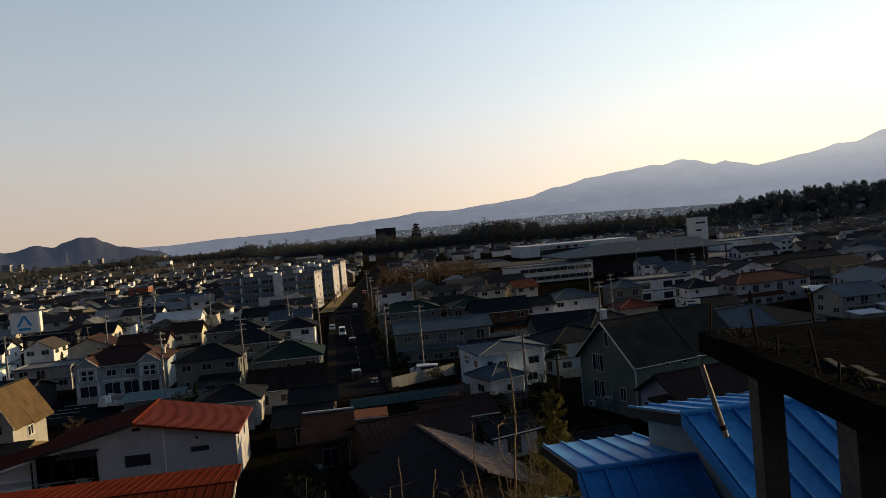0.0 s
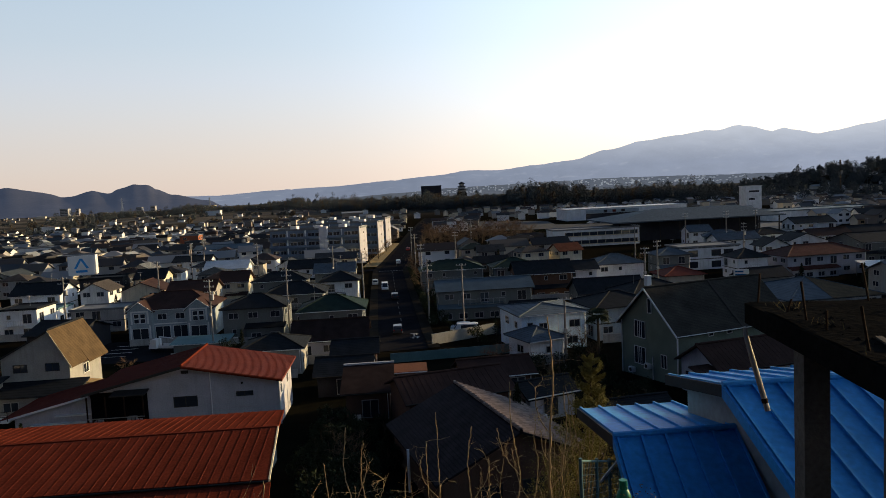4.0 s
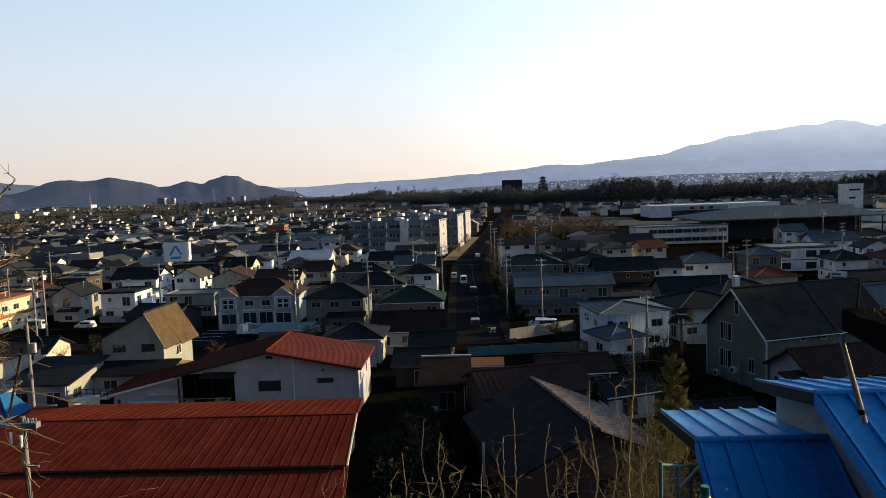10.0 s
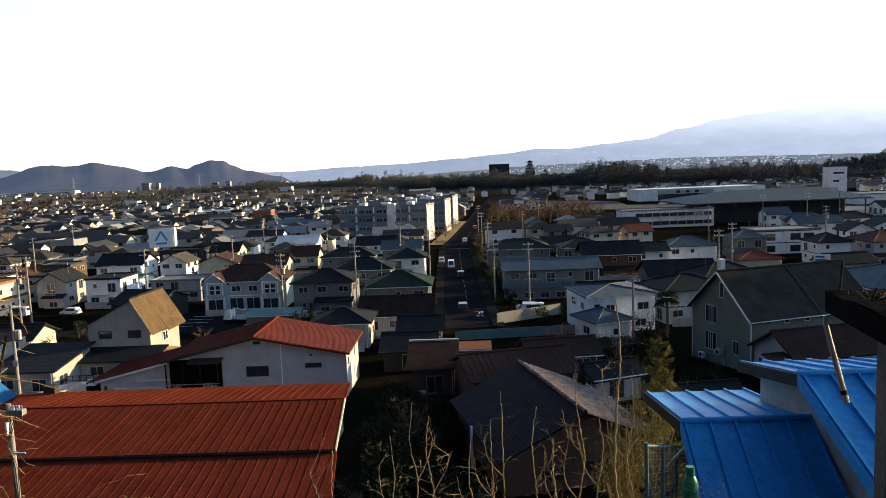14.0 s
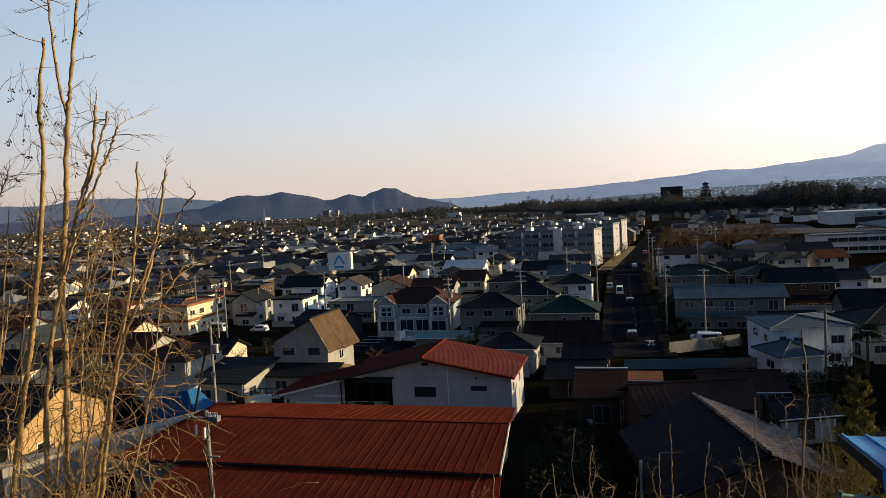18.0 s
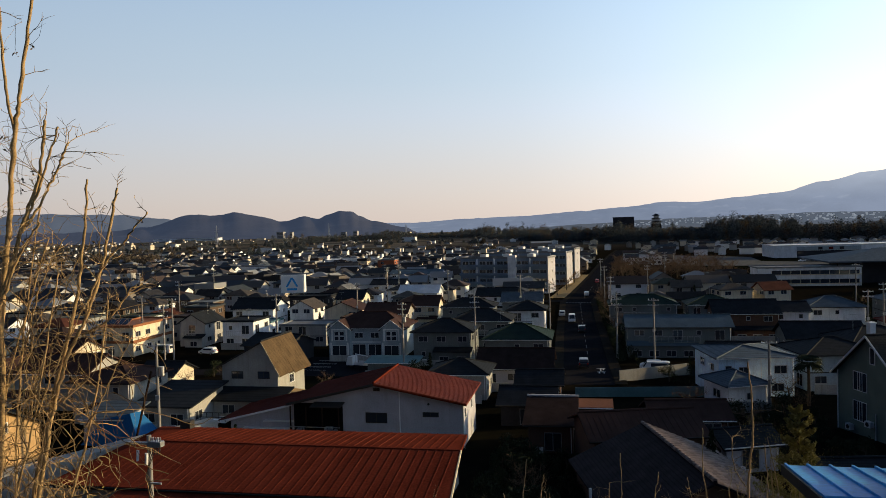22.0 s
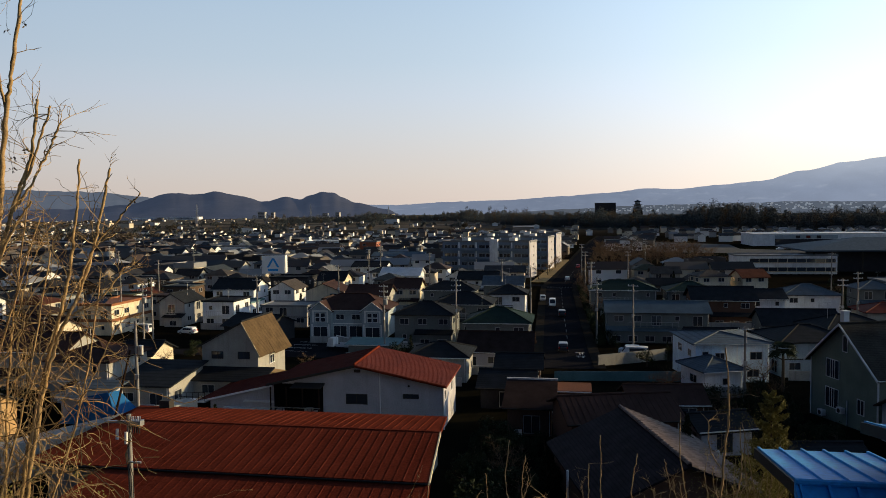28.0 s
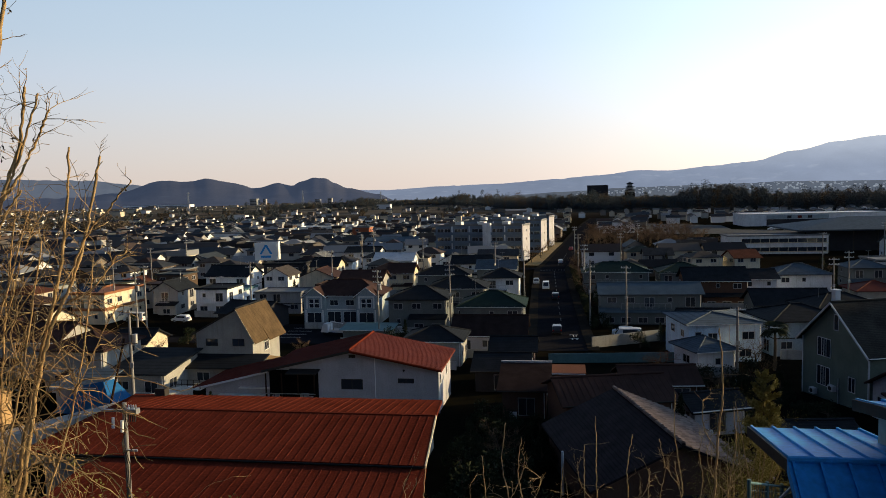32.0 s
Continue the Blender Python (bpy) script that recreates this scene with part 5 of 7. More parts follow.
# ---- apartment blocks beside the street ----
def apartment_block(x, y, w, d, h, label, rot=-12.0):
    FOOTPRINTS.append((x, y, max(w, d) / 2 + 2))
    ob = thing("apartment_building", pose(x, y, ground_z(x, y), 0, 0, rot), label, "apartment block", "apartment blocks by the street")
    # bluish-dark front and pale end wall put shade and sunlight into the colours
    part("wall", Shape().box(-w / 2, -d / 2, -1, w / 2, d / 2, h), WALL["steel"], ob)
    part("roof", roof_shape("flat", w, d, h, 0.6), ROOF["grey"], ob)
    part("wall", Shape().box(w / 2 - 0.3, -d / 2 - 1.35, -1, w / 2 + 0.02, d / 2 + 0.1, h + 0.7), WALL["offwhite"], ob, "pale end wall")
    part("stair_tower", Shape().box(w * 0.06, -d / 2 - 1.5, -1, w * 0.06 + 3.0, -d / 2, h + 1.2), WALL["white"], ob, "white stair tower")
    for i in range(3):
        part("roof_tank", Shape().box(-w * 0.3 + i * w * 0.27, -1.5, h + 0.2, -w * 0.3 + i * w * 0.27 + 2.4, 1.5, h + 1.5), WHITE, ob)
    bays = max(2, int(w / 6))
    for k in range(4):
        z = k * h / 4
        part("balcony", Shape().box(-w / 2, -d / 2 - 1.3, z + h / 4 - 3.1, w / 2 - 0.3, -d / 2, z + h / 4 - 2.95).box(-w / 2, -d / 2 - 1.3, z + 0.02, w / 2 - 0.3, -d / 2 - 1.22, z + 1.0), WALL["steel"], ob)
        for i in range(bays):
            u = -w / 2 + (i + 0.5) * w / bays
            if abs(u - w * 0.06 - 1.5) < 2.4:
                continue
            window(ob, u - 1.35, -d / 2 - 0.004, z + 0.3, 0, 2.4, 1.85)
            window(ob, u + 1.35, -d / 2 - 0.004, z + 0.3, 0, 2.4, 1.85)
            if k == 0 and i:
                part("party_wall", Shape().box(u - w / bays / 2 - 0.06, -d / 2 - 1.28, 0, u - w / bays / 2 + 0.06, -d / 2 - 0.004, h), WALL["white"], ob)
        window(ob, w / 2 + 0.024, 0, z + 1.0, 90, 0.8, 0.9)
    return ob


apartment_block(-28.0, 266.9, 34.0, 9.0, 12.6, "four-storey pale grey apartment block with pale end wall")
apartment_block(-22.2, 302.0, 34.0, 9.0, 12.9, "four-storey pale grey apartment block behind the first")
apartment_block(-19.3, 332.5, 34.0, 9.0, 13.2, "four-storey pale grey apartment block, the last of three")


# ---- larger buildings among the houses of the plain ----
house(-101.0, 364.0, 0.0, 9.0, 8.0, 8.5, 0.5, 'flat', 'brick', 'grey', label="small brick-red block among the far houses")
house(-152.0, 462.0, 0.0, 36.0, 14.0, 5.0, 0.5, 'flat', 'white', 'white', windows=False, label="long white hall with a pale flat roof", name="hall_building")
house(-70.0, 300.0, 0.0, 22.0, 10.0, 5.6, 1.4, 'gx', 'white', 'blue', label="white two-storey block with a blue-grey roof")
house(-128.0, 300.0, 0.0, 18.0, 9.0, 5.6, 0.5, 'flat', 'cream', 'grey', label="cream flat-roofed block among the houses")
house(-190.0, 395.0, 0.0, 26.0, 12.0, 5.0, 0.5, 'flat', 'white', 'grey', windows=False, label="low white store on the plain", name="store_building")

# ---- larger buildings across the park ----
school = house(78.6, 280.9, 0.0, 34.3, 12.0, 6.5, 0.5, "flat", "white", "grey", windows=False, label="long two-storey pale school-like building", name="public_building")
for k in range(2):
    part("window_band", Shape().box(-12.5, -6.05, 1.0 + 3.2 * k, 16.6, -6.0, 2.4 + 3.2 * k), GLASS, school, "dark ribbon of windows")
    for i in range(10):
        part("mullion", Shape().box(-12.5 + 3.2 * i, -6.1, 1.0 + 3.2 * k, -12.35 + 3.2 * i, -6.0, 2.4 + 3.2 * k), WALL["cream"], school)
    part("sill", Shape().box(-12.8, -6.5, 0.75 + 3.2 * k, 17.1, -6.0, 1.0 + 3.2 * k), WALL["cream"], school)
gym = thing("gymnasium", pose(123, 300, 0), "large black-walled hall under a broad low grey roof", "hall")
FOOTPRINTS.append((123, 300, 34))
part("wall", Shape().box(-25, -14, -1, 27, 16, 7.6), WALL["black"], gym)
part("roof", Shape().slab([(-36, -19, 8.2), (36, -19, 8.2), (24, 0, 12.2), (-12, 0, 12.2)], 0.5).slab([(36, 20, 8.2), (-36, 20, 8.2), (-12, 0, 12.2), (24, 0, 12.2)], 0.5).slab([(-36, 20, 8.2), (-36, -19, 8.2), (-12, 0, 12.2)], 0.5).slab([(36, -19, 8.2), (36, 20, 8.2), (24, 0, 12.2)], 0.5), ROOF["slate"], gym)
for i in range(9):
    part("column", Shape().box(-33 + 8.3 * i, -18.2, -1, -32.6 + 8.3 * i, -17.8, 8.2), DARKTRIM, gym)
store = house(156, 486.0, 0.0, 82.0, 30.0, 7.2, 0.5, "flat", "white", "white", windows=False, label="long white retail store with a dark glazed front", name="store_building")
part("shopfront", Shape().box(-28, -15.1, 0.2, 32, -13.9, 4.2), GLASS, store, "dark glass front under the sign band")
part("sign_band", Shape().box(-28, -15.3, 4.4, 8, -13.9, 6.6), WALL["pale"], store, "pale sign band")
for i, u in enumerate((-4, 2, 8)):
    part("sign_mark", Shape().box(u - 12, -15.4, 4.7, u - 9.6, -15.3, 6.3), ROOF["red"] if i == 1 else DARKTRIM, store, "plain coloured sign mark")
tower = house(237.7, 463.6, 0.0, 10.3, 10.0, 17.0, 0.5, "flat", "white", "white", windows=False, label="tall white tower block above the low roofs", name="tower_building")
for k in range(2):
    part("window_band", Shape().box(-3.4, -5.05, 13.2 - 5 * k, 3.4 - 3 * k, -5.0, 14.4 - 5 * k), GLASS, tower)
shop = house(83.6, 190.4, 0.0, 16.2, 10.0, 6.0, 0.4, "flat", "white", "grey", windows=False, label="white two-storey shop with dark bands and large windows", name="shop_building")
for k in range(2):
    for u in (-4.6, 1.8, 5.2):
        window(shop, u, -5.004, 0.5 + 3.0 * k, 0, 2.6, 1.7, DARKTRIM)
    part("band", Shape().box(-8.15, -5.06, 2.75 + 3.0 * k, 8.15, 5.06, 2.95 + 3.0 * k), DARKTRIM, shop)
black_tower = house(57.5, 1065.0, 0.0, 29.0, 18.0, 32.0, 0.5, "flat", "black", "dark", windows=False, label="tall dark windowless building above the trees", name="block_building")
keep = thing("castle_keep", pose(102, 1055, 0) @ Matrix.Scale(1.22, 4), "small white castle keep with tiered dark roofs above the trees", "castle")
part("stone_base", Shape().add([(-7, -7, -1), (7, -7, -1), (7, 7, -1), (-7, 7, -1), (-5, -5, 17.5), (5, -5, 17.5), (5, 5, 17.5), (-5, 5, 17.5)], [(0, 1, 5, 4), (1, 2, 6, 5), (2, 3, 7, 6), (3, 0, 4, 7), (4, 5, 6, 7)]), PAVING, keep)
for k, (r, z) in enumerate(((5.0, 17.5), (3.8, 21.3), (2.6, 24.8))):
    part("wall", Shape().box(-r, -r, z, r, r, z + 2.6), WALL["grey"], keep)
    part("roof", roof_shape("hip", 2 * r, 2 * r, z + 2.6, 1.3 if k < 2 else 2.2, 1.4, 0.25), ROOF["dark"], keep)


# ---- the rest of the town: plain houses lot by lot, fewer parts with distance ----
def free(x, y, r):
    if abs(x - road_x(y)) < 11 and y < 700:
        return False
    if y < 152 and -84 < x < 92 or y < 205 and -34 < x < 60 or y < 228 and 55 < x < 165:
        return False
    if 85 < x < 185 and 222 < y < 300 or 56 < x < 106 and 222 < y < 292:
        return False
    if 10 < x < 66 and 262 < y < 420:
        return False
    if 60 < x < 260 and 262 < y < 520 and not (200 < x and y < 420):
        return False
    return all((x - a) ** 2 + (y - b) ** 2 > (r + c) ** 2 for a, b, c in FOOTPRINTS)


VARIANTS = []
rng = random.Random(5)
for kind, w, d, h, rise in (("gx", 8, 6.5, 5.2, 1.7), ("gy", 6.5, 7.5, 5.2, 1.8), ("hip", 8.5, 7, 5.2, 1.6), ("hip", 7.5, 7.5, 5.2, 1.6), ("gx", 9.5, 6, 3.0, 1.6), ("hip", 9, 7, 3.1, 1.6), ("flat", 7.5, 7, 5.4, 0.4), ("gx", 12, 7, 5.4, 1.6)):
    VARIANTS.append((kind, w, d, h, rise, wall_shape(kind, w, d, h, rise).mesh("wall", WALL["any"]), roof_shape(kind, w, d, h, rise).mesh("roof", ROOF["any"])))
LOTS = []
y = 88.0
while y < 760:
    pitch = 13.2 if y < 150 else 11.2
    x = -1.35 * y - 20
    while x < 0.9 * y + 15:
        px, py = x + rng.uniform(-2.5, 2.5), y + rng.uniform(-2, 2)
        if rng.random() < (0.93 if y < 420 else 0.78 - 0.6 * min(1, (y - 420) / 260)):
            LOTS.append((px, py))
        x += pitch * rng.uniform(0.85, 1.25)
    y += 13.0 if y < 150 else 11.8
placed = 0
BEYOND = []
for px, py in LOTS:
    if not free(px, py, 4.0):
        continue
    if px > 40 and py > 800:
        continue
    v = rng.choice(VARIANTS)
    kind, w, d, h, rise, me_wall, me_roof = v
    turn = rng.choice((0, 0, 90, 180)) + rng.uniform(-5, 5) + (14 if px > 40 else 0)
    g = ground_z(px, py)
    words = "%s house with a dull %s roof" % ("two-storey" if h > 5 else "low", WORDS[kind])
    if py > 235 or px < -150:
        BEYOND.append((px, py, w, d, h, kind))
        continue
    ob = new("house", me_wall)
    ob.matrix_basis = pose(px, py, g, 0, 0, turn)
    tagged(ob, words, "house", "houses of the town")
    part("roof", me_roof, None, ob)
    placed += 1
    if py < 330:
        for k in range(2 if h > 5 else 1):
            for turn2, ww, dd in ((0, w, d), (90, d, w), (180, w, d), (270, d, w)):
                face = math.cos(radians(turn + turn2)) * py + math.sin(radians(turn + turn2)) * -px
                if face < py * 0.35:
                    continue
                for u in (-ww * 0.27, ww * 0.22):
                    c, s = math.cos(radians(turn2)), math.sin(radians(turn2))
                    lx, ly = u, -dd / 2 - 0.004
                    window(ob, c * lx - s * ly, s * lx + c * ly, 0.9 + 2.75 * k, turn2, 1.7, 1.1)

# far quarters, too small to tell apart singly
far_walls, far_roofs = Shape(), Shape()
rng = random.Random(8)
for i in range(560):
    y = 740 + 2300 * rng.random() ** 1.1
    x = rng.uniform(-1.45 * y, (0.05 if y > 800 else 0.02) * y if rng.random() < 0.86 else 0.9 * y)
    w, d, h = rng.uniform(7, 13), rng.uniform(7, 10), rng.choice((3.0, 3.2, 5.2))
    if rng.random() < (0.06 if y < 2000 else 0.2):
        w, d, h = w * 3.4, d * 2, rng.uniform(6, 11)
    BEYOND.append((x, y, w, d, h, rng.choice(("gx", "gx", "gy", "hip", "flat"))))
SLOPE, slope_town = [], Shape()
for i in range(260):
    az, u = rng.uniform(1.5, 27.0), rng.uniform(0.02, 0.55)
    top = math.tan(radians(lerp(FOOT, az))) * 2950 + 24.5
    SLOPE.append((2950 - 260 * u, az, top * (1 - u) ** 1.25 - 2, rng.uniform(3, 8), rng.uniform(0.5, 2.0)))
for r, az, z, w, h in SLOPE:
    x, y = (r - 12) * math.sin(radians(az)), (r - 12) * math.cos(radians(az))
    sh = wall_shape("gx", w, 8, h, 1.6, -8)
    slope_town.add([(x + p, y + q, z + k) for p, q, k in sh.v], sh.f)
far_windows = Shape()
for x, y, w, d, h, kind in BEYOND:
    g = ground_z(x, y)
    small = 1.0 - 0.3 * min(1.0, max(0.0, (y - 300) / 250))
    w, d, h = w * small, d * small, h * (0.5 + 0.5 * small)
    k = rng.uniform(-0.15, 0.15)
    for target, sh in ((far_walls, wall_shape(kind, w, d, h, 1.9 * small)), (far_roofs, roof_shape(kind, w, d, h, 1.9 * small))):
        target.add([(x + p - k * q, y + q + k * p, g + z) for p, q, z in sh.v], sh.f)
    if y < 520:
        for u in (-0.28, 0.24):
            for z in ((1.0, 3.7) if h > 5 else (1.0,)):
                far_windows.add([(x + p - k * q, y + q + k * p, g + r) for p, q, r in ((u * w - 0.8, -d / 2 - 0.03, z), (u * w + 0.8, -d / 2 - 0.03, z), (u * w + 0.8, -d / 2 - 0.03, z + 1.1), (u * w - 0.8, -d / 2 - 0.03, z + 1.1))], [(0, 1, 2, 3)])


def island_material(name, palette, rough):
    m = bpy.data.materials.new(name)
    m.use_nodes = True
    n, l = m.node_tree.nodes, m.node_tree.links
    geo, ramp = n.new("ShaderNodeNewGeometry"), n.new("ShaderNodeValToRGB")
    ramp.color_ramp.interpolation = "CONSTANT"
    while len(ramp.color_ramp.elements) < len(palette):
        ramp.color_ramp.elements.new(0.5)
    for i, c in enumerate(palette):
        ramp.color_ramp.elements[i].position = i / len(palette)
        ramp.color_ramp.elements[i].color = (*c, 1)
    l.new(geo.outputs["Random Per Island"], ramp.inputs[0])
    l.new(ramp.outputs[0], n["Principled BSDF"].inputs["Base Color"])
    n["Principled BSDF"].inputs["Roughness"].default_value = rough
    n["Principled BSDF"].inputs["Specular IOR Level"].default_value = 0.04
    return m


tagged(part("distant_town", far_walls, island_material("far_walls", [(0.8, 0.79, 0.76), (0.6, 0.53, 0.41), (0.4, 0.39, 0.37), (0.78, 0.78, 0.78), (0.2, 0.18, 0.16)], 0.8)), "far pale house walls scattered over the plain", "houses", kind="stuff")
tagged(part("distant_roofs", far_roofs, island_material("far_roofs", [(0.05, 0.05, 0.055), (0.04, 0.038, 0.038), (0.075, 0.055, 0.046), (0.065, 0.075, 0.085), (0.26, 0.27, 0.28), (0.11, 0.097, 0.086)], 0.6)), "far dark house roofs scattered over the plain", "houses", kind="stuff")
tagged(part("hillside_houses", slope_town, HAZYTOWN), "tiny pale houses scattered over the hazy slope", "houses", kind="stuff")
tagged(part("distant_windows", far_windows, GLASS), "far dark window panes of the town", "windows", kind="stuff")


# ---- trees ----
def leaf_cloud(s, rng, centre, radius, count, size, flat=1.0):
    """Small tilted leaf quads scattered through a lumpy ball."""
    for _ in range(count):
        p = Vector((rng.gauss(0, 1), rng.gauss(0, 1), rng.gauss(0, 1)))
        p = p.normalized() * radius * rng.random() ** 0.4
        p.z *= flat
        a = Vector((rng.uniform(-1, 1), rng.uniform(-1, 1), rng.uniform(-1, 1))).normalized() * size * rng.uniform(0.6, 1.3)
        b = a.cross(Vector((rng.uniform(-1, 1), rng.uniform(-1, 1), rng.uniform(-1, 1)))).normalized() * size * 0.6
        c = Vector(centre) + p
        s.add([c - a, c - b * 0.8, c + a, c + b * 0.8], [(0, 1, 2, 3)])


def bent(rng, start, way, length, n=5, wander=0.25, droop=0.0):
    pts, p, d = [Vector(start)], Vector(start), Vector(way).normalized()
    for _ in range(n):
        d = (d + Vector((rng.uniform(-1, 1), rng.uniform(-1, 1), rng.uniform(-1, 1))) * wander + Vector((0, 0, -droop))).normalized()
        p = p + d * (length / n)
        pts.append(p.copy())
    return pts


def tree_meshes(kind, seed, leaf=0.17, count=60):
    """Trunk, limbs and crown of a tree one metre high for each metre of h given later."""
    rng = random.Random(seed)
    trunk, crown = Shape(), Shape()
    if kind == "bare":
        pts = bent(rng, (0, 0, -0.5), (0, 0, 1), 4.2, 5, 0.1)
        trunk.tube(pts, [0.22, 0.19, 0.16, 0.13, 0.1, 0.07], 7)
        for i in range(9):
            b0 = pts[2 + i % 4]
            way = (math.cos(i * 2.4), math.sin(i * 2.4), rng.uniform(0.5, 1.1))
            lp = bent(rng, b0, way, rng.uniform(2.2, 3.8), 5, 0.22)
            trunk.tube(lp, [0.07, 0.055, 0.045, 0.035, 0.02, 0.01], 5)
            for q in lp[2:]:
                for _ in range(7):
                    tp = bent(rng, q, (rng.uniform(-1, 1), rng.uniform(-1, 1), rng.uniform(0.0, 1.2)), rng.uniform(0.8, 1.7), 3, 0.35)
                    crown.tube(tp, [0.018, 0.014, 0.01, 0.005], 3)
        mats = (DARKBARK, DARKBARK, TWIG)
    elif kind == "round":
        pts = bent(rng, (0, 0, -0.5), (0, 0, 1), 3.2, 4, 0.08)
        trunk.tube(pts, [0.2, 0.17, 0.14, 0.1, 0.06], 7)
        for i in range(7):
            lp = bent(rng, pts[1 + i % 3], (math.cos(i * 2.3), math.sin(i * 2.3), rng.uniform(0.3, 1.0)), rng.uniform(1.2, 2.0), 4, 0.2)
            trunk.tube(lp, [0.06, 0.05, 0.035, 0.02, 0.01], 5)
            leaf_cloud(crown, rng, lp[-1], rng.uniform(0.7, 1.15), 130, 0.16)
        leaf_cloud(crown, rng, pts[-1] + Vector((0, 0, 0.4)), 1.0, 160, 0.16)
        mats = (DARKBARK, DARKBARK, LEAF)
    else:
        pts = bent(rng, (0, 0, -0.5), (0, 0, 1), 8.0, 6, 0.03)
        trunk.tube(pts, [0.2, 0.17, 0.14, 0.11, 0.08, 0.05, 0.02], 7)
        for i in range(25):
            z = 1.0 + i * 0.285
            r = (8.0 - z) * 0.26 + 0.15
            u = i * 2.4
            trunk.tube([(0, 0, z), (math.cos(u) * r, math.sin(u) * r, z - 0.15)], [0.03, 0.01], 4)
            leaf_cloud(crown, rng, (0, 0, z + 0.1), 0.12 + 0.15 * r, count // 6, leaf, 1.4)
            leaf_cloud(crown, rng, (math.cos(u) * r * 0.5, math.sin(u) * r * 0.5, z - 0.05), r * 0.4 + 0.05, count // 2, leaf, 0.8)
            for k in range(6):
                q = rng.uniform(0.2, 1.0)
                v = u + k * 1.05 + rng.uniform(-0.3, 0.3)
                leaf_cloud(crown, rng, (math.cos(v) * r * q, math.sin(v) * r * q, z - 0.12 * q + rng.uniform(-0.1, 0.1)), 0.05 + 0.13 * r, count // 9, leaf, 0.6)
        mats = (DARKBARK, DARKBARK, LEAF)
    return trunk.mesh("trunk", mats[0]), crown.mesh("crown", mats[2])


TREES = {k: [tree_meshes(k, 10 * i + 3) for i in range(3)] for k in ("bare", "round", "conifer")}
TREE_WORDS = {"bare": "leafless brown street tree with fine twigs", "round": "dark evergreen garden tree", "conifer": "dark pointed conifer in a garden"}


def tree(kind, x, y, scale, turn=0.0, group=""):
    t, c = TREES[kind][int(abs(x * 3 + y)) % 3]
    ob = thing("tree", pose(x, y, ground_z(x, y), 0, 0, turn) @ Matrix.Scale(scale, 4), TREE_WORDS[kind], "tree", group)
    part("trunk", t, None, ob)
    part("crown", c, None, ob)
    return ob


rng = random.Random(21)
for i in range(62):
    x, y = rng.uniform(14, 70), rng.uniform(272, 400)
    tree("bare", x, y, rng.uniform(1.0, 1.5), rng.uniform(0, 360), "bare trees of the park")
for i in range(13):
    tree("bare", road_x(165 + 17 * i) + 7.2 + rng.uniform(-0.4, 0.4), 165 + 17 * i, rng.uniform(0.75, 1.1), rng.uniform(0, 360), "street trees")
    if i > 4:
        tree("bare", road_x(165 + 17 * i) - 8.6 + rng.uniform(-1.0, 1.0), 165 + 17 * i, rng.uniform(0.7, 0.95), rng.uniform(0, 360), "street trees")
for i in range(15):
    tree("round", 8.3 + rng.uniform(-0.5, 0.9), 126 + 5.2 * i, rng.uniform(0.35, 0.7), rng.uniform(0, 360), "garden trees")
gardens = 0
while gardens < 75:
    y = rng.uniform(60, 230)
    x = rng.uniform(-1.0 * y, 0.75 * y)
    if abs(x) < 9 or any((x - a) ** 2 + (y - b) ** 2 < (c * 0.72) ** 2 for a, b, c in FOOTPRINTS):
        continue
    tree(rng.choice(("round", "round", "conifer", "bare")), x, y, rng.uniform(0.4, 0.85), rng.uniform(0, 360), "garden trees")
    gardens += 1
# the dark garden between the red shed and the tiled house
for x, y, k, s in ((-6.5, 47, "round", 1.0), (-3.5, 52, "round", 0.8), (-6.0, 58, "round", 0.9), (-2.5, 45, "round", 0.9), (-5.0, 40, "round", 1.1), (-3.8, 62, "round", 0.7), (-7.2, 66, "round", 0.8),
                   (-1.5, 57, "round", 0.6), (-7.0, 36, "round", 0.9), (0.4, 43, "round", 0.8), (-5.2, 50, "round", 0.9), (-1.9, 64.5, "round", 0.6), (16.5, 78.0, "bare", 0.7), (19, 84, "round", 0.8), (22, 87, "round", 0.9), (24.5, 70, "round", 0.7), (20, 74, "round", 0.6), (12, 88, "bare", 0.7)):
    tree(k, x, y, s, x * 40, "garden trees")

rng = random.Random(12)
for i in range(26):
    x, y = rng.uniform(-8.2, -0.8), rng.uniform(34, 68)
    tree("bare" if i % 9 == 0 else "round", x, y, rng.uniform(0.3, 0.75), rng.uniform(0, 360), "garden trees")
for i in range(16):
    x, y = rng.uniform(14.5, 26), rng.uniform(60, 92)
    tree("round", x, y, rng.uniform(0.3, 0.6), rng.uniform(0, 360), "garden trees")

for k in range(14):
    y0 = 128 + 7 * k
    hedge = Shape()
    for i in range(14):
        leaf_cloud(hedge, rng, (rng.uniform(-0.3, 0.3), 0.5 * i, rng.uniform(0.5, 1.5)), 0.85, 60, 0.14)
    tagged(part("hedge", hedge, LEAF, at=pose(road_x(y0) + 6.2, y0, ground_z(6, y0))), "dark overgrown hedge beside the straight street", "hedge", "hedges along the street")

# palm beside the pale blue house
palm = thing("palm", pose(27.5, 97, ground_z(27, 97)), "small fan palm between the houses", "palm")
part("trunk", Shape().tube([(0, 0, -0.5), (0.05, 0, 3), (0, 0, 5.4)], [0.2, 0.18, 0.16], 8), DARKBARK, palm)
rng = random.Random(4)
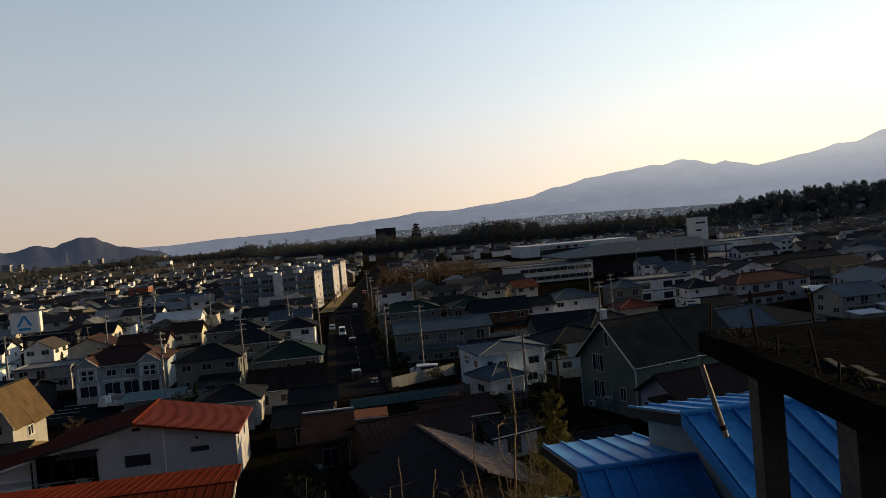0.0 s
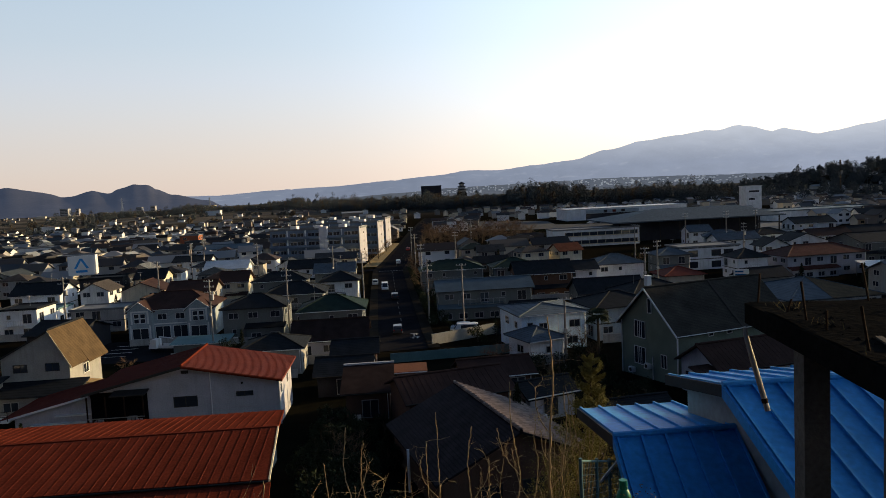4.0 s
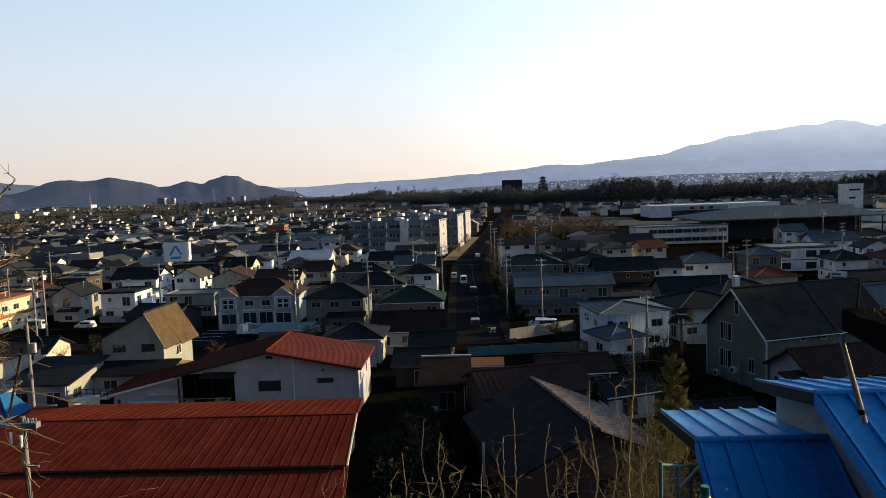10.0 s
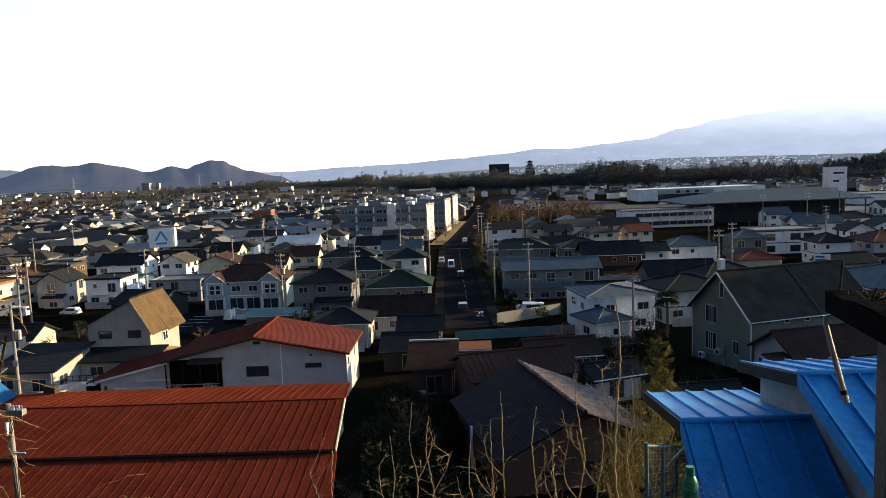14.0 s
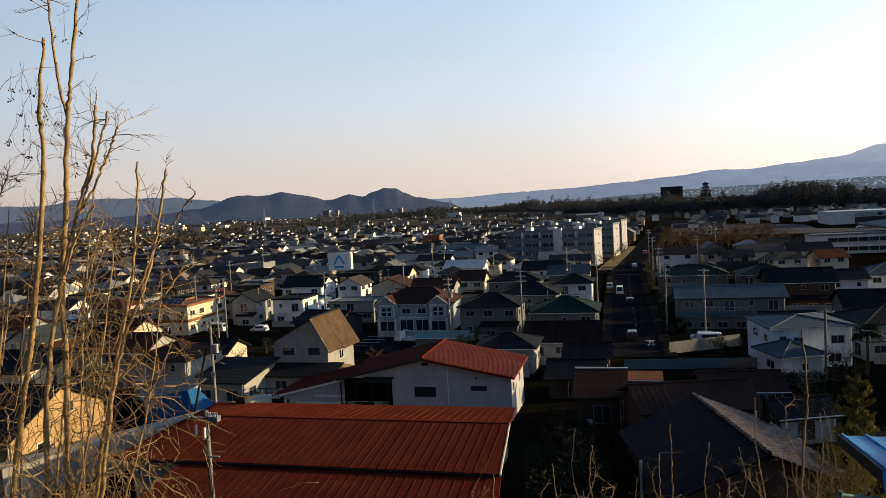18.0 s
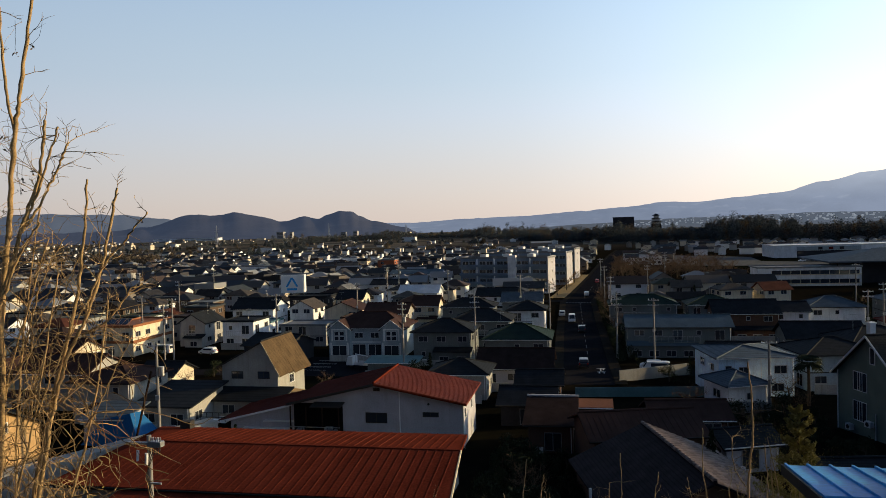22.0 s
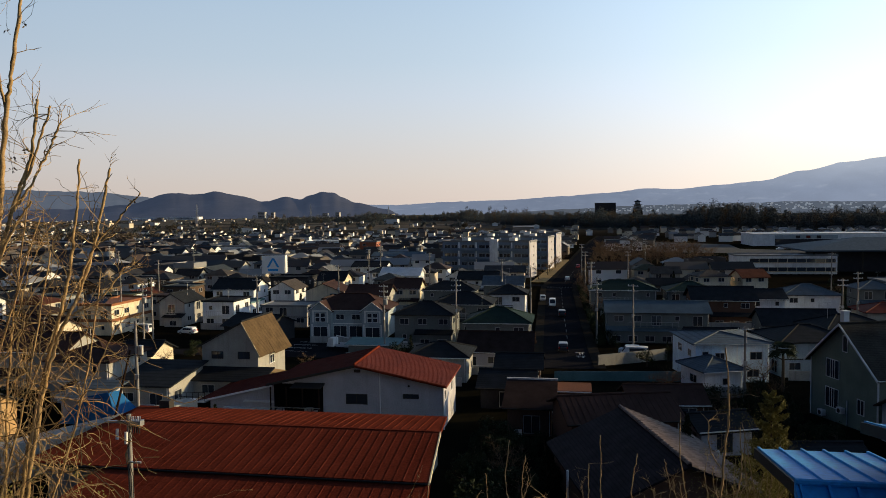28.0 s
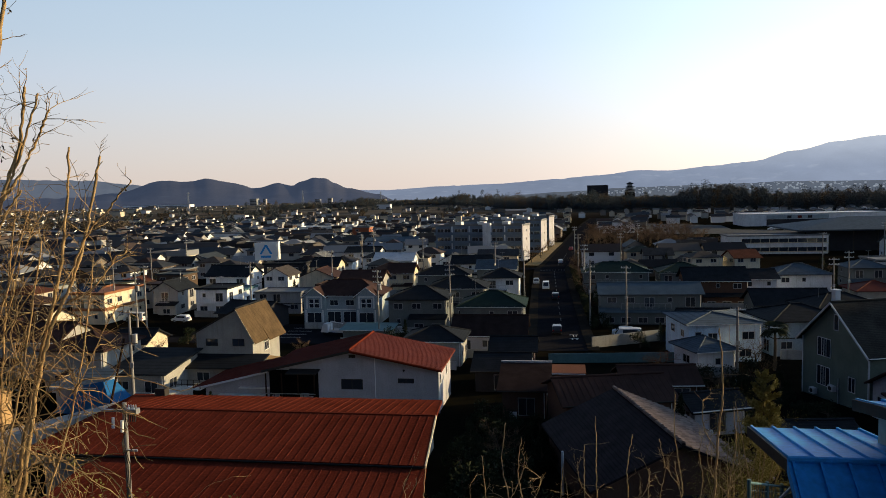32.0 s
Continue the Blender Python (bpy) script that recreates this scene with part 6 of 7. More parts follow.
for i in range(32):
    u, e = i * 2.4, rng.uniform(-0.5, 1.0)
    frond = Shape()
    d = Vector((math.cos(u), math.sin(u), e)).normalized()
    side = d.cross(Vector((0, 0, 1))).normalized()
    for j in range(9):
        w = (d + side * (j - 4) * 0.2).normalized()
        p0, p1, p2 = Vector((0, 0, 5.4)) + d * 0.5, Vector((0, 0, 5.4)) + d * 0.5 + w * 0.9, Vector((0, 0, 5.4)) + d * 0.5 + w * 1.5 + Vector((0, 0, -0.55))
        frond.add([p0, p1 + side * 0.1, p2, p1 - side * 0.1], [(0, 1, 2, 3)])
    part("frond", frond, LEAF, palm)

# wood along the river and on the rise, too many to count
wood = Shape()
rng = random.Random(31)


def wood_tree(target, x, y, h, r, clumps=9):
    g = ground_z(x, y)
    target.tube([(x, y, g - 1), (x, y, g + h * 0.8)], [0.3, 0.1], 4)
    for _ in range(clumps):
        a, z = rng.uniform(0, 6.28), rng.uniform(0.1, 0.92)
        k = r * (1.15 - z) * 0.9
        leaf_cloud(target, rng, (x + math.cos(a) * k, y + math.sin(a) * k, g + h * z), r * 0.62, 30, 0.75, 1.1)


BELT = [(-620, 1430), (-480, 1650), (-340, 1800), (-190, 1500), (-80, 1150), (0, 990), (80, 920), (160, 880), (250, 830), (350, 740)]
bare_wood = Shape()
for i in range(1900):
    u = rng.random() * (len(BELT) - 1)
    k = int(u)
    f = u - k
    x = BELT[k][0] + f * (BELT[k + 1][0] - BELT[k][0]) + rng.uniform(-25, 25)
    y = BELT[k][1] + f * (BELT[k + 1][1] - BELT[k][1]) + rng.uniform(-30, 130)
    lump = noise.noise((x * 0.012, y * 0.006, 5))
    h = rng.uniform(7, 13) + 24 * max(0.0, lump) + 7 * abs(noise.noise((x * 0.05, y * 0.02, 9))) + (7 if rng.random() < 0.05 else 0) + 3 * step(-200, 20, x)
    wood_tree(bare_wood if rng.random() < 0.22 else wood, x, y, h, rng.uniform(3.0, 6.5))
for x, y, h in ((212, 925, 31), (226, 930, 30), (-60, 1110, 30), (-118, 1240, 29)):
    for k in range(3):
        wood_tree(bare_wood, x + rng.uniform(-5, 5), y, h - 3 * k, 8.0, 9)
for i in range(1250):
    a, r = rng.uniform(0, 6.28), rng.random() ** 0.5
    x, y = 620 + 330 * r * math.cos(a), 760 + 235 * r * math.sin(a)
    wood_tree(wood, x, y, rng.uniform(8, 15) + (4 if rng.random() < 0.1 else 0), rng.uniform(2.6, 5.0))
for i in range(150):
    y = rng.uniform(620, 1700)
    x = rng.uniform(-1.3 * y, -0.1 * y)
    k = rng.uniform(10, 45)
    for j in range(4):
        wood_tree(wood if i % 3 else bare_wood, x + rng.uniform(-k, k), y + rng.uniform(-6, 6), rng.uniform(4, 8), rng.uniform(2, 3.4))
for i in range(70):
    wood_tree(bare_wood, rng.uniform(-450, -335), rng.uniform(520, 560), rng.uniform(6, 10), rng.uniform(2.5, 4))
tagged(part("bare_woodland", bare_wood, GROVE), "leafless olive-brown groves among the fields and woods", "woods", kind="stuff")
tagged(part("woodland", wood, CONIFER), "dark winter woodland belt and groves across the plain", "woods", kind="stuff")


# ---- utility poles ----
def utility_pole(x, y, h, arms=2, drum=False, turn=0.0):
    ob = thing("utility_pole", pose(x, y, ground_z(x, y), 0, 0, turn), "grey concrete utility pole with crossarms%s" % (" and a transformer" if drum else ""), "utility pole", "utility poles")
    part("pole", Shape().tube([(0, 0, -1), (0, 0, h)], [0.19, 0.12], 10), POLE, ob)
    for i in range(arms):
        z = h - 0.4 - 0.9 * i
        arm = part("crossarm", Shape().box(-0.9, -0.16, z, 0.9, -0.06, z + 0.09), STEEL, ob)
        for u in (-0.8, -0.3, 0.3, 0.8):
            part("insulator", Shape().tube([(u, -0.11, z + 0.09), (u, -0.11, z + 0.3)], [0.05, 0.035], 6), WHITE, arm)
    if drum:
        part("transformer", Shape().tube([(0.42, 0, h - 3.4), (0.42, 0, h - 2.5)], [0.27, 0.27], 12), STEEL, ob)
        part("bracket", Shape().box(0.1, -0.08, h - 3.5, 0.7, 0.08, h - 3.4), RUST, ob)
    part("cable_box", Shape().box(-0.2, -0.35, h * 0.5, 0.2, -0.13, h * 0.5 + 0.5), STEEL, ob)
    return ob


for x, y, h in ((11.5, 126.2, 11.5), (5.6, 132, 12), (6.0, 172, 12), (-19.7, 128.8, 12), (-16.1, 184, 12), (-30.5, 118, 12), (-62, 137, 12), (-78, 125, 12.5), (-92.4, 136.8, 12), (-53.2, 163.3, 12),
                (-65.1, 232.6, 12), (54.3, 145.4, 12), (50.6, 142.4, 11), (102.5, 215.3, 14), (93.3, 185.9, 12), (105.5, 253.8, 12), (32.2, 301.7, 12), (18.1, 215.4, 12), (-128.1, 231.9, 12), (-7.4, 155.6, 12),
                (-151.3, 223.3, 12), (-74.8, 117, 12), (5.8, 215, 12), (5.8, 260, 12), (-40, 210, 12), (-110, 180, 12), (70, 205, 12), (-61, 232.6, 13), (130, 250, 12), (-180, 260, 12), (-140, 150, 11)):
    utility_pole(x, y, h, 2 + int(x * 7) % 2, int(x + y) % 3 == 0, (x * 31) % 50 - 25)
utility_pole(21.1, 89.4, 9.2, 1)
utility_pole(-42.6, 65.2, 11.7, 1, True, 20)
brace = thing("support_pole", pose(-45.8, 65.0, ground_z(-45, 65)), "leaning steel support pole beside a utility pole", "pole")
part("pole", Shape().tube([(0, 0, -0.5), (2.6, 0.1, 8.8)], [0.12, 0.1], 8), RUST, brace)
near_pole = thing("utility_pole", pose(-18.4, 27.4, ground_z(-18.4, 27.4)), "near concrete utility pole with switch gear and cables", "utility pole")
H0 = 16.0 - ground_z(-18.4, 27.4)
part("pole", Shape().tube([(0, 0, -1), (0, 0, H0)], [0.13, 0.095], 12), POLE, near_pole)
part("crossarm", Shape().box(-0.9, -0.2, H0 - 0.35, 0.5, -0.1, H0 - 0.25), STEEL, near_pole)
gear = part("switch_gear", Shape().box(0.15, -0.3, H0 - 0.42, 0.72, 0.0, H0 - 0.2), STEEL, near_pole, "grey switch box")
for i in range(5):
    part("bushing", Shape().tube([(0.22 + 0.11 * i, -0.27, H0 - 0.42), (0.22 + 0.11 * i, -0.29, H0 - 0.72)], [0.04, 0.025], 6), DARKTRIM, gear)
    part("fuse", Shape().tube([(0.22 + 0.11 * i, -0.2, H0 - 0.2), (0.22 + 0.11 * i, -0.2, H0 - 0.02)], [0.035, 0.03], 6), WHITE if i % 2 else STEEL, gear)
part("insulator", Shape().tube([(-0.45, -0.2, H0 - 1.05), (-0.42, -0.2, H0 - 0.6)], [0.06, 0.06], 8), WHITE, near_pole)
part("insulator", Shape().tube([(0.0, -0.25, H0 - 1.2), (0.02, -0.25, H0 - 0.7)], [0.07, 0.07], 8), WHITE, near_pole)
part("bracket", Shape().box(0.0, -0.2, H0 - 2.05, 0.6, -0.12, H0 - 1.98), STEEL, near_pole)
for i in range(3):
    part("cable", Shape().tube([(0.2 + 0.1 * i, -0.3, H0 - 0.7), (0.05, -0.3 - 0.05 * i, H0 - 1.6), (0.3 - 0.1 * i, -0.28, H0 - 2.6), (0.16, -0.2, H0 - 5)], [0.018] * 4, 5), DARKTRIM, near_pole)


def pylon(x, y, h):
    ob = thing("pylon", pose(x, y, 0), "far lattice power pylon on the plain", "pylon", "pylons")
    body = Shape()
    for sx, sy in ((-1, -1), (1, -1), (1, 1), (-1, 1)):
        body.tube([(sx * 3.4, sy * 3.4, 0), (sx * 0.8, sy * 0.8, h * 0.7), (sx * 0.3, sy * 0.3, h)], [0.6, 0.5, 0.4], 4)
    for k in range(9):
        z0, z1 = h * k / 10, h * (k + 1) / 10
        r0, r1 = max(0.4, 3.4 - 3.6 * k / 10), max(0.4, 3.4 - 3.6 * (k + 1) / 10)
        body.tube([(-r0, -r0, z0), (r1, -r1, z1)], [0.32, 0.32], 4).tube([(r0, -r0, z0), (-r1, -r1, z1)], [0.32, 0.32], 4)
    part("lattice", body, STEEL, ob)
    for k in range(3):
        part("arm", Shape().tube([(-5 + k, 0, h * (0.72 + 0.1 * k)), (5 - k, 0, h * (0.72 + 0.1 * k))], [0.25, 0.25], 4), STEEL, ob)


pylon(-735, 1349, 43)
pylon(-687, 1878, 46)
pylon(-480, 1925, 38)
for x, y, w, d, h, mat, words in ((-1209, 2744, 30, 24, 27, "grey", "tall grey-brown block far off before the hills"), (-1170, 2760, 12, 16, 25, "grey", "slim grey tower far off before the hills"), (-975, 2842, 22, 18, 19, "grey", "grey tower block far off before the hills"),
                                  (-925, 2850, 18, 18, 22, "grey", "pale grey tower block far off before the hills"), (-1650, 2780, 300, 40, 11, "white", "long low white factory before the hills"), (-640, 2500, 70, 30, 14, "cream", "pale factory hall beyond the fields")):
    far_block = thing("block_building", pose(x, y, 0), words, "building")
    part("wall", Shape().box(-w / 2, -d / 2, -1, w / 2, d / 2, h), WALL[mat], far_block)
    part("roof", roof_shape("flat", w, d, h, 0.6), ROOF["grey"], far_block)
    for k in range(int(h / 6)):
        part("window_band", Shape().box(-w * 0.42, -d / 2 - 0.3, 3 + 6 * k, w * 0.42, -d / 2, 5 + 6 * k), GLASS, far_block)
mast = thing("radio_mast", pose(395, 610, ground_z(395, 610)), "tall slim mast above the wooded rise", "mast")
part("pole", Shape().tube([(0, 0, -1), (0, 0, 34)], [0.32, 0.22], 6), RUST, mast)
part("aerial", Shape().tube([(0, 0, 31), (0, 0, 34)], [0.6, 0.6], 8), RUST, mast)


# ---- cars ----
CARPAINT = {k: material("car_paint_" + k, c, 0.3, 0.0, vary=0.05, bump=0, spec=0.6) for k, c in (("white", (0.75, 0.75, 0.75)), ("silver", (0.4, 0.41, 0.42)), ("black", (0.03, 0.03, 0.035)), ("red", (0.4, 0.03, 0.02)))}
TYRE = material("tyre_rubber", (0.02, 0.02, 0.02), 0.9, bump=0)
LAMP_RED = material("tail_lamp", (0.5, 0.02, 0.01), 0.3, bump=0)


def car(x, y, colour, turn=0.0, van=False, lift=0.09):
    ob = thing("van" if van else "car", pose(x, y, ground_z(x, y) + lift, 0, 0, turn), "%s %s" % (colour, "boxy delivery van on the asphalt" if van else "small hatchback standing on the asphalt"), "van" if van else "car")
    L, W, Hc = (2.2, 0.85, 1.95) if van else (1.85, 0.78, 1.5)
    prof = [(-L, 0.35), (-L, 0.85), (-L + 0.1, 0.95), (-L + 0.35, Hc - 0.05), (-L + 0.6, Hc), (L * 0.3 if not van else L * 0.6, Hc), (L * 0.62 if not van else L * 0.88, 0.98), (L - 0.08, 0.82), (L, 0.6), (L, 0.35)]
    if van:
        prof[2], prof[3] = (-L, 1.2), (-L + 0.04, Hc - 0.08)
    pts = [(s * W * (0.86 if z > 1.1 else 1.0), p, z) for s in (-1, 1) for p, z in prof]
    n = len(prof)
    body = Shape().add(pts, [tuple(range(n)), tuple(range(2 * n - 1, n - 1, -1))] + [(i, i + n, (i + 1) % n + n, (i + 1) % n) for i in range(n)])
    part("body", body, CARPAINT[colour], ob)
    part("rear_window", Shape().slab([(-W * 0.76, -L + 0.12, 1.02), (W * 0.76, -L + 0.12, 1.02), (W * 0.72, -L + 0.34 if not van else -L, Hc - 0.16), (-W * 0.72, -L + 0.34 if not van else -L, Hc - 0.16)], 0.03) if not van else Shape().box(-W * 0.7, -L - 0.02, 1.2, W * 0.7, -L + 0.02, Hc - 0.2), GLASS, ob)
    part("windscreen", Shape().slab([(-W * 0.76, prof[6][0] + 0.03, 1.02), (W * 0.76, prof[6][0] + 0.03, 1.02), (W * 0.72, prof[5][0] + 0.03, Hc - 0.05), (-W * 0.72, prof[5][0] + 0.03, Hc - 0.05)], 0.03), GLASS, ob)
    for s in (-1, 1):
        part("side_window", Shape().box(s * W * 0.93 - 0.03, -L * 0.7, 1.0, s * W * 0.93 + 0.03, L * 0.35, Hc - 0.18), GLASS, ob)
        part("tail_light", Shape().box(s * W * 0.85 - 0.09, -L - 0.02, 0.7, s * W * 0.85 + 0.09, -L + 0.06, 0.95), LAMP_RED, ob)
        for p in (-L * 0.62, L * 0.62):
            wheel = part("wheel", Shape().tube([(s * (W - 0.16), p, 0.29), (s * (W + 0.01), p, 0.29)], [0.29, 0.29], 14), TYRE, ob)
            part("rim", Shape().tube([(s * (W + 0.005), p, 0.29), (s * (W + 0.02), p, 0.29)], [0.17, 0.15], 10), STEEL, wheel)
    return ob


car(-3.2, 181.5, "white", 181, True)
car(-0.75, 164.5, "black", 1)
car(-0.4, 124.2, "black", 1)
car(0.7, 246.5, "white", -2)
car(5.2, 300, "red", 176)
car(-5.9, 192, "silver", 181)
car(-75.6, 133.5, "white", 82)
car(-86, 133.8, "white", 86, True)
for i, c in enumerate(("white", "silver", "white", "black", "silver", "white")):
    car(52 + 2.9 * i, 262 + 0.3 * i, c, 12)
for i, c in enumerate(("silver", "white", "black")):
    car(28 + 3.1 * i, 256, c, 90)
for i, c in enumerate(("white", "silver", "white", "white", "black", "silver", "white", "silver")):
    car(118 + 4 * i, 425 + (i % 2) * 6, c, 90)
car(10.6, 122.5, "white", 84)
car(11.0, 118.8, "white", 86, True)
for i, c in enumerate(("white", "white", "silver")):
    car(-47 + 3.2 * i, 243, c, 80)
truck = thing("truck", pose(-39.5, 121.3, 0.13, 0, 0, 75), "small white flatbed truck with a crane in the parking lot", "truck")
part("cab", Shape().add([(-0.85, 0.9, 0.5), (0.85, 0.9, 0.5), (0.85, 2.3, 0.5), (-0.85, 2.3, 0.5), (-0.82, 0.9, 2.0), (0.82, 0.9, 2.0), (0.82, 1.9, 2.0), (-0.82, 1.9, 2.0)], [(3, 2, 1, 0), (4, 5, 6, 7), (0, 1, 5, 4), (1, 2, 6, 5), (2, 3, 7, 6), (3, 0, 4, 7)]), CARPAINT["white"], truck)
part("windscreen", Shape().slab([(-0.7, 2.27, 1.2), (0.7, 2.27, 1.2), (0.7, 2.02, 1.9), (-0.7, 2.02, 1.9)], 0.03), GLASS, truck)
part("bed", Shape().box(-0.85, -2.2, 0.6, 0.85, 0.6, 0.75).box(-0.85, -2.2, 0.75, -0.8, 0.6, 1.1).box(0.8, -2.2, 0.75, 0.85, 0.6, 1.1), CARPAINT["white"], truck)
part("crane", Shape().tube([(0, 0.72, 0.7), (0, 0.72, 2.4), (0, -1.8, 2.1)], [0.14, 0.12, 0.08], 8), CARPAINT["white"], truck)
for s in (-1, 1):
    for p in (-1.4, 1.6):
        part("wheel", Shape().tube([(s * 0.65, p, 0.3), (s * 0.84, p, 0.3)], [0.32, 0.32], 12), TYRE, truck)

# ---- sign block, fences, tarpaulins ----
sign = thing("signboard", pose(-93.5, 222, 0, 0, 0, 14), "white roadside billboard block with a dark blue mark", "sign")
part("panel", Shape().box(-4.6, -0.4, 4.6, 2.6, 0.4, 10.4), WHITE, sign)
part("panel", Shape().box(2.6, -0.3, 4.6, 3.0, 4.4, 10.4), WHITE, sign)
for s in (-1, 1):
    part("mark", Shape().slab([(-1.0 + s * 1.7 - 0.35, -0.42, 6.6), (-1.0 + s * 1.7 + 0.35, -0.42, 6.6), (-0.6, -0.44, 9.6), (-1.3, -0.44, 9.6)], 0.02), BLUE, sign, "plain dark blue stroke")
part("mark", Shape().box(-2.6, -0.44, 5.4, 0.6, -0.4, 6.1), BLUE, sign, "plain dark blue bar")
for u in (-4, 2):
    part("post", Shape().box(u - 0.2, -0.2, -0.5, u + 0.2, 0.2, 4.6), STEEL, sign)
tagged(part("tarpaulin", Shape().add([(-3.4, -2, 0), (3.2, -2.2, 0), (3.0, 2.2, 0), (-3, 2, 0), (-1.5, -0.8, 1.3), (1.3, -0.7, 1.6), (1.4, 0.9, 1.5), (-1.4, 0.8, 1.2)], [(0, 1, 5, 4), (1, 2, 6, 5), (2, 3, 7, 6), (3, 0, 4, 7), (4, 5, 6, 7), (3, 2, 1, 0)]), TARP, at=pose(-50.5, 70.5, 2.0) @ Matrix.Diagonal((1.1, 1.1, 2.0, 1))), "blue tarpaulin over a heap beside the houses", "tarpaulin")
board = Shape().box(-9.1, -0.05, -0.6, 9.1, 0.05, 1.6)
tagged(part("fence", board, ROOF["teal"], at=pose(7.5, 101.0, 0.3, 0, 0, 5.6)), "teal sheet fence round a yard", "fence")
tagged(part("fence", Shape().box(-6.5, -0.1, 0, 6.5, 0.1, 1.8), WALL["beige"], at=pose(10.6, 115.3, 0.1, 0, 0, 30)), "pale boundary wall beside the parked cars", "wall")
tagged(part("green_belt_wall", Shape().slab([(-14, -0.9, 3.2), (11, -0.9, 3.2), (11, 0.9, 3.2), (-14, 0.9, 3.2)], 4.5), WALL["beige"], at=pose(-43.0, 57.5, 2.3, 0, 0, 61.7)), "long pale weathered parapet wall beside the red shed", "wall")

# ---- foreground: the blue-roofed building ----
blue = thing("house", pose(0, 0, 17), "small building with bright blue standing-seam metal roofs", "house")
part("wall", Shape().box(4.7, 8.6, -2.0, 5.5, 14.2, 2.0), WALL["dim"], blue)
part("wall", Shape().add([(5.5, 8.4, -2), (11, 8.4, -2), (11, 13.3, -2), (5.5, 13.3, -2), (5.5, 8.4, 2.85), (11, 8.4, 2.85), (11, 13.3, 3.5), (5.5, 13.3, 3.5), (5.5, 11.15, 3.92), (11, 11.15, 3.92)],
     [(0, 1, 5, 4), (1, 2, 6, 9, 5), (2, 3, 7, 6), (3, 0, 4, 8, 7), (4, 5, 9, 8), (6, 7, 8, 9), (3, 2, 1, 0)]), WALL["beige"], blue)


def seam_roof(y0, z0, yr, zr, y1, z1, x0, x1, skew, pitch):
    """Two slopes of sheet metal with standing seams, near eave y0, ridge yr, far eave y1."""
    for (ya, za), (yb, zb), far in (((y0, z0), (yr, zr), 0), ((yr, zr), (y1, z1), 1)):
        sx = (lambda y: skew * (y - yr))
        sl = part("roof", Shape().slab([(x0 + sx(ya), ya, za), (x1 + sx(ya), ya, za), (x1 + sx(yb), yb, zb), (x0 + sx(yb), yb, zb)], 0.09), BLUE, blue, "bright blue sheet metal slope")
        n = int((x1 - x0) / pitch)
        for i in range(n + 1):
            u = x0 + 0.04 + i * pitch
            part("seam", Shape().slab([(u - 0.02 + sx(ya), ya, za + 0.045), (u + 0.02 + sx(ya), ya, za + 0.045), (u + 0.02 + sx(yb), yb, zb + 0.045), (u - 0.02 + sx(yb), yb, zb + 0.045)], 0.05), BLUE, sl)
    part("ridge_cap", Shape().tube([(x0 - 0.03, yr, zr + 0.03), (x1, yr, zr + 0.03)], [0.055, 0.055], 8), BLUE, blue)
    part("verge_trim", Shape().slab([(x0 - 0.04 + skew * (y0 - yr), y0, z0 + 0.02), (x0 + skew * (y0 - yr), y0, z0 + 0.02), (x0, yr, zr + 0.02), (x0 - 0.04, yr, zr + 0.02)], 0.2), BLUE, blue)
    part("verge_trim", Shape().slab([(x0 - 0.04, yr, zr + 0.02), (x0, yr, zr + 0.02), (x0 + skew * (y1 - yr), y1, z1 + 0.02), (x0 - 0.04 + skew * (y1 - yr), y1, z1 + 0.02)], 0.2), DARKTRIM, blue)


seam_roof(8.0, 1.5, 11.35, 3.3, 14.8, 2.7, 3.45, 5.5, 0.08, 0.4)
seam_roof(7.6, 2.8, 11.1, 4.1, 13.7, 3.6, 5.2, 11.0, 0.02, 0.42)

# ---- foreground: the unfinished concrete deck with its posts and bars ----
deck = thing("concrete_deck", pose(2.85, 5.63, 23.455, 0, 0, -8.7), "weathered unfinished concrete deck on posts with rusty bars", "concrete frame")
slab = Shape()
rng = random.Random(77)
for i in range(15):
    for j in range(13):
        slab.v.append((0.3 * j * 1.3 + (rng.uniform(-0.012, 0.012) if j else 0), -0.27 * i, rng.uniform(-0.012, 0.012)))
slab.f = [(i * 13 + j, (i + 1) * 13 + j, (i + 1) * 13 + j + 1, i * 13 + j + 1) for i in range(14) for j in range(12)]
part("slab_top", slab, CONCRETE, deck)
part("slab", Shape().box(0.02, -3.8, -0.13, 4.68, 0.0, -0.02), CONCRETE, deck)
part("edge_beam", Shape().box(-0.02, -3.8, -0.17, 0.2, 0.02, -0.005), CONCRETE, deck)
for u, w in ((-0.95, 0.17), (-2.15, 0.2), (-3.3, 0.2)):
    part("post", Shape().box(0.02, u - w / 2, -6.5, 0.02 + w, u + w / 2, -0.16), POST, deck)
part("post", Shape().box(2.6, -0.4, -6.5, 2.9, -0.1, -0.2), POST, deck)
for i, (u, v, h, k) in enumerate(((0.06, -0.05, 0.24, 0.02), (0.1, -0.5, 0.1, 0.05), (0.12, -0.85, 0.28, -0.04), (0.12, -1.15, 0.13, 0.0), (0.1, -1.75, 0.26, -0.05), (0.1, -1.95, 0.1, 0.01), (0.08, -2.6, 0.25, 0.03), (0.9, -0.1, 0.3, -0.06), (1.6, -0.1, 0.28, 0.05), (2.3, -0.1, 0.3, 0.02))):
    part("bar", Shape().tube([(u, v, -0.05), (u + k, v, h)], [0.0085, 0.008], 6), RUST, deck)
rub = Shape()
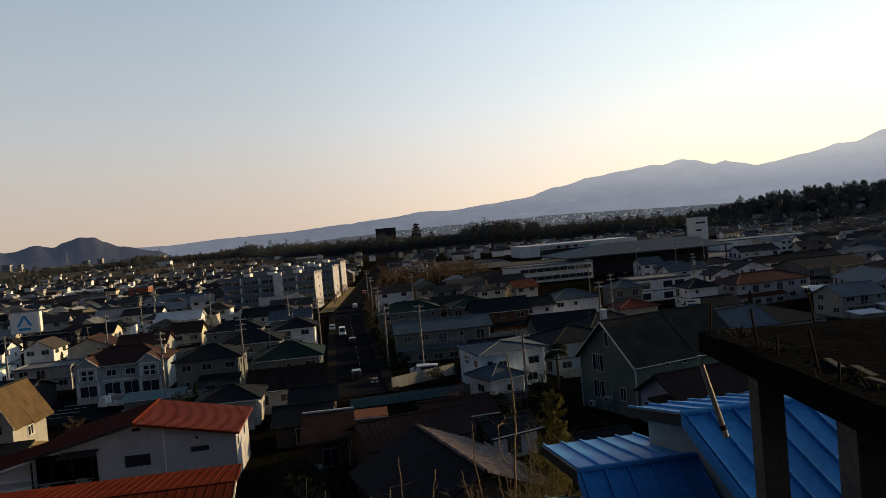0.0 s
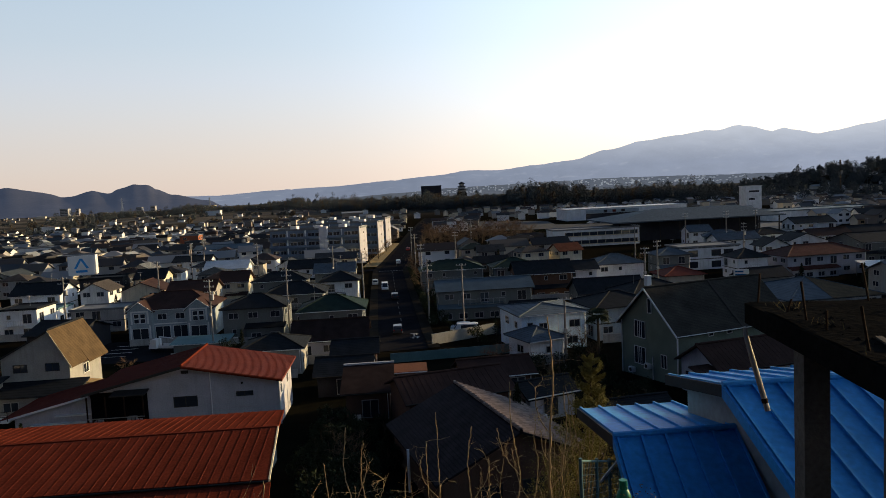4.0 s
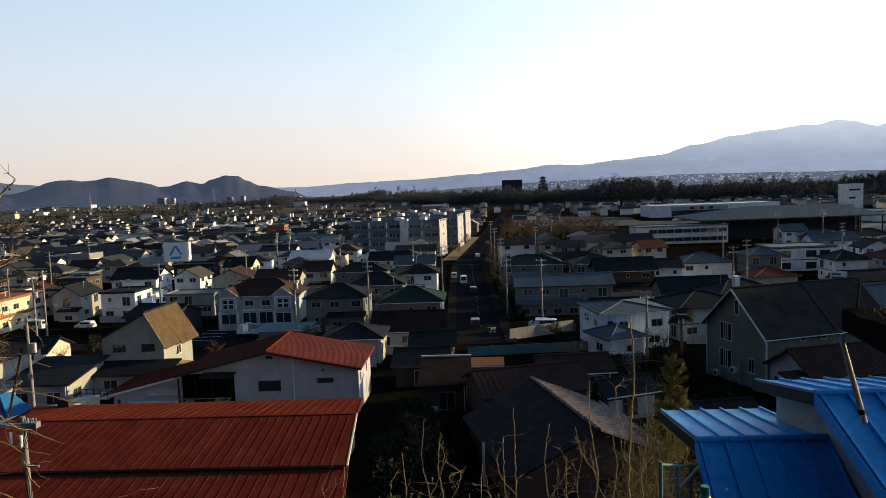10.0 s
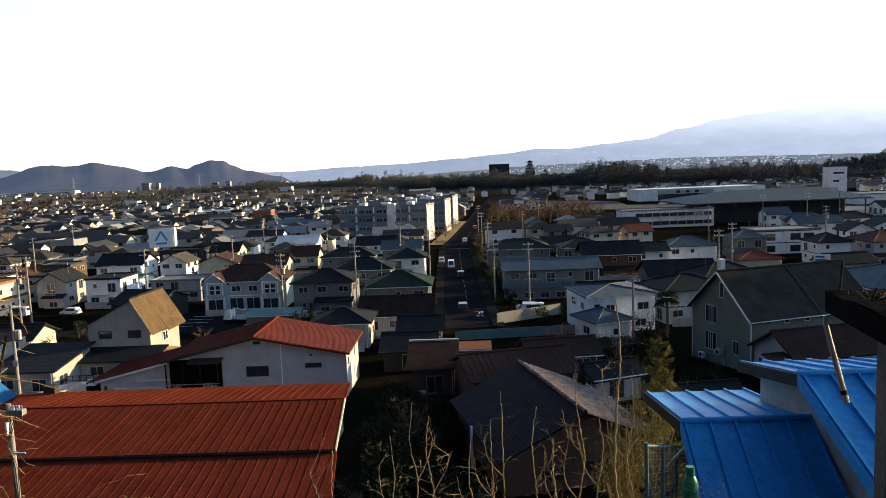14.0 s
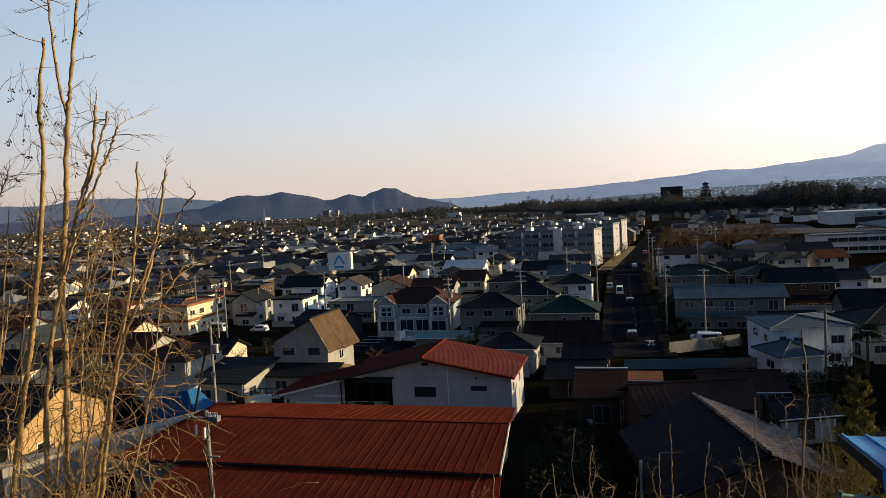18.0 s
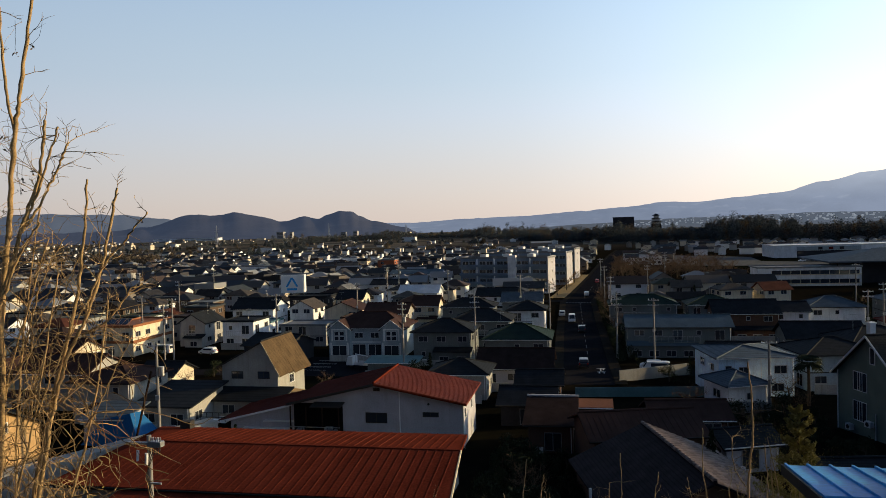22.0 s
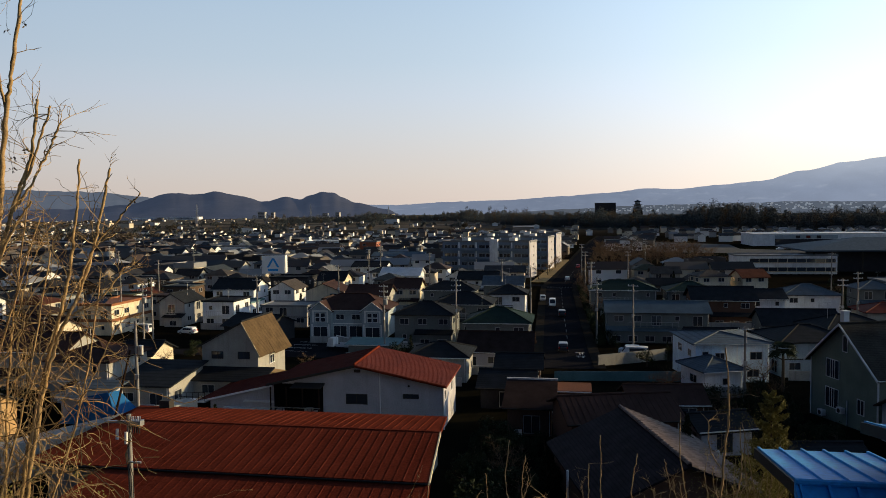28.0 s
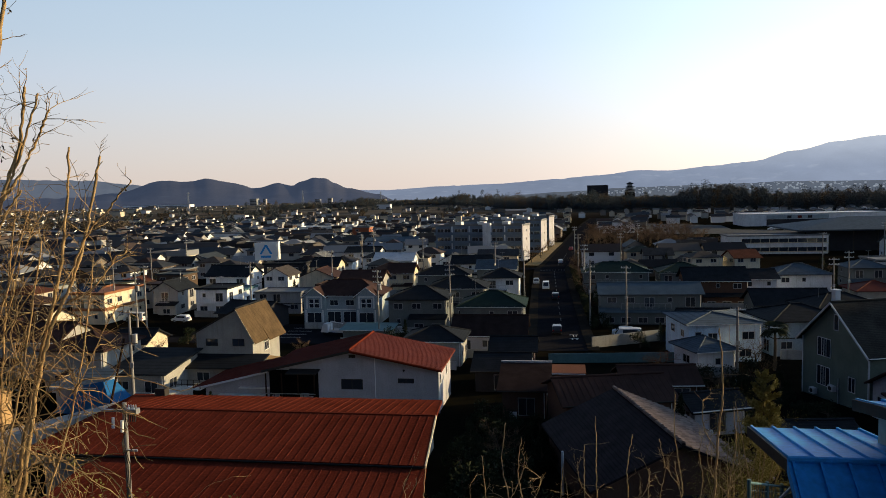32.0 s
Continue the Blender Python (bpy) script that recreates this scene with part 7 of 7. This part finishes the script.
for i in range(60):
    u, v, s = 0.12 + abs(rng.gauss(0, 0.12)), -rng.uniform(0.3, 3.6), rng.uniform(0.005, 0.022)
    rub.add([(u - s, v - s, 0.0), (u + s, v - s * 0.7, 0.0), (u + s * 0.8, v + s, 0.0), (u - s * 0.7, v + s, 0.0), (u, v, s * 1.1)], [(0, 1, 4), (1, 2, 4), (2, 3, 4), (3, 0, 4), (3, 2, 1, 0)])
part("rubble", rub, CONCRETE, deck, "loose chips and dry moss")["kind"] = "stuff"
for k, (u, v, l0, turn, tilt) in enumerate(((0.26, -1.6, 0.3, 78, 1), (0.3, -1.85, 0.26, 84, -1), (0.24, -2.1, 0.2, 96, 1))):
    part("broken_board", Shape().box(-l0 / 2, -0.02, 0.004, l0 / 2, 0.02, 0.016), BOARD, deck, "split grey board fragment", at=pose(u, v, 0.004, 0, tilt, turn))
wisps = Shape()
for i in range(60):
    cu, cv = rng.choice(((0.16, -0.28), (0.2, -0.4), (0.16, -1.0), (0.15, -2.0), (0.17, -2.25), (0.2, -2.5), (0.14, -2.8)))
    u, v = cu + rng.gauss(0, 0.05), cv + rng.gauss(0, 0.08)
    lx, ly, h = rng.uniform(-0.05, 0.05), rng.uniform(-0.05, 0.05), rng.uniform(0.015, 0.07)
    wisps.add([(u - 0.002, v, 0), (u + 0.002, v, 0), (u + lx * 0.6 + 0.0015, v + ly * 0.6, h * 0.75), (u + lx, v + ly, h)], [(0, 1, 2, 3)])
part("dry_grass", wisps, DRYGRASS, deck, "wisps of dry grass in the broken edge")["kind"] = "stuff"
pipe = thing("downpipe", pose(2.72, 5.42, 23.33), "short galvanised pipe hanging from the deck's corner", "pipe")
part("pipe", Shape().tube([(0, 0, -0.03), (0.0, 0, -0.08), (0.03, -0.03, -0.25), (0.12, -0.1, -0.68)], [0.016, 0.018, 0.021, 0.021], 12), STEEL, pipe)
part("strap", Shape().tube([(0.1, -0.085, -0.585), (0.106, -0.09, -0.62)], [0.024, 0.024], 12), RUST, pipe)

# ---- foreground: fence beside the blue roofs ----
mesh_fence = thing("wire_fence", pose(2.32, 9.2, 17.0), "green wire-mesh fence with steel posts", "fence")


def fence_at(u, z):
    """A point on the fence's line, which falls with the slope."""
    return (0.47 * u, u, 3.8 - 0.42 * u + z)


for i in range(4):
    foot = fence_at(1.1 * i, 0)
    part("post", Shape().tube([(foot[0], foot[1], -0.5), (foot[0], foot[1], foot[2] + 0.04)], [0.025, 0.025], 8), ROOF["teal"], mesh_fence)
part("rail", Shape().tube([fence_at(0, 0), fence_at(3.3, 0)], [0.018, 0.018], 6), ROOF["teal"], mesh_fence)
net = Shape()
for i in range(34):
    net.tube([fence_at(0.1 * i, -1.8), fence_at(0.1 * i, 0)], [0.004, 0.004], 3)
for i in range(19):
    net.tube([fence_at(0, -0.1 * i), fence_at(3.3, -0.1 * i)], [0.004, 0.004], 3)
part("net", net, ROOF["teal"], mesh_fence)
strut = thing("steel_tube", pose(3.08, 11.0, 19.7), "bright galvanised tube leaning beside the fence", "tube")
part("tube", Shape().tube([(0, 0, 0), (0.42, 0.2, 0.32)], [0.022, 0.022], 8), STEEL, strut)
drum = thing("gas_cylinder", pose(2.86, 9.1, 19.4), "dark green gas cylinder beside the fence", "cylinder")
part("body", Shape().tube([(0, 0, 0), (0, 0, 0.92), (0, 0, 1.0), (0, 0, 1.04)], [0.1, 0.1, 0.07, 0.03], 14), GASGREEN, drum, smooth=True)
part("valve_guard", Shape().tube([(0, 0, 1.02), (0, 0, 1.14)], [0.055, 0.055], 10), GASGREEN, drum)
board2 = thing("signboard", pose(66.8, 134.3, 3.4, 0, 0, -25), "small white signboard with blue writing bars", "sign")
part("board", Shape().box(-1.4, -0.06, 1.5, 1.4, 0.06, 3.0), WHITE, board2)
part("post", Shape().box(-1.2, -0.05, -4.0, -1.1, 0.05, 1.5), STEEL, board2)
part("post", Shape().box(1.1, -0.05, -4.0, 1.2, 0.05, 1.5), STEEL, board2)
for i in range(2):
    part("writing_bar", Shape().box(-1.1, -0.09, 1.75 + 0.6 * i, 0.9 - 0.5 * i, -0.06, 2.05 + 0.6 * i), TARP, board2)

# ---- foreground plants ----
def along(ctrl, n):
    """Smooth line through a few joints, from tip to foot."""
    c = [ctrl[0]] + list(ctrl) + [ctrl[-1]]
    out = []
    for i in range(1, len(c) - 2):
        for k in range(n):
            u = k / n
            out.append(0.5 * (2 * c[i] + (c[i + 1] - c[i - 1]) * u + (2 * c[i - 1] - 5 * c[i] + 4 * c[i + 1] - c[i + 2]) * u * u + (3 * c[i] - c[i - 1] - 3 * c[i + 1] + c[i + 2]) * u ** 3))
    return out + [c[-1]]


def sprays(tw, rng, p, way, length, r, level):
    """A side twig that forks into finer ones."""
    pts = bent(rng, p, way, length, 5, 0.2, 0.01)
    tw.tube(pts, [r * (1 - 0.14 * i) for i in range(6)], 4)
    if level:
        for q in pts[2:]:
            for _ in range(rng.randint(0, 2)):
                d = (pts[-1] - pts[0]).normalized() + Vector((rng.uniform(-1, 1), rng.uniform(-1, 1), rng.uniform(-0.5, 0.8))) * 0.8
                sprays(tw, rng, q, d, length * rng.uniform(0.35, 0.6), r * 0.6, level - 1)


def sapling(y, stems, radius, label, twigs=8, seed=1, vine=0, mat=None, grounded=1, leaves=0):
    """Crooked stems given by joints (x, z) from tip down; the first stems run down into the ground."""
    rng = random.Random(seed)
    mat = mat or BARK
    fx, fz = stems[0][-1]
    g = min(ground_z(fx, y), fz)
    ob = thing("sapling", pose(fx, y, g), label, "shrub", "plants on the bank")
    for k, joints in enumerate(stems):
        ctrl = [Vector((x - fx + rng.uniform(-0.008, 0.008), rng.uniform(-0.015, 0.015), z - g)) for x, z in joints]
        if k < grounded:
            gap = max(0.05, ctrl[-1].z + 0.25)
            lean = (ctrl[-1] - ctrl[-2]) / max(0.1, ctrl[-2].z - ctrl[-1].z)
            ctrl.append(ctrl[-1] + lean * gap)
        pts = along(ctrl, 9)
        for p in pts[1:]:
            p.x += rng.uniform(-0.006, 0.006)
            p.y += rng.uniform(-0.006, 0.006)
        long = max(0.5, pts[0].z - pts[-1].z)
        r = radius * (0.85 if k < grounded else 0.62)
        rad = [r * min(1.0, 0.5 + 0.3 * (pts[0].z - p.z)) * rng.uniform(0.86, 1.16) for p in pts]
        stem = part("stem", Shape().tube(pts, rad, 8), mat, ob, smooth=True)
        tw = Shape()
        for _ in range(twigs):
            p = rng.choice(pts[:-6])
            sprays(tw, rng, p, (rng.uniform(-1, 1), rng.uniform(-1, 1), rng.uniform(-0.1, 1.3)), rng.uniform(0.05, 0.26), min(0.003, radius * 0.25), 1)
        for _ in range(vine):
            p = pts[min(len(pts) - 1, int(len(pts) * rng.uniform(0.25, 1.0)))]
            tw.tube(bent(rng, p, (rng.uniform(-1, 1), rng.uniform(-1, 1), rng.uniform(-0.8, 0.9)), rng.uniform(0.15, 0.5), 12, 0.6, 0.08), [rng.uniform(0.0009, 0.0018)] * 13, 3)
        part("twig_spray", tw, mat, stem)["kind"] = "stuff"
        if leaves and k == 0:
            lf = Shape()
            for _ in range(leaves):
                p = rng.choice(pts[3:16]) + Vector((rng.uniform(-0.2, 0.08), rng.uniform(-0.05, 0.05), 0))
                vp = bent(rng, p, (rng.uniform(-0.4, 0.4), 0, -1), 0.2, 5, 0.3)
                lf.tube(vp, [0.0012] * 6, 3)
                leaf_cloud(lf, rng, vp[-1], 0.022, 6, 0.012)
            part("dry_leaves", lf, DARKBARK, stem, "shrivelled brown leaves")["kind"] = "stuff"
    return ob


sapling(3.8, [[(-3.17, 25.98), (-3.27, 25.43), (-3.34, 25.12), (-3.42, 24.55), (-3.47, 24.05), (-3.52, 23.46), (-3.59, 22.62)], [(-3.4, 25.91), (-3.385, 25.51), (-3.34, 25.12)]], 0.021, "tall pale-brown sapling with a cut top and dry vines", 7, 1, 12, leaves=3)
sapling(3.8, [[(-3.48, 25.66), (-3.52, 25.2), (-3.57, 24.81), (-3.71, 23.97), (-3.93, 23.13), (-4.05, 22.56)]], 0.022, "tall leaning sapling with dry curling vines", 10, 2, 26, leaves=22)
sapling(3.75, [[(-3.08, 25.2), (-3.14, 24.88), (-3.28, 24.53), (-3.45, 24.1), (-3.6, 23.5), (-3.72, 22.6)], [(-3.0, 25.16), (-3.12, 24.84), (-3.27, 24.54)], [(-2.92, 25.06), (-3.0, 24.92), (-3.12, 24.75), (-3.24, 24.58)], [(-3.16, 24.6), (-3.3, 24.4), (-3.44, 24.12)]], 0.0195, "cluster of brown sapling stems with bare side twigs", 8, 3, 10, leaves=5)
sapling(3.85, [[(-2.88, 24.85), (-2.93, 24.47), (-3.03, 23.99), (-3.22, 23.48), (-3.43, 22.64)]], 0.0155, "slender reddish-brown sapling stem", 5, 4, 5)
sapling(3.82, [[(-2.68, 24.79), (-2.78, 24.44), (-2.91, 24.06), (-3.04, 23.8), (-3.2, 23.4), (-3.36, 22.6)], [(-2.47, 24.64), (-2.65, 24.47), (-2.8, 24.3), (-2.9, 24.06)], [(-2.6, 24.2), (-2.74, 24.02), (-2.95, 23.92)]], 0.0155, "forked slender sapling with leaning twigs", 6, 5, 8, leaves=4)
sapling(3.8, [[(-4.29, 25.61), (-4.45, 25.22), (-4.66, 24.38), (-4.96, 23.04), (-5.09, 22.43)], [(-4.24, 25.36), (-4.41, 24.84), (-4.59, 24.26), (-4.73, 23.9)]], 0.014, "thin leaning sapling at the edge of the bank", 22, 6, 14)
sapling(3.7, [[(-4.42, 26.35), (-4.5, 26.07), (-4.61, 25.73), (-4.84, 25.11), (-5.1, 23.9), (-5.35, 22.5)]], 0.030, "thick grey-brown leaning stem with torn side twigs", 40, 7, 30, leaves=14)
sapling(4.3, [[(-5.0, 25.5), (-5.15, 24.9), (-5.4, 24.0), (-5.5, 22.6)], [(-5.45, 25.6), (-5.42, 24.8), (-5.45, 23.6)], [(-4.75, 25.2), (-5.0, 24.6), (-5.35, 24.1)]], 0.014, "bare branching sapling on the bank", 22, 8, 8)
sapling(4.7, [[(-5.2, 25.2), (-5.4, 24.5), (-5.7, 23.6), (-5.8, 22.4)], [(-4.75, 24.9), (-5.1, 24.4), (-5.55, 24.0)], [(-4.5, 24.5), (-5.0, 24.1), (-5.6, 23.8)]], 0.014, "dark bare shrub with fine spreading twigs", 46, 9, 4, DARKBARK)
sapling(4.9, [[(-4.7, 24.6), (-4.8, 24.1), (-5.0, 23.4), (-5.1, 22.3)], [(-4.3, 24.35), (-4.6, 24.0), (-4.9, 23.7)]], 0.012, "low dark bare shrub with fine twigs", 46, 10, 4, DARKBARK)
for i, (x0, x1, top) in enumerate(((-3.0, -3.5, 24.3), (-3.15, -3.75, 24.5), (-2.85, -3.3, 24.1), (-3.4, -3.7, 24.7), (-3.75, -4.2, 24.6), (-4.3, -4.6, 24.8))):
    mid = 0.5 * (x0 + x1) + 0.06 * (-1) ** i
    sapling(3.7 + 0.12 * (i % 4), [[(x0, top), (mid, 0.5 * (top + 22.6)), (x1, 22.55)], [(x0 + 0.16, top - 0.2), (x0 - 0.02, top - 0.5), (mid, 0.5 * (top + 22.6))]], 0.009, "thin brown shoot among the dry vines", 10, 70 + i, 12)
# loose tangle of dry vines round the stems
rng = random.Random(41)
STEMS = [(-3.17, -3.59), (-3.48, -4.05), (-3.08, -3.72), (-2.88, -3.43), (-2.68, -3.36), (-4.29, -5.09), (-4.5, -5.35), (-3.3, -3.7), (-3.2, -3.5)]
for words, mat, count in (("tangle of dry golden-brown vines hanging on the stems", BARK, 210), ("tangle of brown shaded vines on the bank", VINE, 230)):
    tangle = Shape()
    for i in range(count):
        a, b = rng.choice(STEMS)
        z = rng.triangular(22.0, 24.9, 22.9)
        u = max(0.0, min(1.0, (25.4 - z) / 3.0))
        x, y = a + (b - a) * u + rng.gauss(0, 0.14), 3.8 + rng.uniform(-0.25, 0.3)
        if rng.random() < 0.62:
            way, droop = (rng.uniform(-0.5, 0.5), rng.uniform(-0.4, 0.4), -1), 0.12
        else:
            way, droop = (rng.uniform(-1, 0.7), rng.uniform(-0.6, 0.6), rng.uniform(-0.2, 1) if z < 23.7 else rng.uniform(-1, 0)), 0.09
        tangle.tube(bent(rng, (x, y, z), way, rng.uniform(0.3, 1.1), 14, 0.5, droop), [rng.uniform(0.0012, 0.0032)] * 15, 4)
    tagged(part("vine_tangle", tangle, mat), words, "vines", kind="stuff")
thicket = Shape()
for i in range(210):
    y = rng.uniform(3.5, 4.9)
    x = -y * rng.triangular(0.55, 1.45, 1.0)
    z = 21.9 + rng.random() ** 1.8 * (1.1 if x < -2.9 else 0.4)
    thicket.tube(bent(rng, (x, y, z), (rng.uniform(-0.8, 0.8), rng.uniform(-0.6, 0.6), rng.uniform(-0.2, 1)), rng.uniform(0.25, 0.8), 9, 0.5, 0.05), [rng.uniform(0.0011, 0.0028)] * 10, 3)
tagged(part("dry_thicket", thicket, BARK), "thicket of dry golden twigs along the bank's edge", "thicket", kind="stuff")
grass = Shape()
for i in range(1300):
    y = rng.uniform(3.2, 6.0)
    x = -y * rng.uniform(0.25, 1.5)
    if x > -2.2 and rng.random() < 0.7:
        continue
    g = ground_z(x, y)
    h = rng.uniform(0.1, 0.32)
    a = rng.uniform(0, 6.28)
    dx, dy = math.cos(a) * 0.006, math.sin(a) * 0.006
    lx, ly = rng.uniform(-0.15, 0.15), rng.uniform(-0.15, 0.15)
    grass.add([(x - dx, y - dy, g - 0.05), (x + dx, y + dy, g - 0.05), (x + lx * 0.5 + dx, y + ly * 0.5, g + h * 0.6), (x + lx, y + ly, g + h)], [(0, 1, 2, 3)])
tagged(part("dry_grass", grass, DRYGRASS), "dry yellow grass on the bank", "grass", kind="stuff")
# slender whips in front of the tiled house
for i, (k, t, s) in enumerate(((-0.081, -0.331, 1), (-0.058, -0.352, 1), (0.045, -0.317, 2), (0.03, -0.36, 1), (0.095, -0.342, 2), (0.155, -0.282, 3), (0.211, -0.191, 2), (-0.115, -0.38, 1), (0.185, -0.36, 1), (-0.2, -0.40, 1), (0.12, -0.39, 1), (0.0, -0.395, 1), (0.23, -0.30, 1))):
    y = 6.0 + 0.35 * (i % 4)
    x, z = k * y, 24.5 + t * y
    g = ground_z(x, y)
    kink = random.Random(90 + i)
    n = 6
    main = [(x + kink.uniform(-0.05, 0.05) * (0 < q < n), g + 0.02 + (z - g) * (1 - q / n)) for q in range(n + 1)]
    forks = []
    for j in range(1, s + 1):
        fx, fz = main[1 + j]
        side = kink.choice((-1, 1))
        forks.append([(fx + side * kink.uniform(0.12, 0.2), fz + kink.uniform(0.3, 0.55)), (fx + side * kink.uniform(0.1, 0.16), fz + 0.2), (fx, fz)])
    sapling(y, [main] + forks, 0.009 if i != 6 else 0.014, "slender crooked whip rising from the bank", 5 if i != 6 else 8, 50 + i, 2, PALEBARK)


def leafy_shrub(x, y, zs, height, width, seed, label):
    rng = random.Random(seed)
    ob = thing("shrub", pose(x, y, zs), label, "shrub", "plants on the bank")
    leaves = Shape()
    for i in range(9):
        pts = bent(rng, (rng.uniform(-0.15, 0.15), rng.uniform(-0.15, 0.15), -0.3), (rng.uniform(-0.25, 0.25), rng.uniform(-0.25, 0.25), 1), height * rng.uniform(0.6, 1.0), 7, 0.07)
        part("stem", Shape().tube(pts, [0.02 * (1 - 0.1 * q) for q in range(8)], 5), PALEBARK, ob)
        for p in pts[2:]:
            for _ in range(3):
                tw = bent(rng, p, (rng.uniform(-1, 1), rng.uniform(-1, 1), rng.uniform(0, 0.8)), width * rng.uniform(0.3, 0.8), 3, 0.3)
                leaf_cloud(leaves, rng, tw[-1], width * 0.3, 40, 0.016)
    part("leaves", leaves, YELLOWLEAF, ob, "small yellow-green leaves")
    return ob


leafy_shrub(4.2, 16.4, 17.2, 3.2, 0.8, 3, "tall yellow-green bamboo-like shrub behind the fence")
leafy_shrub(3.5, 15.6, 17.0, 2.4, 0.7, 4, "yellow-green leafy shrub behind the fence")
leafy_shrub(3.0, 14.0, 17.0, 1.9, 0.6, 5, "yellow-green leafy shrub beside the blue roof")
leafy_shrub(2.3, 8.2, 17.9, 2.8, 0.6, 6, "leafy shrub with sunlit tips on the bank")
leafy_shrub(1.5, 7.8, 17.6, 3.0, 0.6, 7, "leafy shrub with sunlit tips on the bank")
leafy_shrub(0.9, 8.0, 17.3, 2.8, 0.5, 8, "leafy shrub with sunlit tips on the bank")
leafy_shrub(-4.6, 4.9, 21.2, 1.3, 0.5, 9, "low leafy shrub among the dry stems")
leafy_shrub(-5.6, 4.6, 21.4, 1.3, 0.5, 10, "low leafy shrub among the dry stems")
leafy_shrub(-3.6, 5.0, 20.9, 1.2, 0.5, 11, "low leafy shrub among the dry stems")
leafy_shrub(-3.05, 5.1, 21.2, 1.0, 0.42, 21, "dry yellow twiggy shrub at the edge of the bank")
leafy_shrub(-2.75, 5.3, 21.1, 0.95, 0.4, 22, "dry yellow twiggy shrub at the edge of the bank")
leafy_shrub(-2.7, 4.6, 21.3, 0.9, 0.45, 12, "dry twiggy shrub at the edge of the bank")
young = thing("tree", pose(8.1, 30.0, ground_z(8.1, 30.0)), "yellow-green feathery young conifer catching the sun", "tree", "garden trees")
rng = random.Random(64)
HY = 14.7
part("trunk", Shape().tube([(0, 0, -0.5), (0.05, 0.03, HY * 0.5), (0, 0, HY)], [0.14, 0.09, 0.015], 8), DARKBARK, young)
needles = Shape()
for i in range(92):
    z = HY * (0.3 + 0.68 * (i / 91))
    reach = (HY - z) * 0.2 + 0.3
    if rng.random() < 0.12:
        reach *= 1.35
    way = (math.cos(i * 2.4), math.sin(i * 2.4), rng.uniform(0.35, 0.9))
    limb = bent(rng, (0, 0, z), way, reach * rng.uniform(0.75, 1.1), 6, 0.1)
    part("branch", Shape().tube(limb, [0.022, 0.018, 0.014, 0.011, 0.008, 0.005, 0.003], 4), PALEBARK, young)
    for k, q in enumerate(limb[1:]):
        leaf_cloud(needles, rng, q, 0.10 + 0.05 * reach, 34, 0.055, 0.8)
        if k > 1:
            tip = bent(rng, q, (way[0] + rng.uniform(-0.8, 0.8), way[1] + rng.uniform(-0.8, 0.8), 0.7), 0.3 * reach, 3, 0.1)
            for p in tip[1:]:
                leaf_cloud(needles, rng, p, 0.07, 12, 0.045, 1.2)
part("crown", needles, YELLOWLEAF, young, "sprays of yellow-green needles")

# ---- garden walls and hedges between the near houses ----
rng = random.Random(90)
for a, b, c in list(FOOTPRINTS):
    if not (75 < b < 190 and -90 < a < 90) or rng.random() < 0.35:
        continue
    w = c * rng.uniform(1.0, 1.5)
    y = b - c - rng.uniform(0.2, 1.2)
    if abs(a) < w / 2 + 6 or any((a - p) ** 2 + (y - q) ** 2 < (r * 0.7) ** 2 for p, q, r in FOOTPRINTS):
        continue
    g = ground_z(a, y)
    if rng.random() < 0.6:
        tagged(part("garden_wall", Shape().box(-w / 2, -0.07, -0.5, w / 2, 0.07, rng.uniform(1.0, 1.5)), WALL["grey"], at=pose(a, y, g, 0, 0, rng.uniform(-3, 3))), "grey block garden wall in front of a house", "wall")
    else:
        hedge = Shape()
        for i in range(int(w * 2)):
            leaf_cloud(hedge, rng, (-w / 2 + i * 0.5, 0, 0.6), 0.6, 40, 0.12)
        tagged(part("hedge", hedge, LEAF, at=pose(a, y, g)), "dark clipped hedge in front of a house", "hedge")
